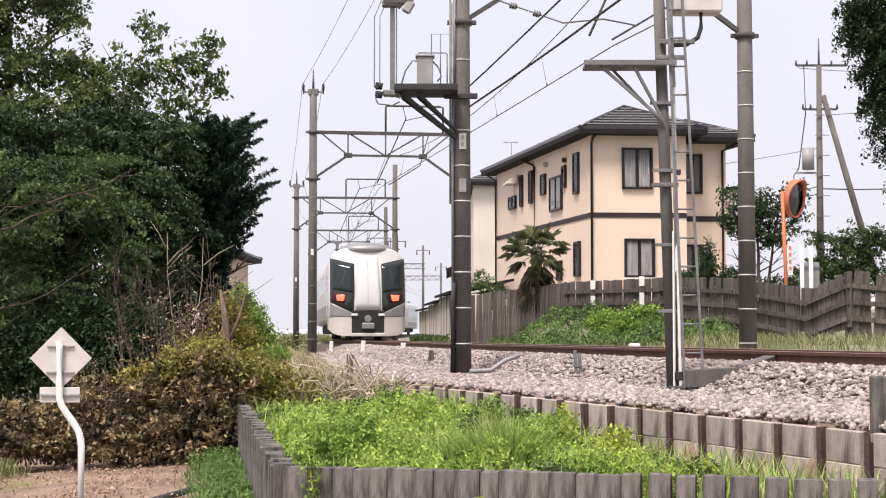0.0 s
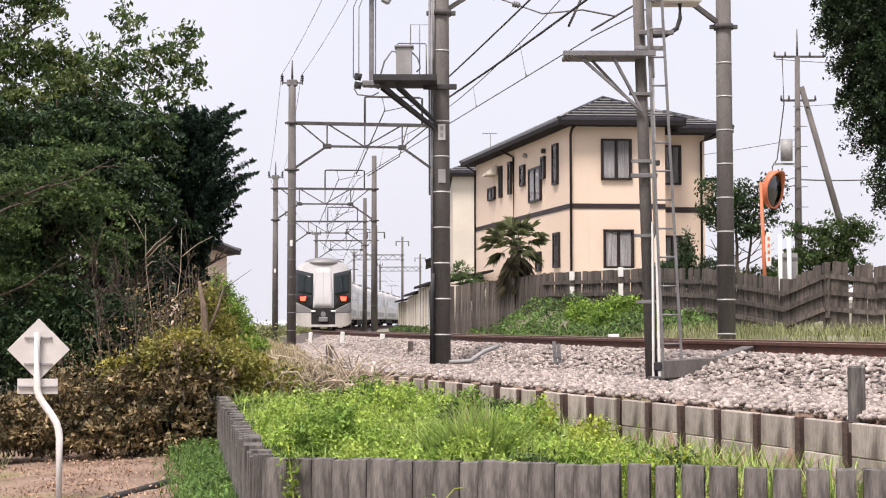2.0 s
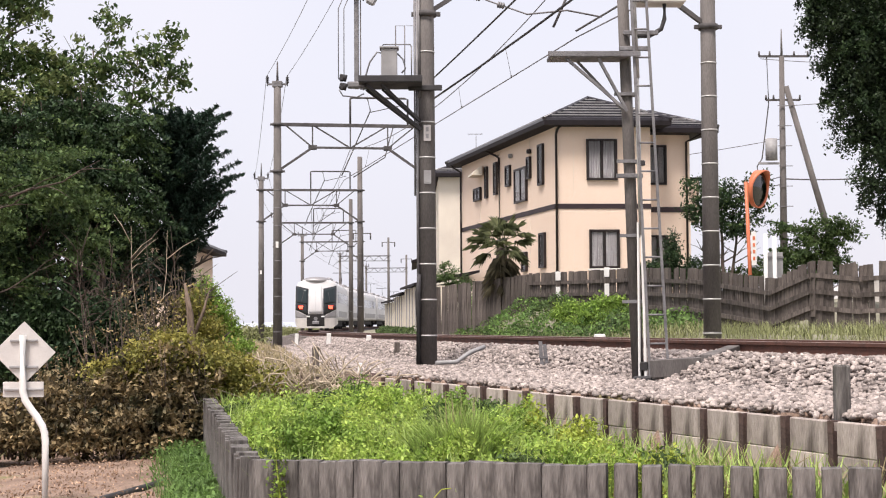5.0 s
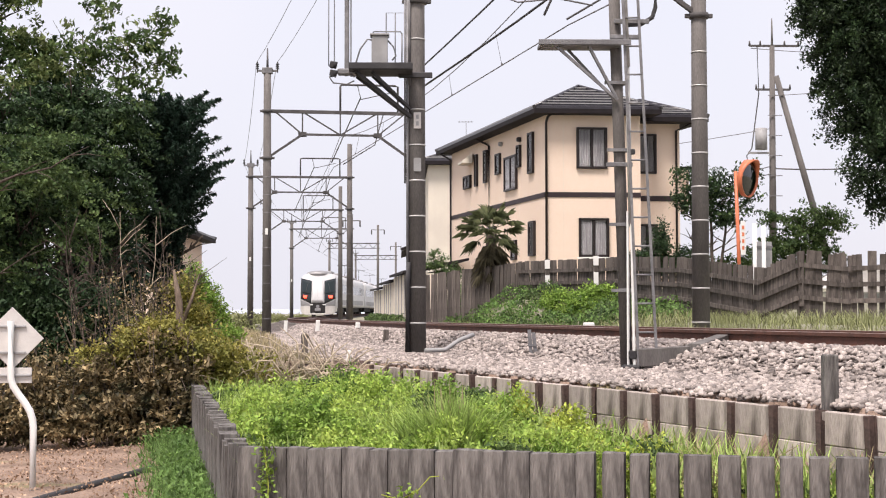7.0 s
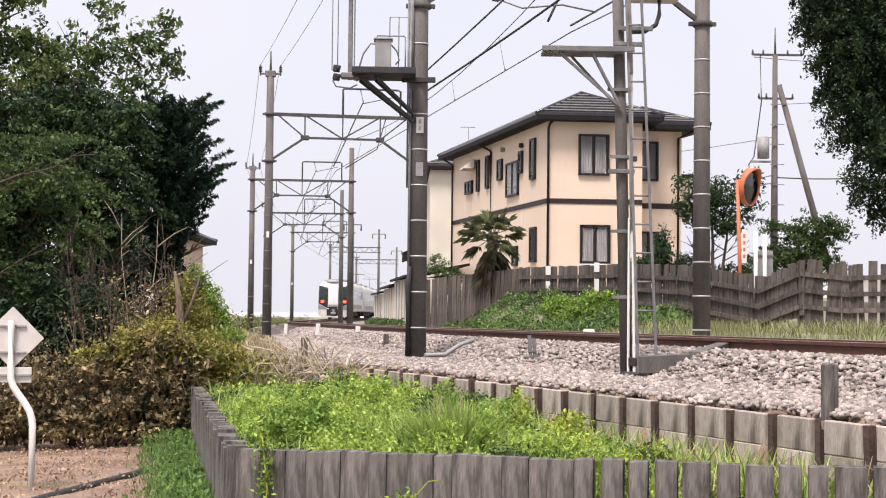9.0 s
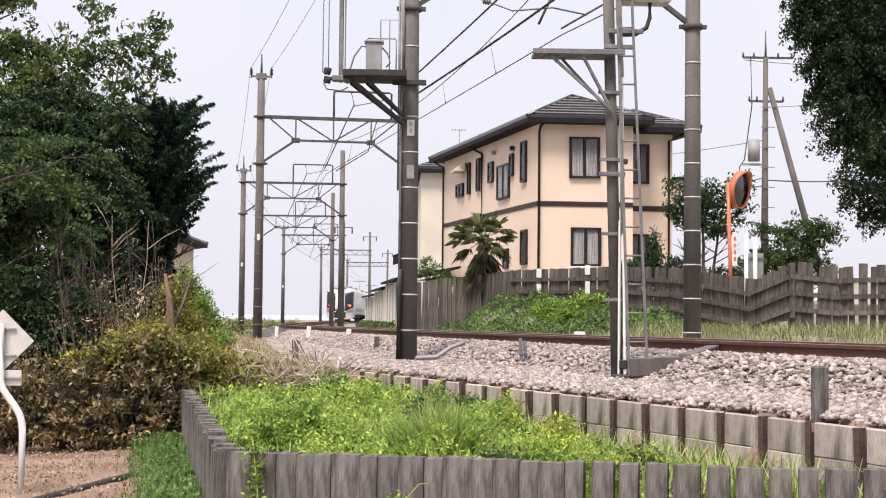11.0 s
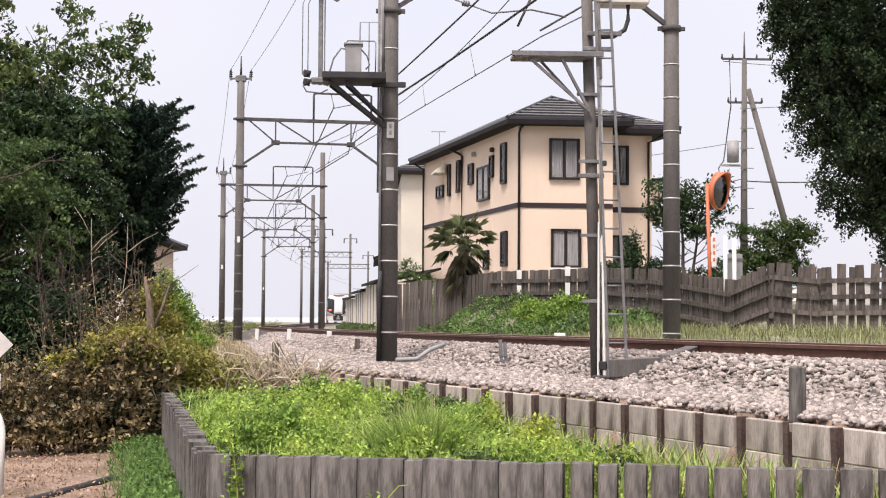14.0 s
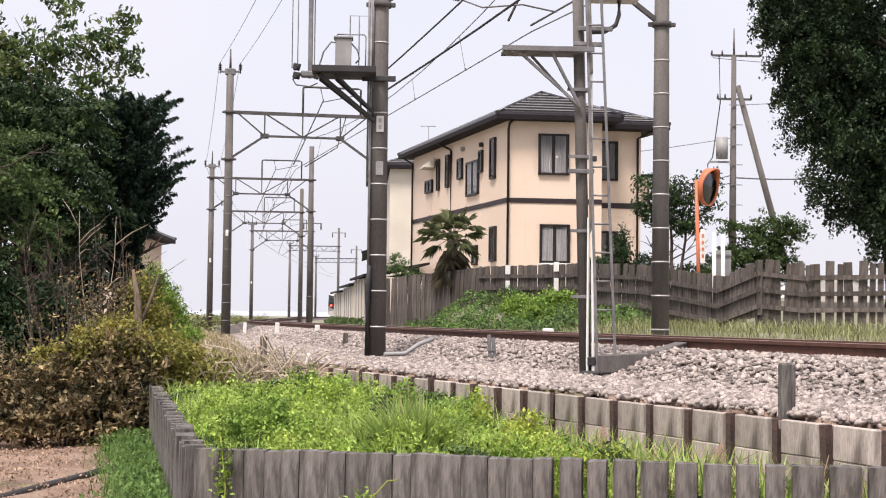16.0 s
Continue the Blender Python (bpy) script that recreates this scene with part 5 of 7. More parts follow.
def utility_pole():
    x, y = 14.85, 60.0
    root = thing("utility_pole", (x, y, 2.3), "grey utility pole with cross arms, transformer and strut", "utility pole")
    bm = bmesh.new()
    tube(bm, (0, 0, 0), (0.05, 0, 9.9), 0.16, 0.10, 14)
    tube(bm, (0.05, 0, 9.9), (0.05, 0, 11.0), 0.05, 0.02, 8)
    part("pole", bm, M_pole, root)
    for z, l, r in ((9.9, -0.85, 1.1), (8.15, -0.6, 0.75)):
        bm = bmesh.new()
        beam(bm, (l, 0, z), (r, 0, z), 0.08, 0.08)
        for k in (l, l * 0.5, r * 0.5, r):
            tube(bm, (k, 0, z), (k, 0, z + 0.2), 0.05, 0.03, 8)
        part("cross_arm", bm, M_girder, root)
    bm = bmesh.new()
    tube(bm, (-0.42, 0, 5.75), (-0.42, 0, 6.6), 0.24, 0.24, 12)
    box(bm, (-0.5, 0, 5.62), (0.9, 0.1, 0.08))
    part("transformer", bm, M_box, root, "grey drum transformer")
    for k in range(9):
        bm = bmesh.new()
        box(bm, (0.1, -0.16, 1.5 + 0.8 * k), (0.55, 0.03, 0.03))
        part("step_bolt", bm, M_steel, root)
    bm = bmesh.new()
    tube(bm, (0.2, 0, 8.7), (2.6, 0.3, 0.3), 0.11, 0.14, 12)
    part("strut", bm, M_pole, root, "slanting concrete strut")
    bm = bmesh.new()
    pipe(bm, [(-0.6, 0, 5.2), (-0.95, 0, 5.1), (-1.0, 0, 5.5), (-0.8, 0, 5.8), (-0.5, 0, 8.0), (-0.55, 0, 9.9)], 0.025, 6)
    part("drop_cable", bm, M_girder, root)
    for pts, r in (([(x + 0.1, y, 7.3), (x + 9, y + 4, 8.3)], 0.03), ([(x - 0.8, y, 12.1), (x + 12, y + 5, 13.0)], 0.014), ([(x, y, 10.2), (x + 12, y - 3, 11.5)], 0.014), ([(x, y, 8.9), (x - 11, y + 10, 8.6)], 0.014), ([(x, y, 7.4), (x - 6.5, y - 6.5, 6.4)], 0.02), ([(x, y, 7.1), (x - 6.5, y - 6.5, 6.2)], 0.02)):
        wire("service_wire", pts, r, M_pale_wire, "thin service wire to a utility pole", 0.25)


utility_pole()


def far_hills():
    """Low hazy hills on the horizon."""
    v, f = [], []
    for i in range(121):
        a = radians(-75 + 1.25 * i)
        h = 7 + 7 * noise.noise((i * 0.13, 0, 5)) + 4 * noise.noise((i * 0.45, 2, 5))
        for r, z in ((2300, -6), (2350, max(h, 2)), (2700, -6)):
            v.append((r * math.sin(a), r * math.cos(a), z))
    for i in range(120):
        for k in (0, 1):
            q = i * 3 + k
            f.append((q, q + 3, q + 4, q + 1))
    tagged(new("backdrop", raw_mesh("backdrop", v, f, M_haze)), "low hazy blue-grey hills on the horizon", "hills", kind="structure")


far_hills()


def plastic_house():
    root = thing("plastic_tunnel", (14.6, 46.0, 1.25), "pale plastic garden tunnel behind the fence", "garden tunnel")
    bm = bmesh.new()
    rows = [[bm.verts.new((1.7 * math.cos(a) + 0.4 * j, 3.0 * j, 1.75 * math.sin(a))) for a in (math.pi * k / 14 for k in range(15))] for j in range(3)]
    for a, b in zip(rows, rows[1:]):
        for k in range(14):
            bm.faces.new((a[k], a[k + 1], b[k + 1], b[k])).smooth = True
    bm.faces.new(rows[0])
    part("plastic_cover", bm, M_sign, root, "milky plastic cover")
    for j in range(3):
        bm = bmesh.new()
        pipe(bm, [(1.72 * math.cos(a) + 0.4 * j, 3.0 * j - 0.02, 1.77 * math.sin(a)) for a in (math.pi * k / 14 for k in range(15))], 0.03, 6)
        part("hoop", bm, M_steel, root)


plastic_house()


# ---- the train ----
def nose_y(x, z):
    """The rounded, raked tail of the end car: how far it stands behind the middle of the car."""
    rake = 0.55 * step(1.4, 3.7, z) + 0.12 * step(1.0, 0.1, z)
    return -(9.95 - rake - 0.34 * abs(x / 1.42) ** 2.6)


def nose_patch(name, corners, mat, parent, label, proud=0.015, n=8):
    """A thin curved plate on the tail, over four (x, z) corners."""
    a, b, c, d = [Vector(p) for p in corners]
    bm = bmesh.new()
    grid = []
    for i in range(n + 1):
        row = []
        for j in range(n + 1):
            p = a.lerp(b, i / n).lerp(d.lerp(c, i / n), j / n)
            row.append((bm.verts.new((p.x, nose_y(p.x, p.y) - proud, p.y)), bm.verts.new((p.x, nose_y(p.x, p.y) + 0.02, p.y))))
        grid.append(row)
    for i in range(n):
        for j in range(n):
            bm.faces.new([grid[q][r][0] for q, r in ((i, j), (i + 1, j), (i + 1, j + 1), (i, j + 1))]).smooth = True
    edge = [grid[i][0] for i in range(n + 1)] + [grid[n][j] for j in range(1, n + 1)] + [grid[i][n] for i in range(n - 1, -1, -1)] + [grid[0][j] for j in range(n - 1, 0, -1)]
    for k in range(len(edge)):
        p, q = edge[k], edge[(k + 1) % len(edge)]
        bm.faces.new((p[0], q[0], q[1], p[1]))
    return part(name, bm, mat, parent, label)


SECTION = [(0.0, 0.66), (1.34, 0.66), (1.41, 0.85), (1.43, 1.4), (1.43, 2.5), (1.39, 3.0), (1.22, 3.28), (0.95, 3.42), (0.5, 3.50), (0.0, 3.52)]


def train_car(end):
    root = thing("train_car", (0, 0, 0), "white and silver express train end car with red tail lamps" if end else "white and silver express train car", "train car", "cars of the train")
    full = SECTION + [(-x, z) for x, z in SECTION[-2:0:-1]]
    bm = bmesh.new()
    rows = []
    for y in (9.72, 9.7, 4, 0, -4, -8.4) if end else (9.72, 9.7, 4, 0, -4, -9.7, -9.72):
        k = 0.98 if abs(y) > 9.71 else 1.0
        rows.append([bm.verts.new((x * k, y, 2.1 + (z - 2.1) * k)) for x, z in full])
    if end:
        for u in (0.35, 0.7, 0.9, 1.0):
            sh = 1 - 0.012 * u ** 4
            rows.append([bm.verts.new((x * sh, -8.4 + (nose_y(x * sh, z) + 8.4) * u, 0.66 + (z - 0.66) * (1 - 0.015 * u * u))) for x, z in full])
    n = len(full)
    for a, b in zip(rows, rows[1:]):
        for k in range(n):
            bm.faces.new((a[k], a[(k + 1) % n], b[(k + 1) % n], b[k])).smooth = True
    bm.faces.new(rows[0])
    if not end:
        bm.faces.new(rows[-1][::-1])
    else:
        # close the tail with a grid that follows its curve
        last = rows[-1]
        right = last[1:len(SECTION) - 1]
        left = [last[-k] for k in range(1, len(SECTION) - 1)]
        strips = []
        for r, l in zip(right, left):
            row = [r]
            for k in range(1, 10):
                x = r.co.x + (l.co.x - r.co.x) * k / 10
                row.append(bm.verts.new((x, nose_y(x, r.co.z), r.co.z)))
            strips.append(row + [l])
        for a, b in zip(strips, strips[1:]):
            for k in range(10):
                bm.faces.new((a[k], b[k], b[k + 1], a[k + 1])).smooth = True
        bm.faces.new([last[0]] + strips[0][::-1])
        bm.faces.new([last[len(SECTION) - 1]] + strips[-1])
    body = part("body", bm, M_train, root, "glossy white body shell")
    for sx in (-1, 1):
        bm = bmesh.new()
        box(bm, (sx * 1.424, 0.3, 1.12), (0.012, 17.6, 0.42), bevel=0.003)
        part("lower_band", bm, M_silver, body, "silver-grey lower band")
        for k in range(8):
            bm = bmesh.new()
            box(bm, (sx * 1.425, -6.3 + 1.85 * k, 2.25), (0.014, 1.25, 0.75), bevel=0.004)
            part("side_window", bm, M_sideglass, body, "tinted side window")
        for y in (-7.6, 8.6):
            bm = bmesh.new()
            box(bm, (sx * 1.428, y, 1.85), (0.014, 0.95, 1.95), bevel=0.006)
            door = part("door", bm, M_train, body, "white sliding door")
            bm = bmesh.new()
            box(bm, (sx * 1.438, y, 2.25), (0.01, 0.5, 0.75), bevel=0.004)
            part("door_window", bm, M_sideglass, door)
    for y in (-4.5, 4.5):
        bm = bmesh.new()
        box(bm, (0, y, 3.58), (1.7, 3.2, 0.2), bevel=0.06)
        part("roof_unit", bm, M_silver, root, "grey roof air-conditioning unit")
    bm = bmesh.new()
    box(bm, (0, 0, 0.48), (2.3, 11.5, 0.5), bevel=0.05)
    part("underfloor_gear", bm, M_under, root)
    for y in (-6.9, 6.9):
        bm = bmesh.new()
        for sx in (-1, 1):
            box(bm, (sx * 0.85, y, 0.5), (0.16, 2.9, 0.22), bevel=0.04)
        box(bm, (0, y, 0.5), (1.6, 0.5, 0.25), bevel=0.04)
        bogie = part("bogie", bm, M_under, root)
        for dy in (-1.05, 1.05):
            bm = bmesh.new()
            for sx in (-1, 1):
                tube(bm, (sx * 0.50, y + dy, 0.43), (sx * 0.63, y + dy, 0.43), 0.43, 0.43, 24)
            tube(bm, (-0.6, y + dy, 0.43), (0.6, y + dy, 0.43), 0.08, 0.08, 10)
            part("wheel_set", bm, M_under, bogie)
    if not end:
        bm = bmesh.new()
        pipe(bm, [(0, 2.0, 3.8), (0, 2.6, 4.3), (0, 2.0, 4.85)], 0.03, 6)
        beam(bm, (-0.75, 2.0, 4.88), (0.75, 2.0, 4.88), 0.06, 0.05)
        part("pantograph", bm, M_dark, root)
        return root
    for s in (-1, 1):
        glass = nose_patch("cab_window", [(s * 0.50, 2.82), (s * 1.385, 3.04), (s * 1.385, 1.40), (s * 0.52, 0.98)], M_blackglass, root, "smoked black cab window")
        nose_patch("inner_glass", [(s * 0.57, 2.74), (s * 1.27, 2.92), (s * 1.27, 1.86), (s * 0.57, 1.74)], M_cabglass, glass, "paler reflecting windscreen", 0.02)
        nose_patch("corner_trim", [(s * 0.52, 0.965), (s * 1.39, 1.385), (s * 1.385, 0.86), (s * 0.52, 0.86)], M_silver, root, "grey corner trim", 0.012)
        lamp = nose_patch("tail_lamp", [(s * 0.84, 1.66), (s * 1.17, 1.66), (s * 1.13, 1.45), (s * 0.90, 1.44)], M_tail, root, "glowing red tail lamp", 0.03, 4)
        # dark red patch paints the lamp's glow on the surface beside it
        nose_patch("lamp_glow_patch", [(s * 0.80, 1.70), (s * 1.30, 1.72), (s * 1.28, 1.42), (s * 0.86, 1.36)], M_glow_patch, lamp, "dark red patch painting the glow around the lamp", 0.022, 4)
        nose_patch("wiper", [(s * 0.80, 2.62), (s * 0.83, 2.62), (s * 1.0, 1.90), (s * 0.97, 1.90)], M_dark, glass, "black windscreen wiper", 0.03, 4)
        bm = bmesh.new()
        prism(bm, [(s * 0.6, nose_y(0.6, 1.0) - 0.06), (s * 0.85, nose_y(0.85, 1.0) - 0.06), (s * 1.1, nose_y(1.1, 1.0) - 0.05), (s * 1.28, nose_y(1.28, 1.0) - 0.03), (s * 1.40, nose_y(1.42, 1.0) + 0.05), (s * 1.43, -8.3), (s * 0.6, -8.3)], [0.15, 0.15, 0.18, 0.25, 0.36, 0.42, 0.15], 0.80)
        part("skirt", bm, M_skirt, root, "off-white lower skirt")
    nose_patch("end_panel", [(-0.37, 3.10), (0.37, 3.10), (0.47, 1.10), (-0.47, 1.10)], M_train, root, "white raised centre panel", 0.05)
    nose_patch("panel_base", [(-0.47, 1.09), (0.47, 1.09), (0.54, 0.97), (-0.54, 0.97)], M_silver, root, "grey band below the centre panel", 0.03)
    nose_patch("panel_seam", [(-0.006, 3.0), (0.006, 3.0), (0.006, 1.3), (-0.006, 1.3)], M_silver, root, "fine panel seam", 0.053)
    bm = bmesh.new()
    box(bm, (0, -9.70, 0.66), (1.19, 0.60, 0.86), bevel=0.02)
    recess = part("coupler_recess", bm, M_under, root, "dark coupler recess")
    bm = bmesh.new()
    box(bm, (0, -9.72, 0.20), (1.24, 0.62, 0.13), bevel=0.02)
    part("skirt_lip", bm, M_skirt, root, "off-white lip below the coupler")
    bm = bmesh.new()
    box(bm, (0, -10.02, 0.52), (0.46, 0.2, 0.24), bevel=0.04)
    tube(bm, (0, -9.9, 0.78), (0, -10.1, 0.78), 0.15, 0.12, 12)
    part("coupler", bm, M_silver, recess, "grey coupler")
    bm = bmesh.new()
    for s in (-1, 1):
        box(bm, (s * 0.5, -10.0, 0.93), (0.24, 0.1, 0.09), bevel=0.02)
    part("step_plate", bm, M_white, recess)
    bm = bmesh.new()
    bmesh.ops.create_uvsphere(bm, u_segments=24, v_segments=12, radius=1, matrix=Matrix.Translation((0, -8.95, 3.38)) @ Matrix.Diagonal((0.98, 0.62, 0.27, 1)))
    for f in bm.faces:
        f.smooth = True
    part("roof_fairing", bm, M_silver, root, "grey roof fairing")
    return root


end_car = train_car(True)
mid_car = train_car(False)
cars = [end_car, mid_car] + [copy_thing(mid_car, pose(0, 0, 0)) for _ in range(4)]

# distance along the track from y = 40, for the train's way
WAY_Y = np.arange(40.0, 400.0, 0.5)
WAY_S = np.concatenate([[0], np.cumsum(np.hypot(np.diff(WAY_Y), np.diff([track_x(float(y)) for y in WAY_Y])))])
TAIL = ((0, 56.2), (1, 66.6), (2, 76.4), (3, 85.8), (4, 94.8), (5, 103.5), (6, 112.2), (7, 121.0), (8, 130.0), (9, 139.2), (10, 148.6), (11, 158.0), (12, 167.6), (13, 177.4), (14, 187.4), (15, 197.6), (16, 208.0))


def motions():
    """The train rolls away along the bend; every car stands on the track with both bogies."""
    for k, car in enumerate(cars):
        rows = []
        for t, tail in TAIL:
            s = float(np.interp(tail, WAY_Y, WAY_S)) + 9.9 + 19.95 * k
            ya, yb = (float(np.interp(s + d, WAY_S, WAY_Y)) for d in (-6.9, 6.9))
            a, b = Vector((track_x(ya), ya, rail_z(ya))), Vector((track_x(yb), yb, rail_z(yb)))
            d = b - a
            rows.append((t, Matrix.Translation((a + b) / 2) @ pose(0, 0, 0, math.degrees(math.atan2(d.z, d.y)), 0, -math.degrees(math.atan2(d.x, d.y)))))
        walk(car, rows)


# ---- plants ----
def tree(name, at, label, blobs, twigs, per, twig_r, size, mat, height, r=0.14, count=9, reach=1.6, seed=1, shell=0.5, droop=0.2, stems=1, slim=0.55, accent=None, sprays=None):
    """A tapered trunk with limbs, and a crown of many leaves in bunches."""
    root = thing(name, at, label, "tree")
    o = np.array(at)
    bm = bmesh.new()
    for k in range(stems):
        dx = 0.35 * (k - (stems - 1) / 2)
        limbs(bm, (dx * 0.4, 0, -0.1), (dx * 2, 0.1 * k, height), r * (1 - 0.12 * k), count, reach, seed + k)
    part("trunk", bm, M_bark, root, "grey-brown trunk with limbs")
    b = np.array(blobs, dtype=float)
    b[:, :3] -= o
    if sprays:
        n, each, long, wide, thick, sag = sprays
        places = np.concatenate([in_sprays(b, n, each, long, wide, thick, shell, sag), in_blobs(b, twigs, per, twig_r, shell)])
        leaves("crown", places, size, mat, root, droop=droop, slim=slim)
        # outer sprays, mostly in a paler leaf colour that paints lit clumps
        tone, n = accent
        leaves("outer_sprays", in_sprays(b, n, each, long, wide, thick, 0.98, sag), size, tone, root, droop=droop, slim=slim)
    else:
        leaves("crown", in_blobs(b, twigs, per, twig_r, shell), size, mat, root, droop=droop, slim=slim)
    # the same for bunched crowns: paler outer leaves paint the highlights
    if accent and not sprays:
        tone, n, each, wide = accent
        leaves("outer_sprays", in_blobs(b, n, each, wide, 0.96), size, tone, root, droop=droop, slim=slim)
    return root


def spread_blobs(seed, n, x, y, z, r):
    rg = random.Random(seed)
    return [(rg.uniform(*x), rg.uniform(*y), rg.uniform(*z), *(rg.uniform(*r) for _ in range(3))) for _ in range(n)]


def left_wood():
    tree("broadleaf_tree", (-7.3, 25.4, 0.3), "tall broadleaf tree with olive-green leaves beside the path",
         [(-7.4, 25, 7.3, 0.8, 0.8, 0.6), (-6.7, 25.2, 7.5, 0.6, 0.8, 0.5), (-6.3, 25, 6.95, 0.38, 0.6, 0.32), (-7.5, 24.8, 6.0, 0.8, 0.9, 0.5), (-6.7, 25, 6.1, 0.6, 0.8, 0.38), (-6.0, 25, 5.85, 0.45, 0.6, 0.32), (-7.2, 24.6, 5.1, 0.9, 0.8, 0.5), (-6.2, 24.6, 5.15, 0.6, 0.7, 0.42), (-5.7, 24.8, 5.55, 0.4, 0.5, 0.3), (-8.3, 25, 7.2, 0.9, 1, 1.2)],
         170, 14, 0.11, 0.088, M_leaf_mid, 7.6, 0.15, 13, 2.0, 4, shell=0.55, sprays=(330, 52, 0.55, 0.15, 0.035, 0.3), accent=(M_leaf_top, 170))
    tree("slender_tree", (-4.9, 25.6, 0.3), "slender tree with sparse fluttering green leaves",
         [(-5.3, 25.2, 5.95, 0.42, 0.5, 0.4), (-4.8, 25, 5.75, 0.5, 0.5, 0.42), (-4.15, 25, 6.05, 0.38, 0.4, 0.42), (-4.25, 25, 5.3, 0.5, 0.5, 0.35), (-5.5, 25.2, 5.3, 0.45, 0.5, 0.4), (-4.85, 25, 6.55, 0.28, 0.3, 0.32), (-3.85, 25, 6.35, 0.2, 0.3, 0.2), (-3.8, 25, 5.75, 0.25, 0.3, 0.4)],
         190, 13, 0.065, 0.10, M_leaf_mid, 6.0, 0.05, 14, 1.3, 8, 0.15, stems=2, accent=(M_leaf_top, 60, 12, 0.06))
    tree("spreading_tree", (-5.6, 23.6, 0.2), "dense dark green tree with layered leafy boughs",
         [(-6.3, 23, 3.6, 0.9, 0.8, 0.75), (-5.3, 22.8, 3.45, 0.85, 0.8, 0.7), (-4.55, 23, 4.0, 0.65, 0.7, 0.6), (-4.35, 23, 3.1, 0.65, 0.7, 0.5), (-5.6, 23.4, 4.6, 0.9, 0.8, 0.45), (-7.0, 23, 4.5, 0.8, 0.8, 0.7), (-7.2, 22.8, 2.6, 0.8, 0.8, 0.6), (-4.9, 23.4, 4.8, 0.6, 0.6, 0.35), (-5.9, 22.5, 2.5, 0.7, 0.6, 0.45), (-4.2, 23.2, 4.6, 0.4, 0.5, 0.3)],
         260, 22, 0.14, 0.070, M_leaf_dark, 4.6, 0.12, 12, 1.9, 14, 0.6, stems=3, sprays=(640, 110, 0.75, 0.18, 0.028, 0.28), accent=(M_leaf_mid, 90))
    tree("layered_tree", (-5.2, 22.4, 0.1), "fresh green layered boughs in front of darker trees",
         [(-5.2, 21.4, 3.55, 0.8, 0.6, 0.30), (-4.4, 21.4, 3.3, 0.5, 0.6, 0.25), (-5.9, 21.2, 3.0, 0.6, 0.6, 0.25), (-4.9, 21.6, 4.05, 0.7, 0.6, 0.22), (-6.2, 21.4, 4.0, 0.6, 0.6, 0.25), (-4.6, 21.4, 2.75, 0.5, 0.5, 0.2), (-5.6, 21.2, 2.2, 0.5, 0.5, 0.18), (-6.4, 21.2, 1.95, 0.5, 0.4, 0.14), (-5.9, 21.2, 2.45, 0.4, 0.4, 0.12)],
         30, 10, 0.1, 0.066, M_leaf_mid, 3.6, 0.05, 9, 1.1, 21, 0.5, stems=2, sprays=(100, 95, 0.7, 0.16, 0.022, 0.25), accent=(M_leaf_mid, 20))
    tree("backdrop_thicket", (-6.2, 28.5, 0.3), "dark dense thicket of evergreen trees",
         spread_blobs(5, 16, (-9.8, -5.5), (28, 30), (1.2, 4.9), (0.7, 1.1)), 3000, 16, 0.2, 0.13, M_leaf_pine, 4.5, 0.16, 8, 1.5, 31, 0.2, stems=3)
    tree("undergrowth_shrub", (-5.2, 21.4, 0.0), "dark evergreen undergrowth below the trees",
         spread_blobs(9, 14, (-7.0, -3.9), (21, 21.8), (0.9, 1.9), (0.35, 0.6)), 1500, 20, 0.11, 0.07, M_leaf_dark, 1.5, 0.05, 8, 0.9, 41, 0.3, stems=3)
    # conifer with upswept sprays
    root = thing("conifer", (-3.66, 24.2, 0.2), "dark conifer with ragged upswept sprays", "tree")
    bm = bmesh.new()
    limbs(bm, (0, 0, -0.1), (0.1, 0, 4.7), 0.09, 14, 0.9, 51, 0.2, 0.15)
    part("trunk", bm, M_bark, root)
    pts = []
    rg = np.random.default_rng(3)
    for i in range(310):
        z = rg.uniform(1.2, 4.7)
        ang = rg.uniform(0, 2 * math.pi)
        ln = rg.uniform(0.42, 1.0) * (0.35 + 0.65 * math.sin(math.pi * min(1, (5.2 - z) / 3.4)) ** 0.7) + (0.12 if math.cos(ang) > 0.5 else 0)
        ln *= 0.55 + 0.45 * step(2.2, 3.3, z)
        n = int(16 + 40 * ln)
        u = np.linspace(0.15, 1, n)
        p = np.stack([np.cos(ang) * ln * u, np.sin(ang) * ln * u, z + ln * (-0.12 * u + 0.62 * u ** 2.2 - 0.16 * u ** 8)], axis=1)
        thin = np.repeat(0.085 * (1.08 - u), 4)[:, None]
        pts.append(np.repeat(p, 4, axis=0) + rg.normal(size=(n * 4, 3)) * thin)
    leaves("crown", np.concatenate(pts), 0.085, M_leaf_pine, root, droop=-0.2, slim=0.32)
    # bare stems and dry brush in front of the wood
    rg = random.Random(17)
    for k in range(30):
        x = rg.uniform(-4.5, -2.8)
        root = thing("bare_sapling", (x, rg.uniform(20.2, 20.9), 0.0), "thin leafless sapling at the edge of the wood", "sapling", "bare saplings")
        bm = bmesh.new()
        h = rg.uniform(1.6, 3.1)
        lean = rg.uniform(-0.5, 0.6) * (0.7 if h > 2.5 else 1)
        p = [Vector((lean * u * u + 0.07 * math.sin(6 * u + k) * u, 0, h * u * (1 - 0.18 * abs(lean) * u))) for u in (0, 0.2, 0.4, 0.6, 0.8, 1)]
        pipe(bm, p, [0.013, 0.011, 0.009, 0.007, 0.005, 0.002], 5)
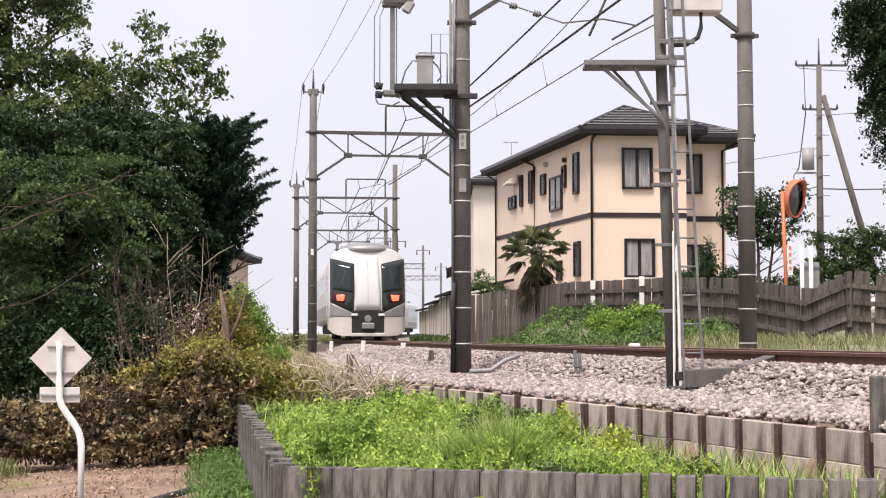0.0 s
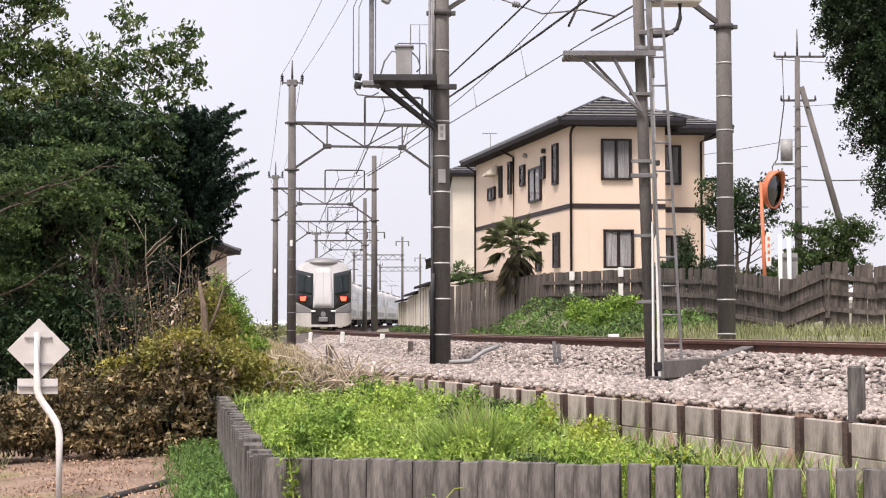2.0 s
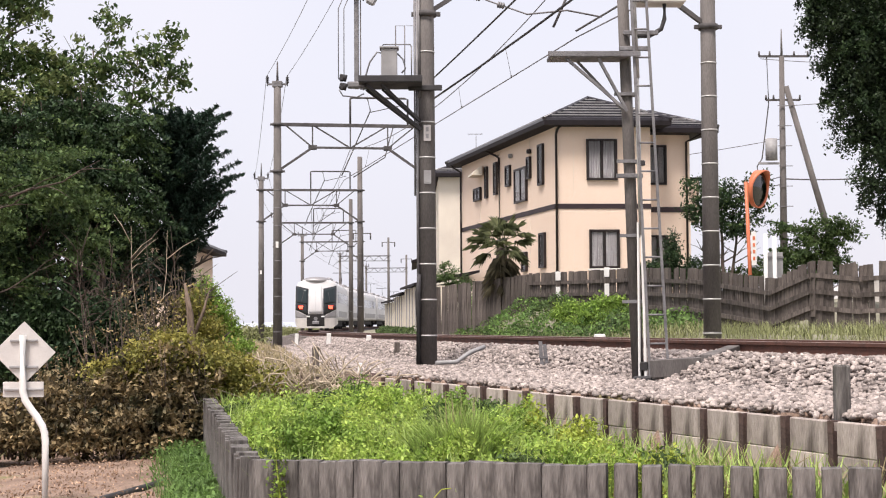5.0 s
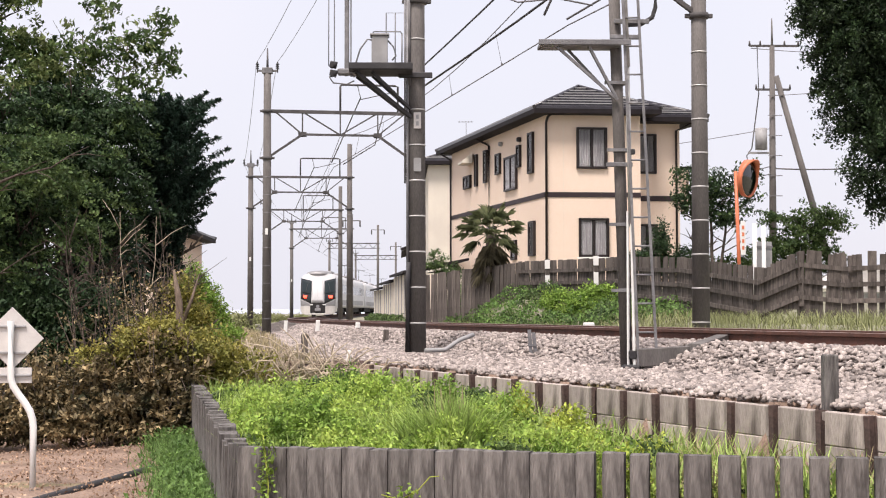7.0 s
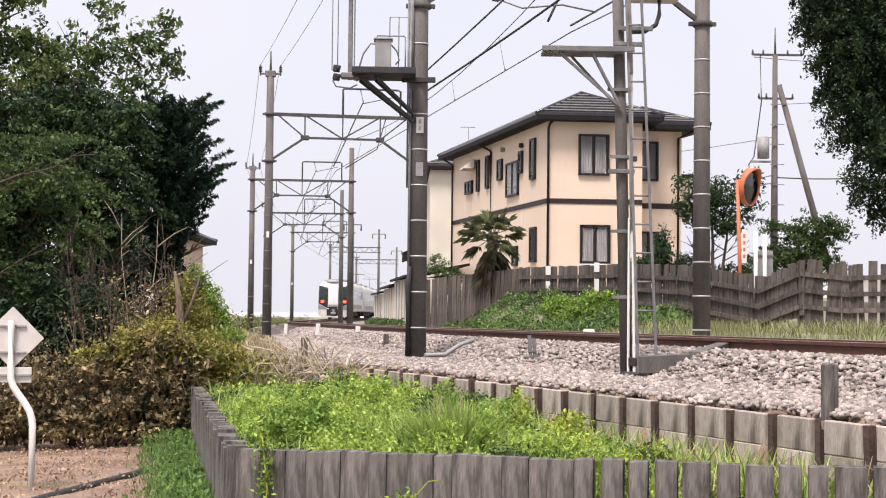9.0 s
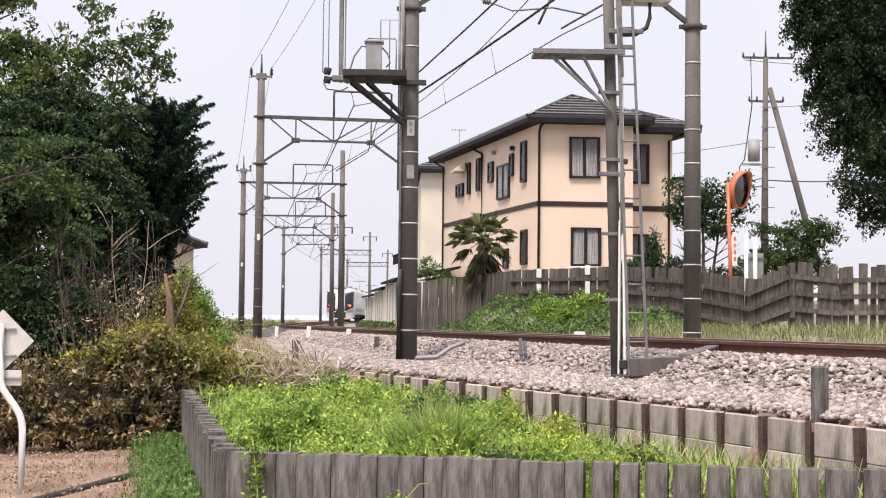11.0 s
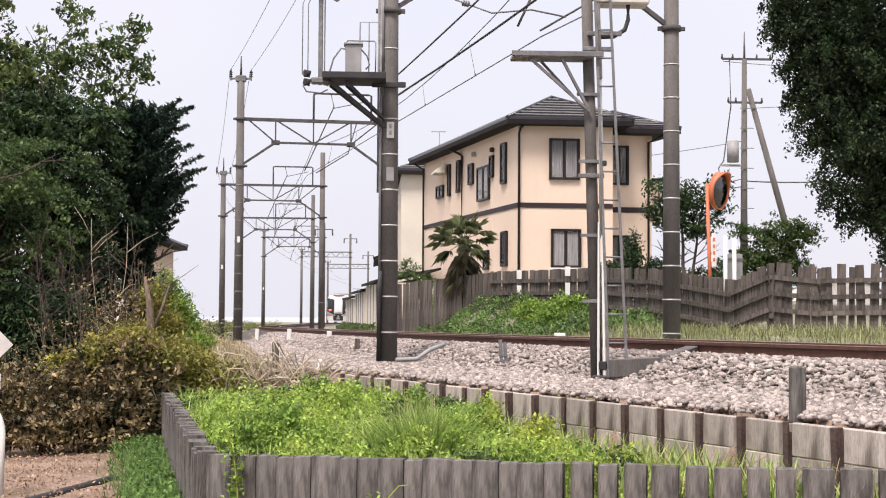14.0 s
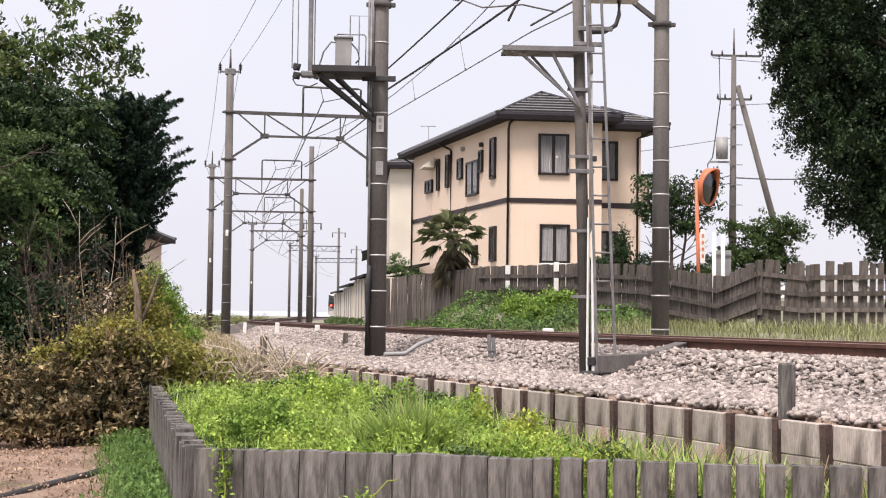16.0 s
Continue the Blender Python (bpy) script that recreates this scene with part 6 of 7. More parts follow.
        for j in range(7):
            u = rg.uniform(0.3, 0.95)
            a = Vector((lean * u * u + 0.07 * math.sin(6 * u + k) * u, 0, h * u * (1 - 0.18 * abs(lean) * u)))
            d = Vector((rg.uniform(-0.5, 0.6), rg.uniform(-0.3, 0.3), rg.uniform(0.1, 0.5))) * rg.uniform(0.5, 1.1)
            bt = bmesh.new()
            pipe(bt, [a, a + d * 0.5 + Vector((0, 0, 0.03)), a + d], [0.007, 0.005, 0.002], 4)
            part("twig", bt, M_twig if k % 10 == 0 else M_bark, root)
        part("stem", bm, M_twig if k % 10 == 0 else M_bark, root)


left_wood()


def bare_limbs():
    """Grey limbs that show among the leaves at the edge of the wood."""
    rg = random.Random(29)
    root = thing("bare_limbs", (-6.4, 21.2, 0.0), "grey bare limbs reaching out among the leaves", "tree")
    for k in range(11):
        bm = bmesh.new()
        x, z = rg.uniform(-1.3, 1.2), rg.uniform(0.9, 3.6)
        ln = rg.uniform(0.8, 1.7)
        rise = rg.uniform(0.25, 0.8)
        p = Vector((x, rg.uniform(-0.9, 0.2), z))
        pts = [p + Vector((ln * u, 0.05 * math.sin(7 * u + k), rise * ln * u ** 1.3 + 0.04 * math.sin(9 * u + 2 * k))) for u in (0, 0.2, 0.4, 0.6, 0.8, 1)]
        pipe(bm, pts, [0.022, 0.019, 0.015, 0.012, 0.008, 0.003], 6)
        for j in range(5):
            a = pts[1 + j % 4]
            d = Vector((rg.uniform(0.1, 0.5), rg.uniform(-0.2, 0.2), rg.uniform(-0.2, 0.4)))
            pipe(bm, [a, a + d * 0.5 + Vector((0, 0, 0.03)), a + d], [0.009, 0.006, 0.002], 5)
        part("limb", bm, M_bark, root)


bare_limbs()


def hedge(name, at, label, blobs, twigs, per, twig_r, size, mat, stem_count=14, spread=1.0):
    root = thing(name, at, label, "shrub")
    b = np.array(blobs, dtype=float)
    b[:, :3] -= np.array(at)
    rg = random.Random(len(name) + twigs)
    bm = bmesh.new()
    for k in range(stem_count):
        q = b[rg.randrange(len(b))]
        foot = Vector((q[0] + rg.uniform(-0.1, 0.1), q[1] + rg.uniform(-0.1, 0.1), 0))
        tip = Vector((q[0] + rg.uniform(-1, 1) * q[3], q[1] + rg.uniform(-1, 1) * q[4] * 0.7, q[2] + q[5] * rg.uniform(0.5, 1.1)))
        pipe(bm, [foot, foot.lerp(tip, 0.5) + Vector((rg.uniform(-0.06, 0.06), 0, 0.03)), tip], [0.012, 0.008, 0.003], 5)
    tagged(part("stem_tangle", bm, M_bark, root), kind="stuff")
    leaves("crown", in_blobs(b, twigs, per, twig_r, 0.35), size, mat, root, spread=spread)
    return root


def left_shrubs():
    rg = random.Random(23)
    brown = []
    for i in range(17):
        x = -6.3 + 0.235 * i
        top = 0.74 + 0.22 * step(-5.6, -4.4, x) + 0.42 * step(-4.2, -2.9, x) + rg.uniform(-0.07, 0.07)
        brown.append((x, 18.9 + rg.uniform(-0.15, 0.25), top * 0.55, 0.26, 0.36, top * 0.48))
        brown.append((x + 0.1, 18.65 + rg.uniform(-0.1, 0.15), top * 0.28, 0.26, 0.3, top * 0.3))
    hedge("withered_hedge", (-4.4, 18.8, 0.0), "hedge of withered brown and olive leaves", brown, 1250, 19, 0.065, 0.074, M_leaf_brown, 90)
    snag = thing("dead_tree", (-2.72, 19.45, 0.0), "pale dead trunk standing among the shrubs", "tree")
    bm = bmesh.new()
    pipe(bm, [(0.05, 0, -0.05), (0.03, 0, 0.6), (-0.02, 0, 1.2), (-0.05, 0, 1.75), (-0.12, 0.02, 2.15)], [0.075, 0.065, 0.06, 0.045, 0.015], 10)
    pipe(bm, [(-0.03, 0, 1.4), (0.12, 0, 1.8), (0.2, 0.03, 2.1)], [0.028, 0.02, 0.006], 7)
    part("trunk_stem", bm, M_snag, snag)
    hedge("brown_thicket", (-3.4, 19.8, 0.0), "thicket of dry brown twigs and leaves", [(-3.9, 19.9, 1.2, 0.5, 0.4, 0.45), (-3.2, 19.9, 1.45, 0.45, 0.4, 0.6), (-2.9, 20.0, 1.9, 0.3, 0.4, 0.45), (-3.5, 20.1, 1.8, 0.4, 0.4, 0.4), (-4.5, 19.9, 1.0, 0.4, 0.4, 0.3)], 130, 12, 0.12, 0.055, M_leaf_brown, 55)
    hedge("yellow_green_shrub", (-2.5, 19.6, 0.1), "yellow-green shrub with small leaves", [(-2.80, 20.0, 1.85, 0.14, 0.3, 0.28), (-2.62, 19.9, 1.55, 0.2, 0.3, 0.22), (-2.95, 19.8, 1.4, 0.3, 0.3, 0.2), (-2.55, 19.7, 1.2, 0.28, 0.4, 0.22), (-2.3, 19.6, 1.0, 0.3, 0.4, 0.2), (-2.0, 19.6, 0.85, 0.3, 0.4, 0.16), (-1.7, 19.7, 0.78, 0.3, 0.4, 0.12), (-3.1, 19.4, 1.05, 0.35, 0.3, 0.22), (-2.7, 19.3, 0.85, 0.35, 0.3, 0.25), (-3.4, 19.3, 0.95, 0.3, 0.3, 0.16), (-1.4, 19.9, 0.72, 0.3, 0.3, 0.10), (-2.4, 20.6, 0.9, 0.5, 0.4, 0.35), (-3.75, 19.2, 1.05, 0.3, 0.3, 0.12), (-2.15, 19.05, 0.95, 0.35, 0.3, 0.3), (-1.85, 19.0, 0.88, 0.35, 0.25, 0.24), (-2.5, 19.2, 0.75, 0.3, 0.3, 0.35), (-2.95, 19.1, 1.3, 0.3, 0.3, 0.3), (-2.6, 19.0, 1.15, 0.3, 0.3, 0.28), (-3.3, 19.0, 1.2, 0.3, 0.3, 0.2)], 1500, 17, 0.08, 0.056, M_leaf_olive, 70)
    hedge("green_bush", (-3.55, 30.0, 0.6), "bright green bush beyond the wood", [(-4.0, 30, 2.0, 0.25, 0.4, 0.42), (-3.8, 30, 1.7, 0.25, 0.4, 0.4), (-3.6, 29.5, 1.4, 0.25, 0.35, 0.3), (-4.3, 30, 1.8, 0.35, 0.4, 0.5), (-3.2, 28.5, 1.2, 0.3, 0.4, 0.18), (-3.85, 29, 2.25, 0.2, 0.3, 0.32), (-3.6, 29, 1.9, 0.22, 0.3, 0.35), (-3.4, 29, 1.55, 0.2, 0.3, 0.28)], 900, 16, 0.06, 0.055, M_fern, 20)
    low = [(-11.5 + 0.42 * i, 57 + rg.uniform(-1, 1), 0.95 + rg.uniform(-0.1, 0.1), 0.4, 0.5, 0.62) for i in range(15)]
    low += [(-24 + 0.75 * i, 127 + rg.uniform(-3, 3), 0.9 + rg.uniform(-0.05, 0.08), 0.8, 0.8, 0.62) for i in range(20)]
    low += [(-14 + 0.75 * i, 158 + rg.uniform(-3, 3), 0.9 + rg.uniform(-0.05, 0.08), 0.8, 0.8, 0.62) for i in range(7)]
    hedge("bank_foot_weeds", (-8.5, 57.0, 0.35), "dull grey-green weeds at the foot of the far bank", low, 2400, 14, 0.16, 0.13, M_verge, 60)
    edge = thing("path_edge_weeds", (0, 0, -0.05), "green grass and weeds along the outside of the sleeper wall", "weeds", kind="stuff")
    g2 = np.random.default_rng(77)
    u = g2.random(4200)
    foot = np.stack([-1.12 - u * 1.35 - np.abs(g2.normal(size=4200)) * 0.20 - 0.04, 10.3 + u * 8.2, np.zeros(4200)], axis=1)
    tagged(blades("edge_blades", foot, 0.28, M_edge, edge, 0.9, 0.007), "bright green grass", kind="stuff")
    pts = foot[:2600] + np.stack([g2.normal(size=2600) * 0.06, g2.normal(size=2600) * 0.1, g2.random(2600) * 0.32], axis=1)
    tagged(leaves("edge_leaves", pts, 0.05, M_edge, edge), "bright green leaves", kind="stuff")
    # dead canes heaped over rotten timbers
    root = thing("dead_canes", (-0.98, 19.2, 0.68), "heap of pale dead canes and creepers", "dead canes")
    for k in range(150):
        bm = bmesh.new()
        x0 = rg.uniform(-0.85, 0.6)
        ln, a = rg.uniform(0.3, 0.85), rg.uniform(0.15, math.pi - 0.15)
        p = Vector((x0, rg.uniform(-0.4, 0.5), rg.uniform(-0.1, 0.12)))
        q = p + Vector((math.cos(a), rg.uniform(-0.3, 0.3), abs(math.sin(a)) * 0.85)) * ln
        c = p.lerp(q, 0.5) + Vector((rg.uniform(-0.1, 0.1), 0, rg.uniform(0.03, 0.15)))
        pipe(bm, [p, p.lerp(c, 0.6), c, q.lerp(c, 0.4), q - Vector((0, 0, rg.uniform(0, 0.12)))], [0.012, 0.011, 0.010, 0.008, 0.005], 5)
        part("cane", bm, M_twig, root)
    for k in range(9):
        log = thing("rotten_timber", (-1.3 + 0.16 * k, 20.6 + 0.1 * (k % 3), 0.72 + 0.09 * (k % 3)), "dark rotten timber lying at the foot of the bank", "timber", "rotten timbers")
        bm = bmesh.new()
        beam(bm, (-0.55, 0, 0), (0.55, rg.uniform(-0.15, 0.15), rg.uniform(-0.05, 0.07)), 0.13, 0.11, 0.02)
        part("timber_body", bm, M_post, log)


left_shrubs()


def inside_garden(x, y, margin=0.08):
    return side_of(FRONT_A, FRONT_B, x, y) < -margin and side_of(FRONT_A, WING, x, y) > margin and side_of(WALL_A, WALL_B, x, y) > margin


def garden_weeds():
    rg = np.random.default_rng(12)
    root = thing("weed_bed", (0, 0, 0), "rank bright green weeds between the low walls", "weeds", kind="stuff")
    bright, dull, dry, vines = [], [], [], []
    while len(bright) < 60000:
        x, y = rg.uniform(-2.6, 3.7), rg.uniform(9.1, 20.0)
        if not inside_garden(x, y):
            continue
        lump = 0.5 + 0.5 * noise.noise((x * 1.6, y * 1.1, 4)) + 0.3 * noise.noise((x * 4.5, y * 3, 9))
        if lump < 0.12 + 0.25 * rg.random():
            continue
        gate = 1 - 0.72 * step(0.9, 2.2, x - 0.10 * (y - 10))
        if rg.random() > 0.25 + 0.75 * gate:
            continue
        h = (0.10 + 0.42 * lump) * (0.35 + 0.65 * gate) * (0.72 + 0.65 * step(10.5, 16, y) * (1 - step(17.5, 19.5, y))) * (1 - 0.62 * step(-0.5, -1.5, x) * step(13.5, 15.5, y))
        if y > 12.5:
            h *= 0.4 + 0.6 * step(0.15, 1.3, side_of(WALL_A, WALL_B, x, y))
        z = land(x, y) + h * rg.random() ** 0.45
        bright.append((x, y, z))
    bright = np.array(bright)
    pick = np.array([noise.noise((p[0] * 0.9, p[1] * 0.5, 2)) for p in bright]) + 0.25 * rg.normal(size=len(bright))
    ob = leaves("weed_leaves", bright[pick > -0.22], 0.038, M_weed, root)
    tagged(ob, "bright yellow-green leaves", kind="stuff")
    ob = leaves("dark_weed_leaves", bright[pick <= -0.22], 0.042, M_leaf_mid, root)
    tagged(ob, "darker green leaves", kind="stuff")
    # leafy clumps that stand out of the carpet
    clumps = {M_weed: [], M_yellow: [], M_leaf_mid: [], M_fern: []}
    tries = 0
    while tries < 190:
        x, y = rg.uniform(-2.2, 3.4), rg.uniform(9.4, 18.6)
        if not inside_garden(x, y, 0.2):
            continue
        tries += 1
        low = (1 - 0.55 * step(0.8, 2.2, x - 0.10 * (y - 10))) * (1 - 0.5 * step(-0.5, -1.5, x) * step(13.5, 15.5, y))
        h = rg.uniform(0.20, 0.50) * low * (0.45 + 0.55 * step(0.2, 1.3, side_of(WALL_A, WALL_B, x, y)))
        kind = M_yellow if x > 0.9 and rg.random() < 0.6 else (M_leaf_mid if rg.random() < 0.10 else M_fern if rg.random() < 0.32 else M_weed)
        clumps[kind].append((x, y, land(x, y) + h * 0.75, rg.uniform(0.10, 0.24), rg.uniform(0.12, 0.28), h * 0.55))
    for mat, size, say in ((M_weed, 0.036, "fresh green"), (M_yellow, 0.040, "yellow-green"), (M_leaf_mid, 0.05, "dark green"), (M_fern, 0.042, "mid-green")):
        ob = leaves("clump_leaves", in_blobs(clumps[mat], 30 * len(clumps[mat]), 22, 0.045, 0.3), size, mat, root)
        tagged(ob, say + " leafy clumps", kind="stuff")
    roots = []
    while len(roots) < 6500:
        x, y = rg.uniform(-2.4, 3.6), rg.uniform(9.1, 19.6)
        if inside_garden(x, y, 0.1):
            roots.append((x, y, land(x, y)))
    tagged(blades("grass_blades", np.array(roots), 0.36, M_grass, root, 0.6, 0.008), "thin green grass", kind="stuff")
    roots = []
    while len(roots) < 700:
        x, y = rg.uniform(1.2, 3.6), rg.uniform(9.1, 13)
        if inside_garden(x, y, 0.1):
            roots.append((x, y, land(x, y)))
    tagged(blades("straw_blades", np.array(roots), 0.30, M_dry, root, 0.8, 0.006), "dry straw", kind="stuff")
    for x, y, n, h in ((0.42, 11.3, 950, 0.60), (0.18, 11.5, 380, 0.5), (0.62, 11.1, 200, 0.4), (-0.25, 12.6, 160, 0.4)):
        tuft = thing("grass_tuft", (x, y, land(x, y)), "tall tuft of fine green grass", "grass", "grass tufts")
        tagged(blades("tuft", rg.normal(size=(n, 3)) * (0.10, 0.09, 0.0), h, M_grass, tuft, 0.62, 0.007), kind="stuff")
    wall_vine = thing("wall_creeper", (-0.90, 9.90, 0.0), "green creeper hanging over the sleeper wall", "creeper")
    spots = np.stack([rg.normal(0.06, 0.035, 260), rg.uniform(-0.12, -0.02, 260), rg.uniform(0.15, 0.80, 260)], axis=1)
    more = np.stack([rg.normal(0.96, 0.06, 46), rg.uniform(-0.38, -0.33, 46), rg.normal(0.46, 0.035, 46)], axis=1)
    tagged(leaves("vine_leaves", np.concatenate([spots, more]), 0.04, M_fern, wall_vine), "small green vine leaves", kind="stuff")
    bm = bmesh.new()
    pipe(bm, [(0.80, -0.34, 0.47), (0.92, -0.35, 0.44), (1.03, -0.36, 0.50), (1.10, -0.36, 0.58), (1.16, -0.36, 0.585)], 0.004, 5)
    part("vine_stem", bm, M_yellow, wall_vine)
    bm = bmesh.new()
    pipe(bm, [(0.06, -0.10, 0.15), (0.08, -0.11, 0.5), (0.04, -0.06, 0.82)], 0.005, 5)
    part("vine_stem", bm, M_yellow, wall_vine)
    plume = thing("dry_plume", (0.36, 11.45, 0.4), "faded dry grass plumes", "grass")
    tagged(blades("plume", rg.normal(size=(60, 3)) * (0.07, 0.05, 0.0), 0.62, M_dry, plume, 0.15, 0.008), kind="stuff")
    r2 = random.Random(4)
    root = thing("dry_creepers", (2.0, 10.6, 0.4), "pale dry creeper stalks against the wall", "creeper")
    bm = bmesh.new()
    for k in range(46):
        x0, y0 = r2.uniform(-0.9, 1.2), r2.uniform(-1.1, 0.6)
        if not inside_garden(2.0 + x0, 10.6 + y0, 0.05):
            continue
        p = Vector((x0, y0, -0.05))
        q = p + Vector((r2.uniform(-0.35, 0.35), r2.uniform(-0.1, 0.1), r2.uniform(0.1, 0.42)))
        c = p.lerp(q, 0.5) + Vector((r2.uniform(-0.06, 0.06), 0, r2.uniform(0, 0.12)))
        pipe(bm, [p, c, q], [0.006, 0.005, 0.002], 5)
    tagged(part("stalk_tangle", bm, M_dry, root), kind="stuff")


garden_weeds()


def verge():
    """Grass and weeds on the far side of the track and along the bank."""
    rg = np.random.default_rng(8)
    root = thing("verge_growth", (0, 0, 0), "rough green and straw-coloured grass along the railway", "grass", kind="stuff")
    roots = []
    while len(roots) < 11000:
        y = rg.uniform(15, 48)
        e = rg.uniform(1.9, 6.0)
        x, yy = beside(y, e)
        if rg.random() < 0.75 + 0.6 * noise.noise((x, yy * 0.7, 6)):
            roots.append((x, yy, land(x, yy)))
    tagged(blades("verge_blades", np.array(roots), 0.25, M_verge, root, 0.9, 0.007), "green and straw verge grass", kind="stuff")
    roots = []
    while len(roots) < 8000:
        y = rg.uniform(22, 60)
        e = rg.uniform(-6.0, min(-2.9, -4.3 + 0.08 * (y - 24)))
        x, yy = beside(y, e)
        roots.append((x, yy, land(x, yy)))
    tagged(blades("dry_bank_blades", np.array(roots), 0.22, M_dry, root, 0.6, 0.008), "dry straw-coloured grass", kind="stuff")
    pts = []
    while len(pts) < 16000:
        y = rg.uniform(31, 50)
        e = rg.uniform(2.1, 5.2)
        x, yy = beside(y, e)
        lump = 0.5 + 0.6 * noise.noise((x * 1.4, yy * 0.8, 7))
        if rg.random() < lump:
            pts.append((x, yy, land(x, yy) + 0.62 * lump * rg.random() ** 0.6))
    pts = np.array(pts)
    fresh = np.array([noise.noise((p[0] * 0.9, p[1] * 0.5, 3)) for p in pts]) + 0.25 * rg.normal(size=len(pts)) > -0.1
    tagged(leaves("bank_weed_leaves", pts[~fresh], 0.09, M_leaf_mid, root), "green bank weeds", kind="stuff")
    tagged(leaves("fresh_weed_leaves", pts[fresh], 0.09, M_edge, root), "fresh green bank weeds", kind="stuff")
    pts = []
    while len(pts) < 2600:
        x, yy = rg.uniform(-1.4, 0.6), rg.uniform(56, 80)
        if x > track_x(yy) + 2.2 and x < -1.2 + (80 - yy) * 0.075 - 0.3:
            pts.append((x, yy, land(x, yy) + 0.3 * rg.random()))
    tagged(leaves("shed_weed_leaves", np.array(pts), 0.11, M_leaf_mid, root), "green weeds by the sheds", kind="stuff")
    hedge("fern_clump", (4.4, 36.2, 1.4), "lush yellow-green clump of ferny weeds", [(4.0, 36.3, 1.85, 0.55, 0.5, 0.28), (4.7, 36.0, 1.95, 0.5, 0.45, 0.30), (4.3, 35.6, 1.7, 0.6, 0.4, 0.22), (5.05, 36.0, 1.75, 0.3, 0.4, 0.2)], 620, 20, 0.08, 0.08, M_fern, 20)


verge()


def path_litter():
    rg = np.random.default_rng(31)
    pts = np.stack([rg.uniform(-7.0, -1.5, 14000), 8.5 + 10.2 * rg.random(14000), np.zeros(14000)], axis=1)
    keep = np.array([noise.noise((p[0] * 1.3, p[1] * 1.3, 5)) + 0.25 * rg.normal() > -0.15 and p[0] < -1.25 - (p[1] - 10) * 0.16 for p in pts])
    pts = pts[keep]
    pts[:, 2] = [land(float(p[0]), float(p[1])) + 0.02 + 0.03 * rg.random() for p in pts]
    ob = leaves("leaf_litter", pts, 0.034, M_litter, droop=0.0, spread=0.6)
    tagged(ob, "dry brown leaves and straw strewn on the path", "leaf litter", kind="stuff")
    roots = np.stack([rg.normal(-5.2, 0.14, 260), rg.normal(17.9, 0.12, 260), np.full(260, -0.08)], axis=1)
    tuft = thing("path_grass_tuft", (0, 0, 0), "small dark green tuft at the hedge foot", "grass")
    blades("tuft", roots, 0.22, M_verge, tuft, 0.6, 0.007)


path_litter()


def palm():
    x, y = 2.62, 43.0
    root = thing("fan_palm", (x, y, land(x, y) - 0.05), "small fan palm with ragged dark fronds", "palm")
    top = 4.0 - land(x, y)
    bm = bmesh.new()
    pts = [Vector((0.03 * math.sin(k), 0, top * k / 8)) for k in range(9)]
    pipe(bm, pts, [0.10, 0.09, 0.11, 0.10, 0.13, 0.12, 0.15, 0.14, 0.10], 10)
    part("trunk", bm, M_bark, root, "shaggy brown trunk")
    rg = random.Random(6)
    for k in range(38):
        dead = k > 23
        a = k * 2.4
        el = rg.uniform(-1.25, -0.6) if dead else rg.uniform(-0.6, 1.2)
        st = rg.uniform(0.2, 0.4) if dead else rg.uniform(0.35, 0.62)
        base = Vector((0, 0, top - (0.2 + 0.75 * rg.random() if dead else 0.2 * rg.random())))
        d = Vector((math.cos(a) * math.cos(el), math.sin(a) * math.cos(el), math.sin(el)))
        hub = base + d * st
        bm = bmesh.new()
        pipe(bm, [base, base.lerp(hub, 0.5), hub], [0.014, 0.011, 0.009], 5)
        side = d.cross(Vector((0, 0, 1))).normalized()
        nor = side.cross(d)
        for j in range(15):
            b = -1.25 + 2.5 * j / 14
            seg = (d * math.cos(b) + side * math.sin(b)).normalized()
            ln = rg.uniform(0.42, 0.60) * (0.75 + 0.25 * math.cos(b))
            m1 = hub + seg * ln * 0.6 + nor * 0.02
            tip = hub + seg * ln - Vector((0, 0, rg.uniform(0.05, 0.22)))
            w = seg.cross(nor).normalized() * 0.022
            v = [bm.verts.new(p) for p in (hub, m1 + w, tip, m1 - w)]
            bm.faces.new((v[0], v[1], v[2])), bm.faces.new((v[0], v[2], v[3]))
        part("frond", bm, M_dead if dead else M_palm, root, "withered hanging frond" if dead else "green fan frond")


palm()


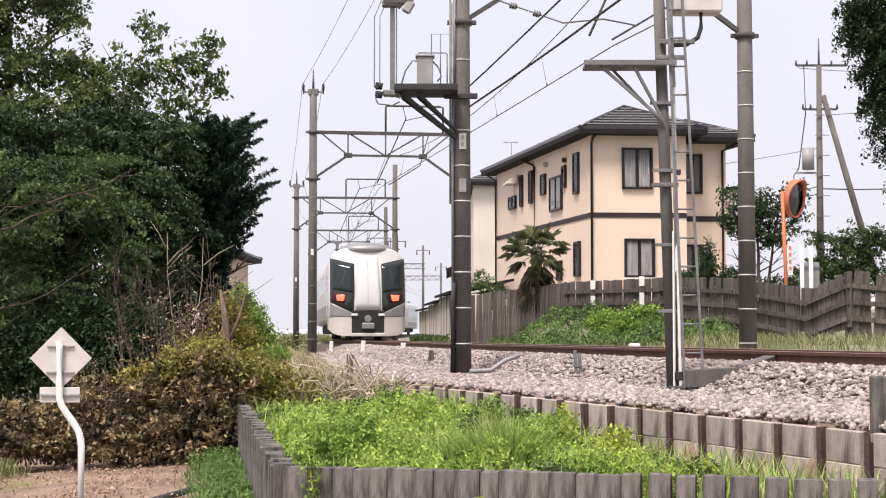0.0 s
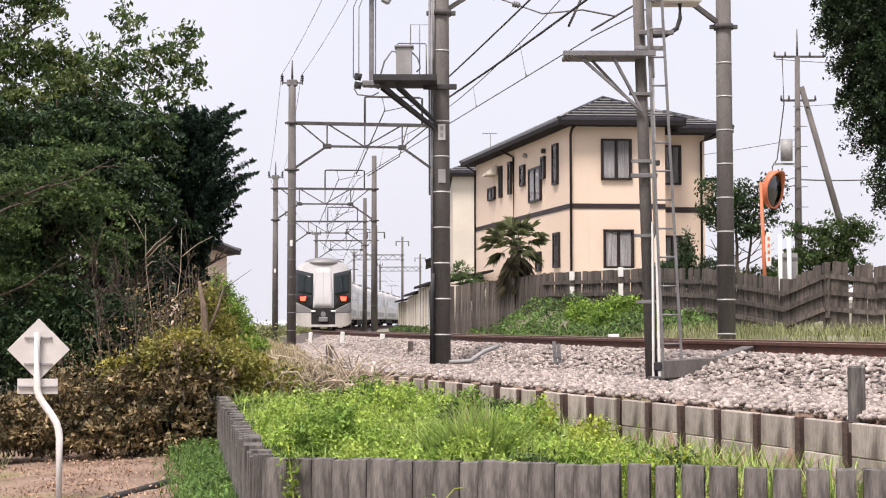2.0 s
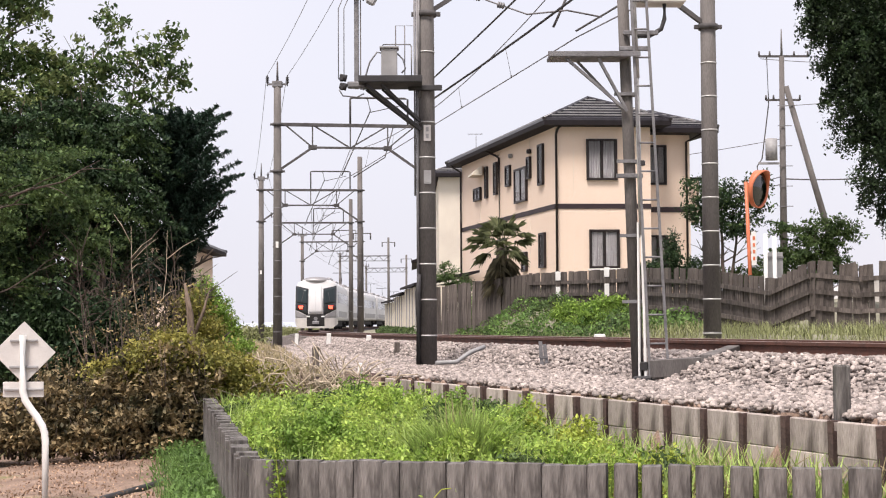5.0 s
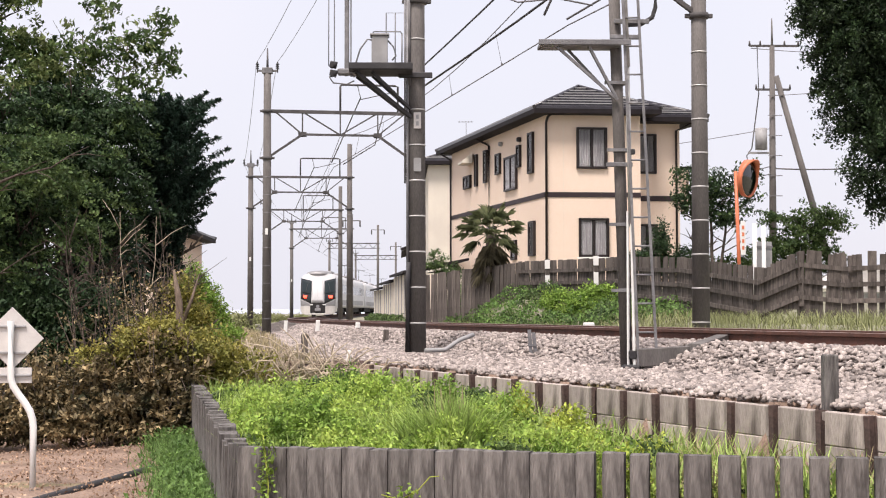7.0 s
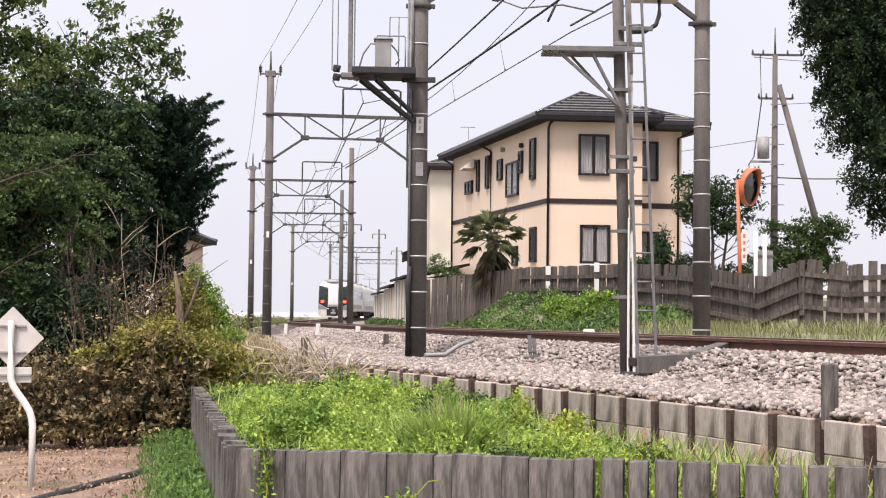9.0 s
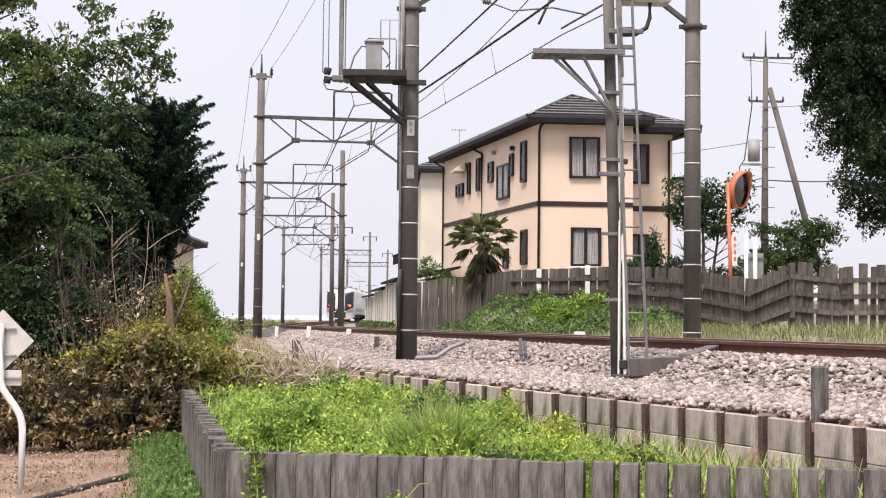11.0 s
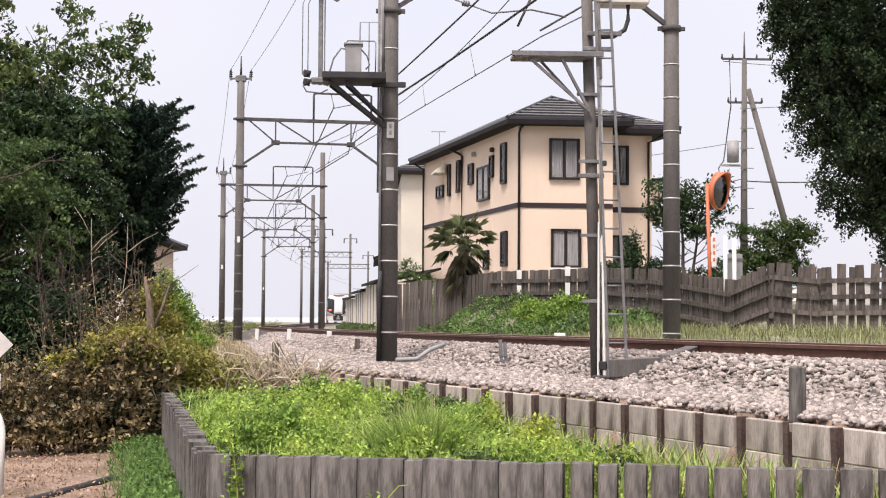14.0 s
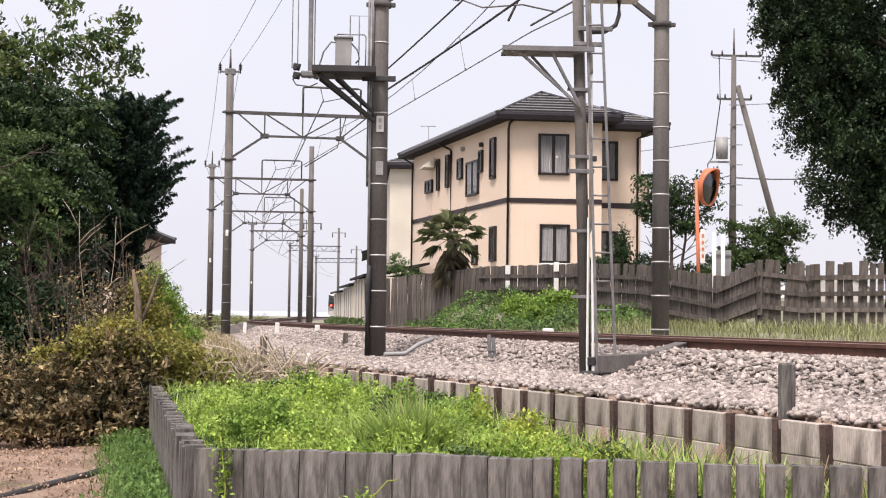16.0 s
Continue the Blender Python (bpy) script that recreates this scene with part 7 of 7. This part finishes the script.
def right_plants():
    crown = [(11.2, 38, 9.6, 1.2, 1.2, 0.8), (10.55, 37.8, 9.2, 0.6, 0.7, 0.5), (11.7, 38, 8.2, 1.1, 1.3, 0.9), (11.35, 38, 7.1, 0.8, 1.0, 0.65), (12.2, 37.8, 6.2, 1.1, 1.2, 0.75), (11.9, 37.8, 5.2, 0.75, 0.8, 0.5), (12.9, 38, 4.6, 1.0, 1.1, 0.7), (13.6, 38.4, 7.5, 1.7, 1.6, 1.8), (13.0, 38.4, 10.8, 2.2, 1.6, 1.3), (14.0, 38, 5.4, 1.4, 1.2, 1.3), (13.85, 38, 3.6, 0.8, 0.9, 0.65)]
    tree("evergreen_tree", (13.6, 38.2, 1.5), "large dense evergreen tree behind the fence", crown,
         360, 40, 0.16, 0.10, M_leaf_ever, 9.5, 0.22, 14, 2.2, 61, 0.6, sprays=(640, 120, 0.66, 0.22, 0.10, 0.45), accent=(M_leaf_dark, 90))
    # added dark core: paints deep shade into the gaps of the evergreen crown
    tree("evergreen_core", (14.2, 40.2, 1.5), "dark leaf core painting shade in the gaps of the evergreen tree",
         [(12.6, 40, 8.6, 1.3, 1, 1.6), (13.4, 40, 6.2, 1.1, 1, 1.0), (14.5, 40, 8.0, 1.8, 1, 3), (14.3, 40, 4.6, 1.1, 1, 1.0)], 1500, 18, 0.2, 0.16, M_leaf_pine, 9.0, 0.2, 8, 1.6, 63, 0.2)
    tree("garden_tree", (9.1, 44.0, 2.3), "thin-stemmed garden tree with sparse dark leaves",
         [(8.6, 44, 5.5, 0.55, 0.5, 0.5), (9.3, 44, 5.2, 0.6, 0.5, 0.5), (9.0, 44, 4.6, 0.7, 0.5, 0.35), (10.0, 44, 5.0, 0.5, 0.4, 0.5), (9.6, 44, 4.3, 0.5, 0.4, 0.3), (10.2, 44, 5.7, 0.35, 0.4, 0.35), (8.3, 44, 4.9, 0.35, 0.4, 0.4)], 300, 17, 0.10, 0.105, M_leaf_dark, 3.3, 0.07, 10, 0.9, 71, 0.2, stems=3, accent=(M_leaf_mid, 60, 14, 0.09))
    hedge("low_garden_shrub", (9.6, 44.4, 2.2), "low mid-green shrubs along the garden fence", [(8.9, 44.4, 2.9, 0.6, 0.4, 0.35), (9.7, 44.4, 2.95, 0.6, 0.4, 0.4), (10.4, 44.4, 3.1, 0.5, 0.4, 0.5)], 260, 16, 0.08, 0.085, M_leaf_mid, 14)
    hedge("garden_shrub", (7.9, 46.0, 2.35), "dark green shrub in front of the house", [(7.3, 46, 3.2, 0.4, 0.4, 0.3), (7.95, 46, 3.6, 0.35, 0.4, 0.55), (8.0, 46, 4.2, 0.12, 0.15, 0.3), (8.6, 46, 3.3, 0.35, 0.4, 0.35), (8.1, 46, 3.0, 0.8, 0.4, 0.35)], 420, 18, 0.09, 0.08, M_leaf_dark, 14)
    tree("garden_bush", (11.7, 43.5, 2.0), "mid-green garden conifer with spreading boughs beyond the fence",
         [(11.3, 43.5, 3.7, 0.7, 0.5, 0.5), (11.9, 43.5, 4.2, 0.6, 0.5, 0.45), (12.4, 43.5, 4.3, 0.5, 0.5, 0.3), (11.7, 43.5, 3.1, 0.9, 0.5, 0.6), (10.9, 43.5, 3.2, 0.5, 0.5, 0.6), (11.0, 43.5, 4.3, 0.5, 0.3, 0.18), (12.2, 43.5, 3.6, 0.4, 0.4, 0.5)],
         120, 16, 0.10, 0.09, M_leaf_mid, 2.2, 0.08, 10, 0.8, 81, 0.5, sprays=(150, 60, 0.6, 0.16, 0.035, 0.1), accent=(M_leaf_mid, 30))
    hedge("fence_weed", (1.3, 47.0, 2.3), "green bush beside the board fence", [(1.2, 47, 3.1, 0.35, 0.4, 0.4), (1.6, 47, 2.8, 0.4, 0.4, 0.4)], 110, 14, 0.08, 0.08, M_leaf_mid, 8)


right_plants()


# ---- what moves ----
motions()
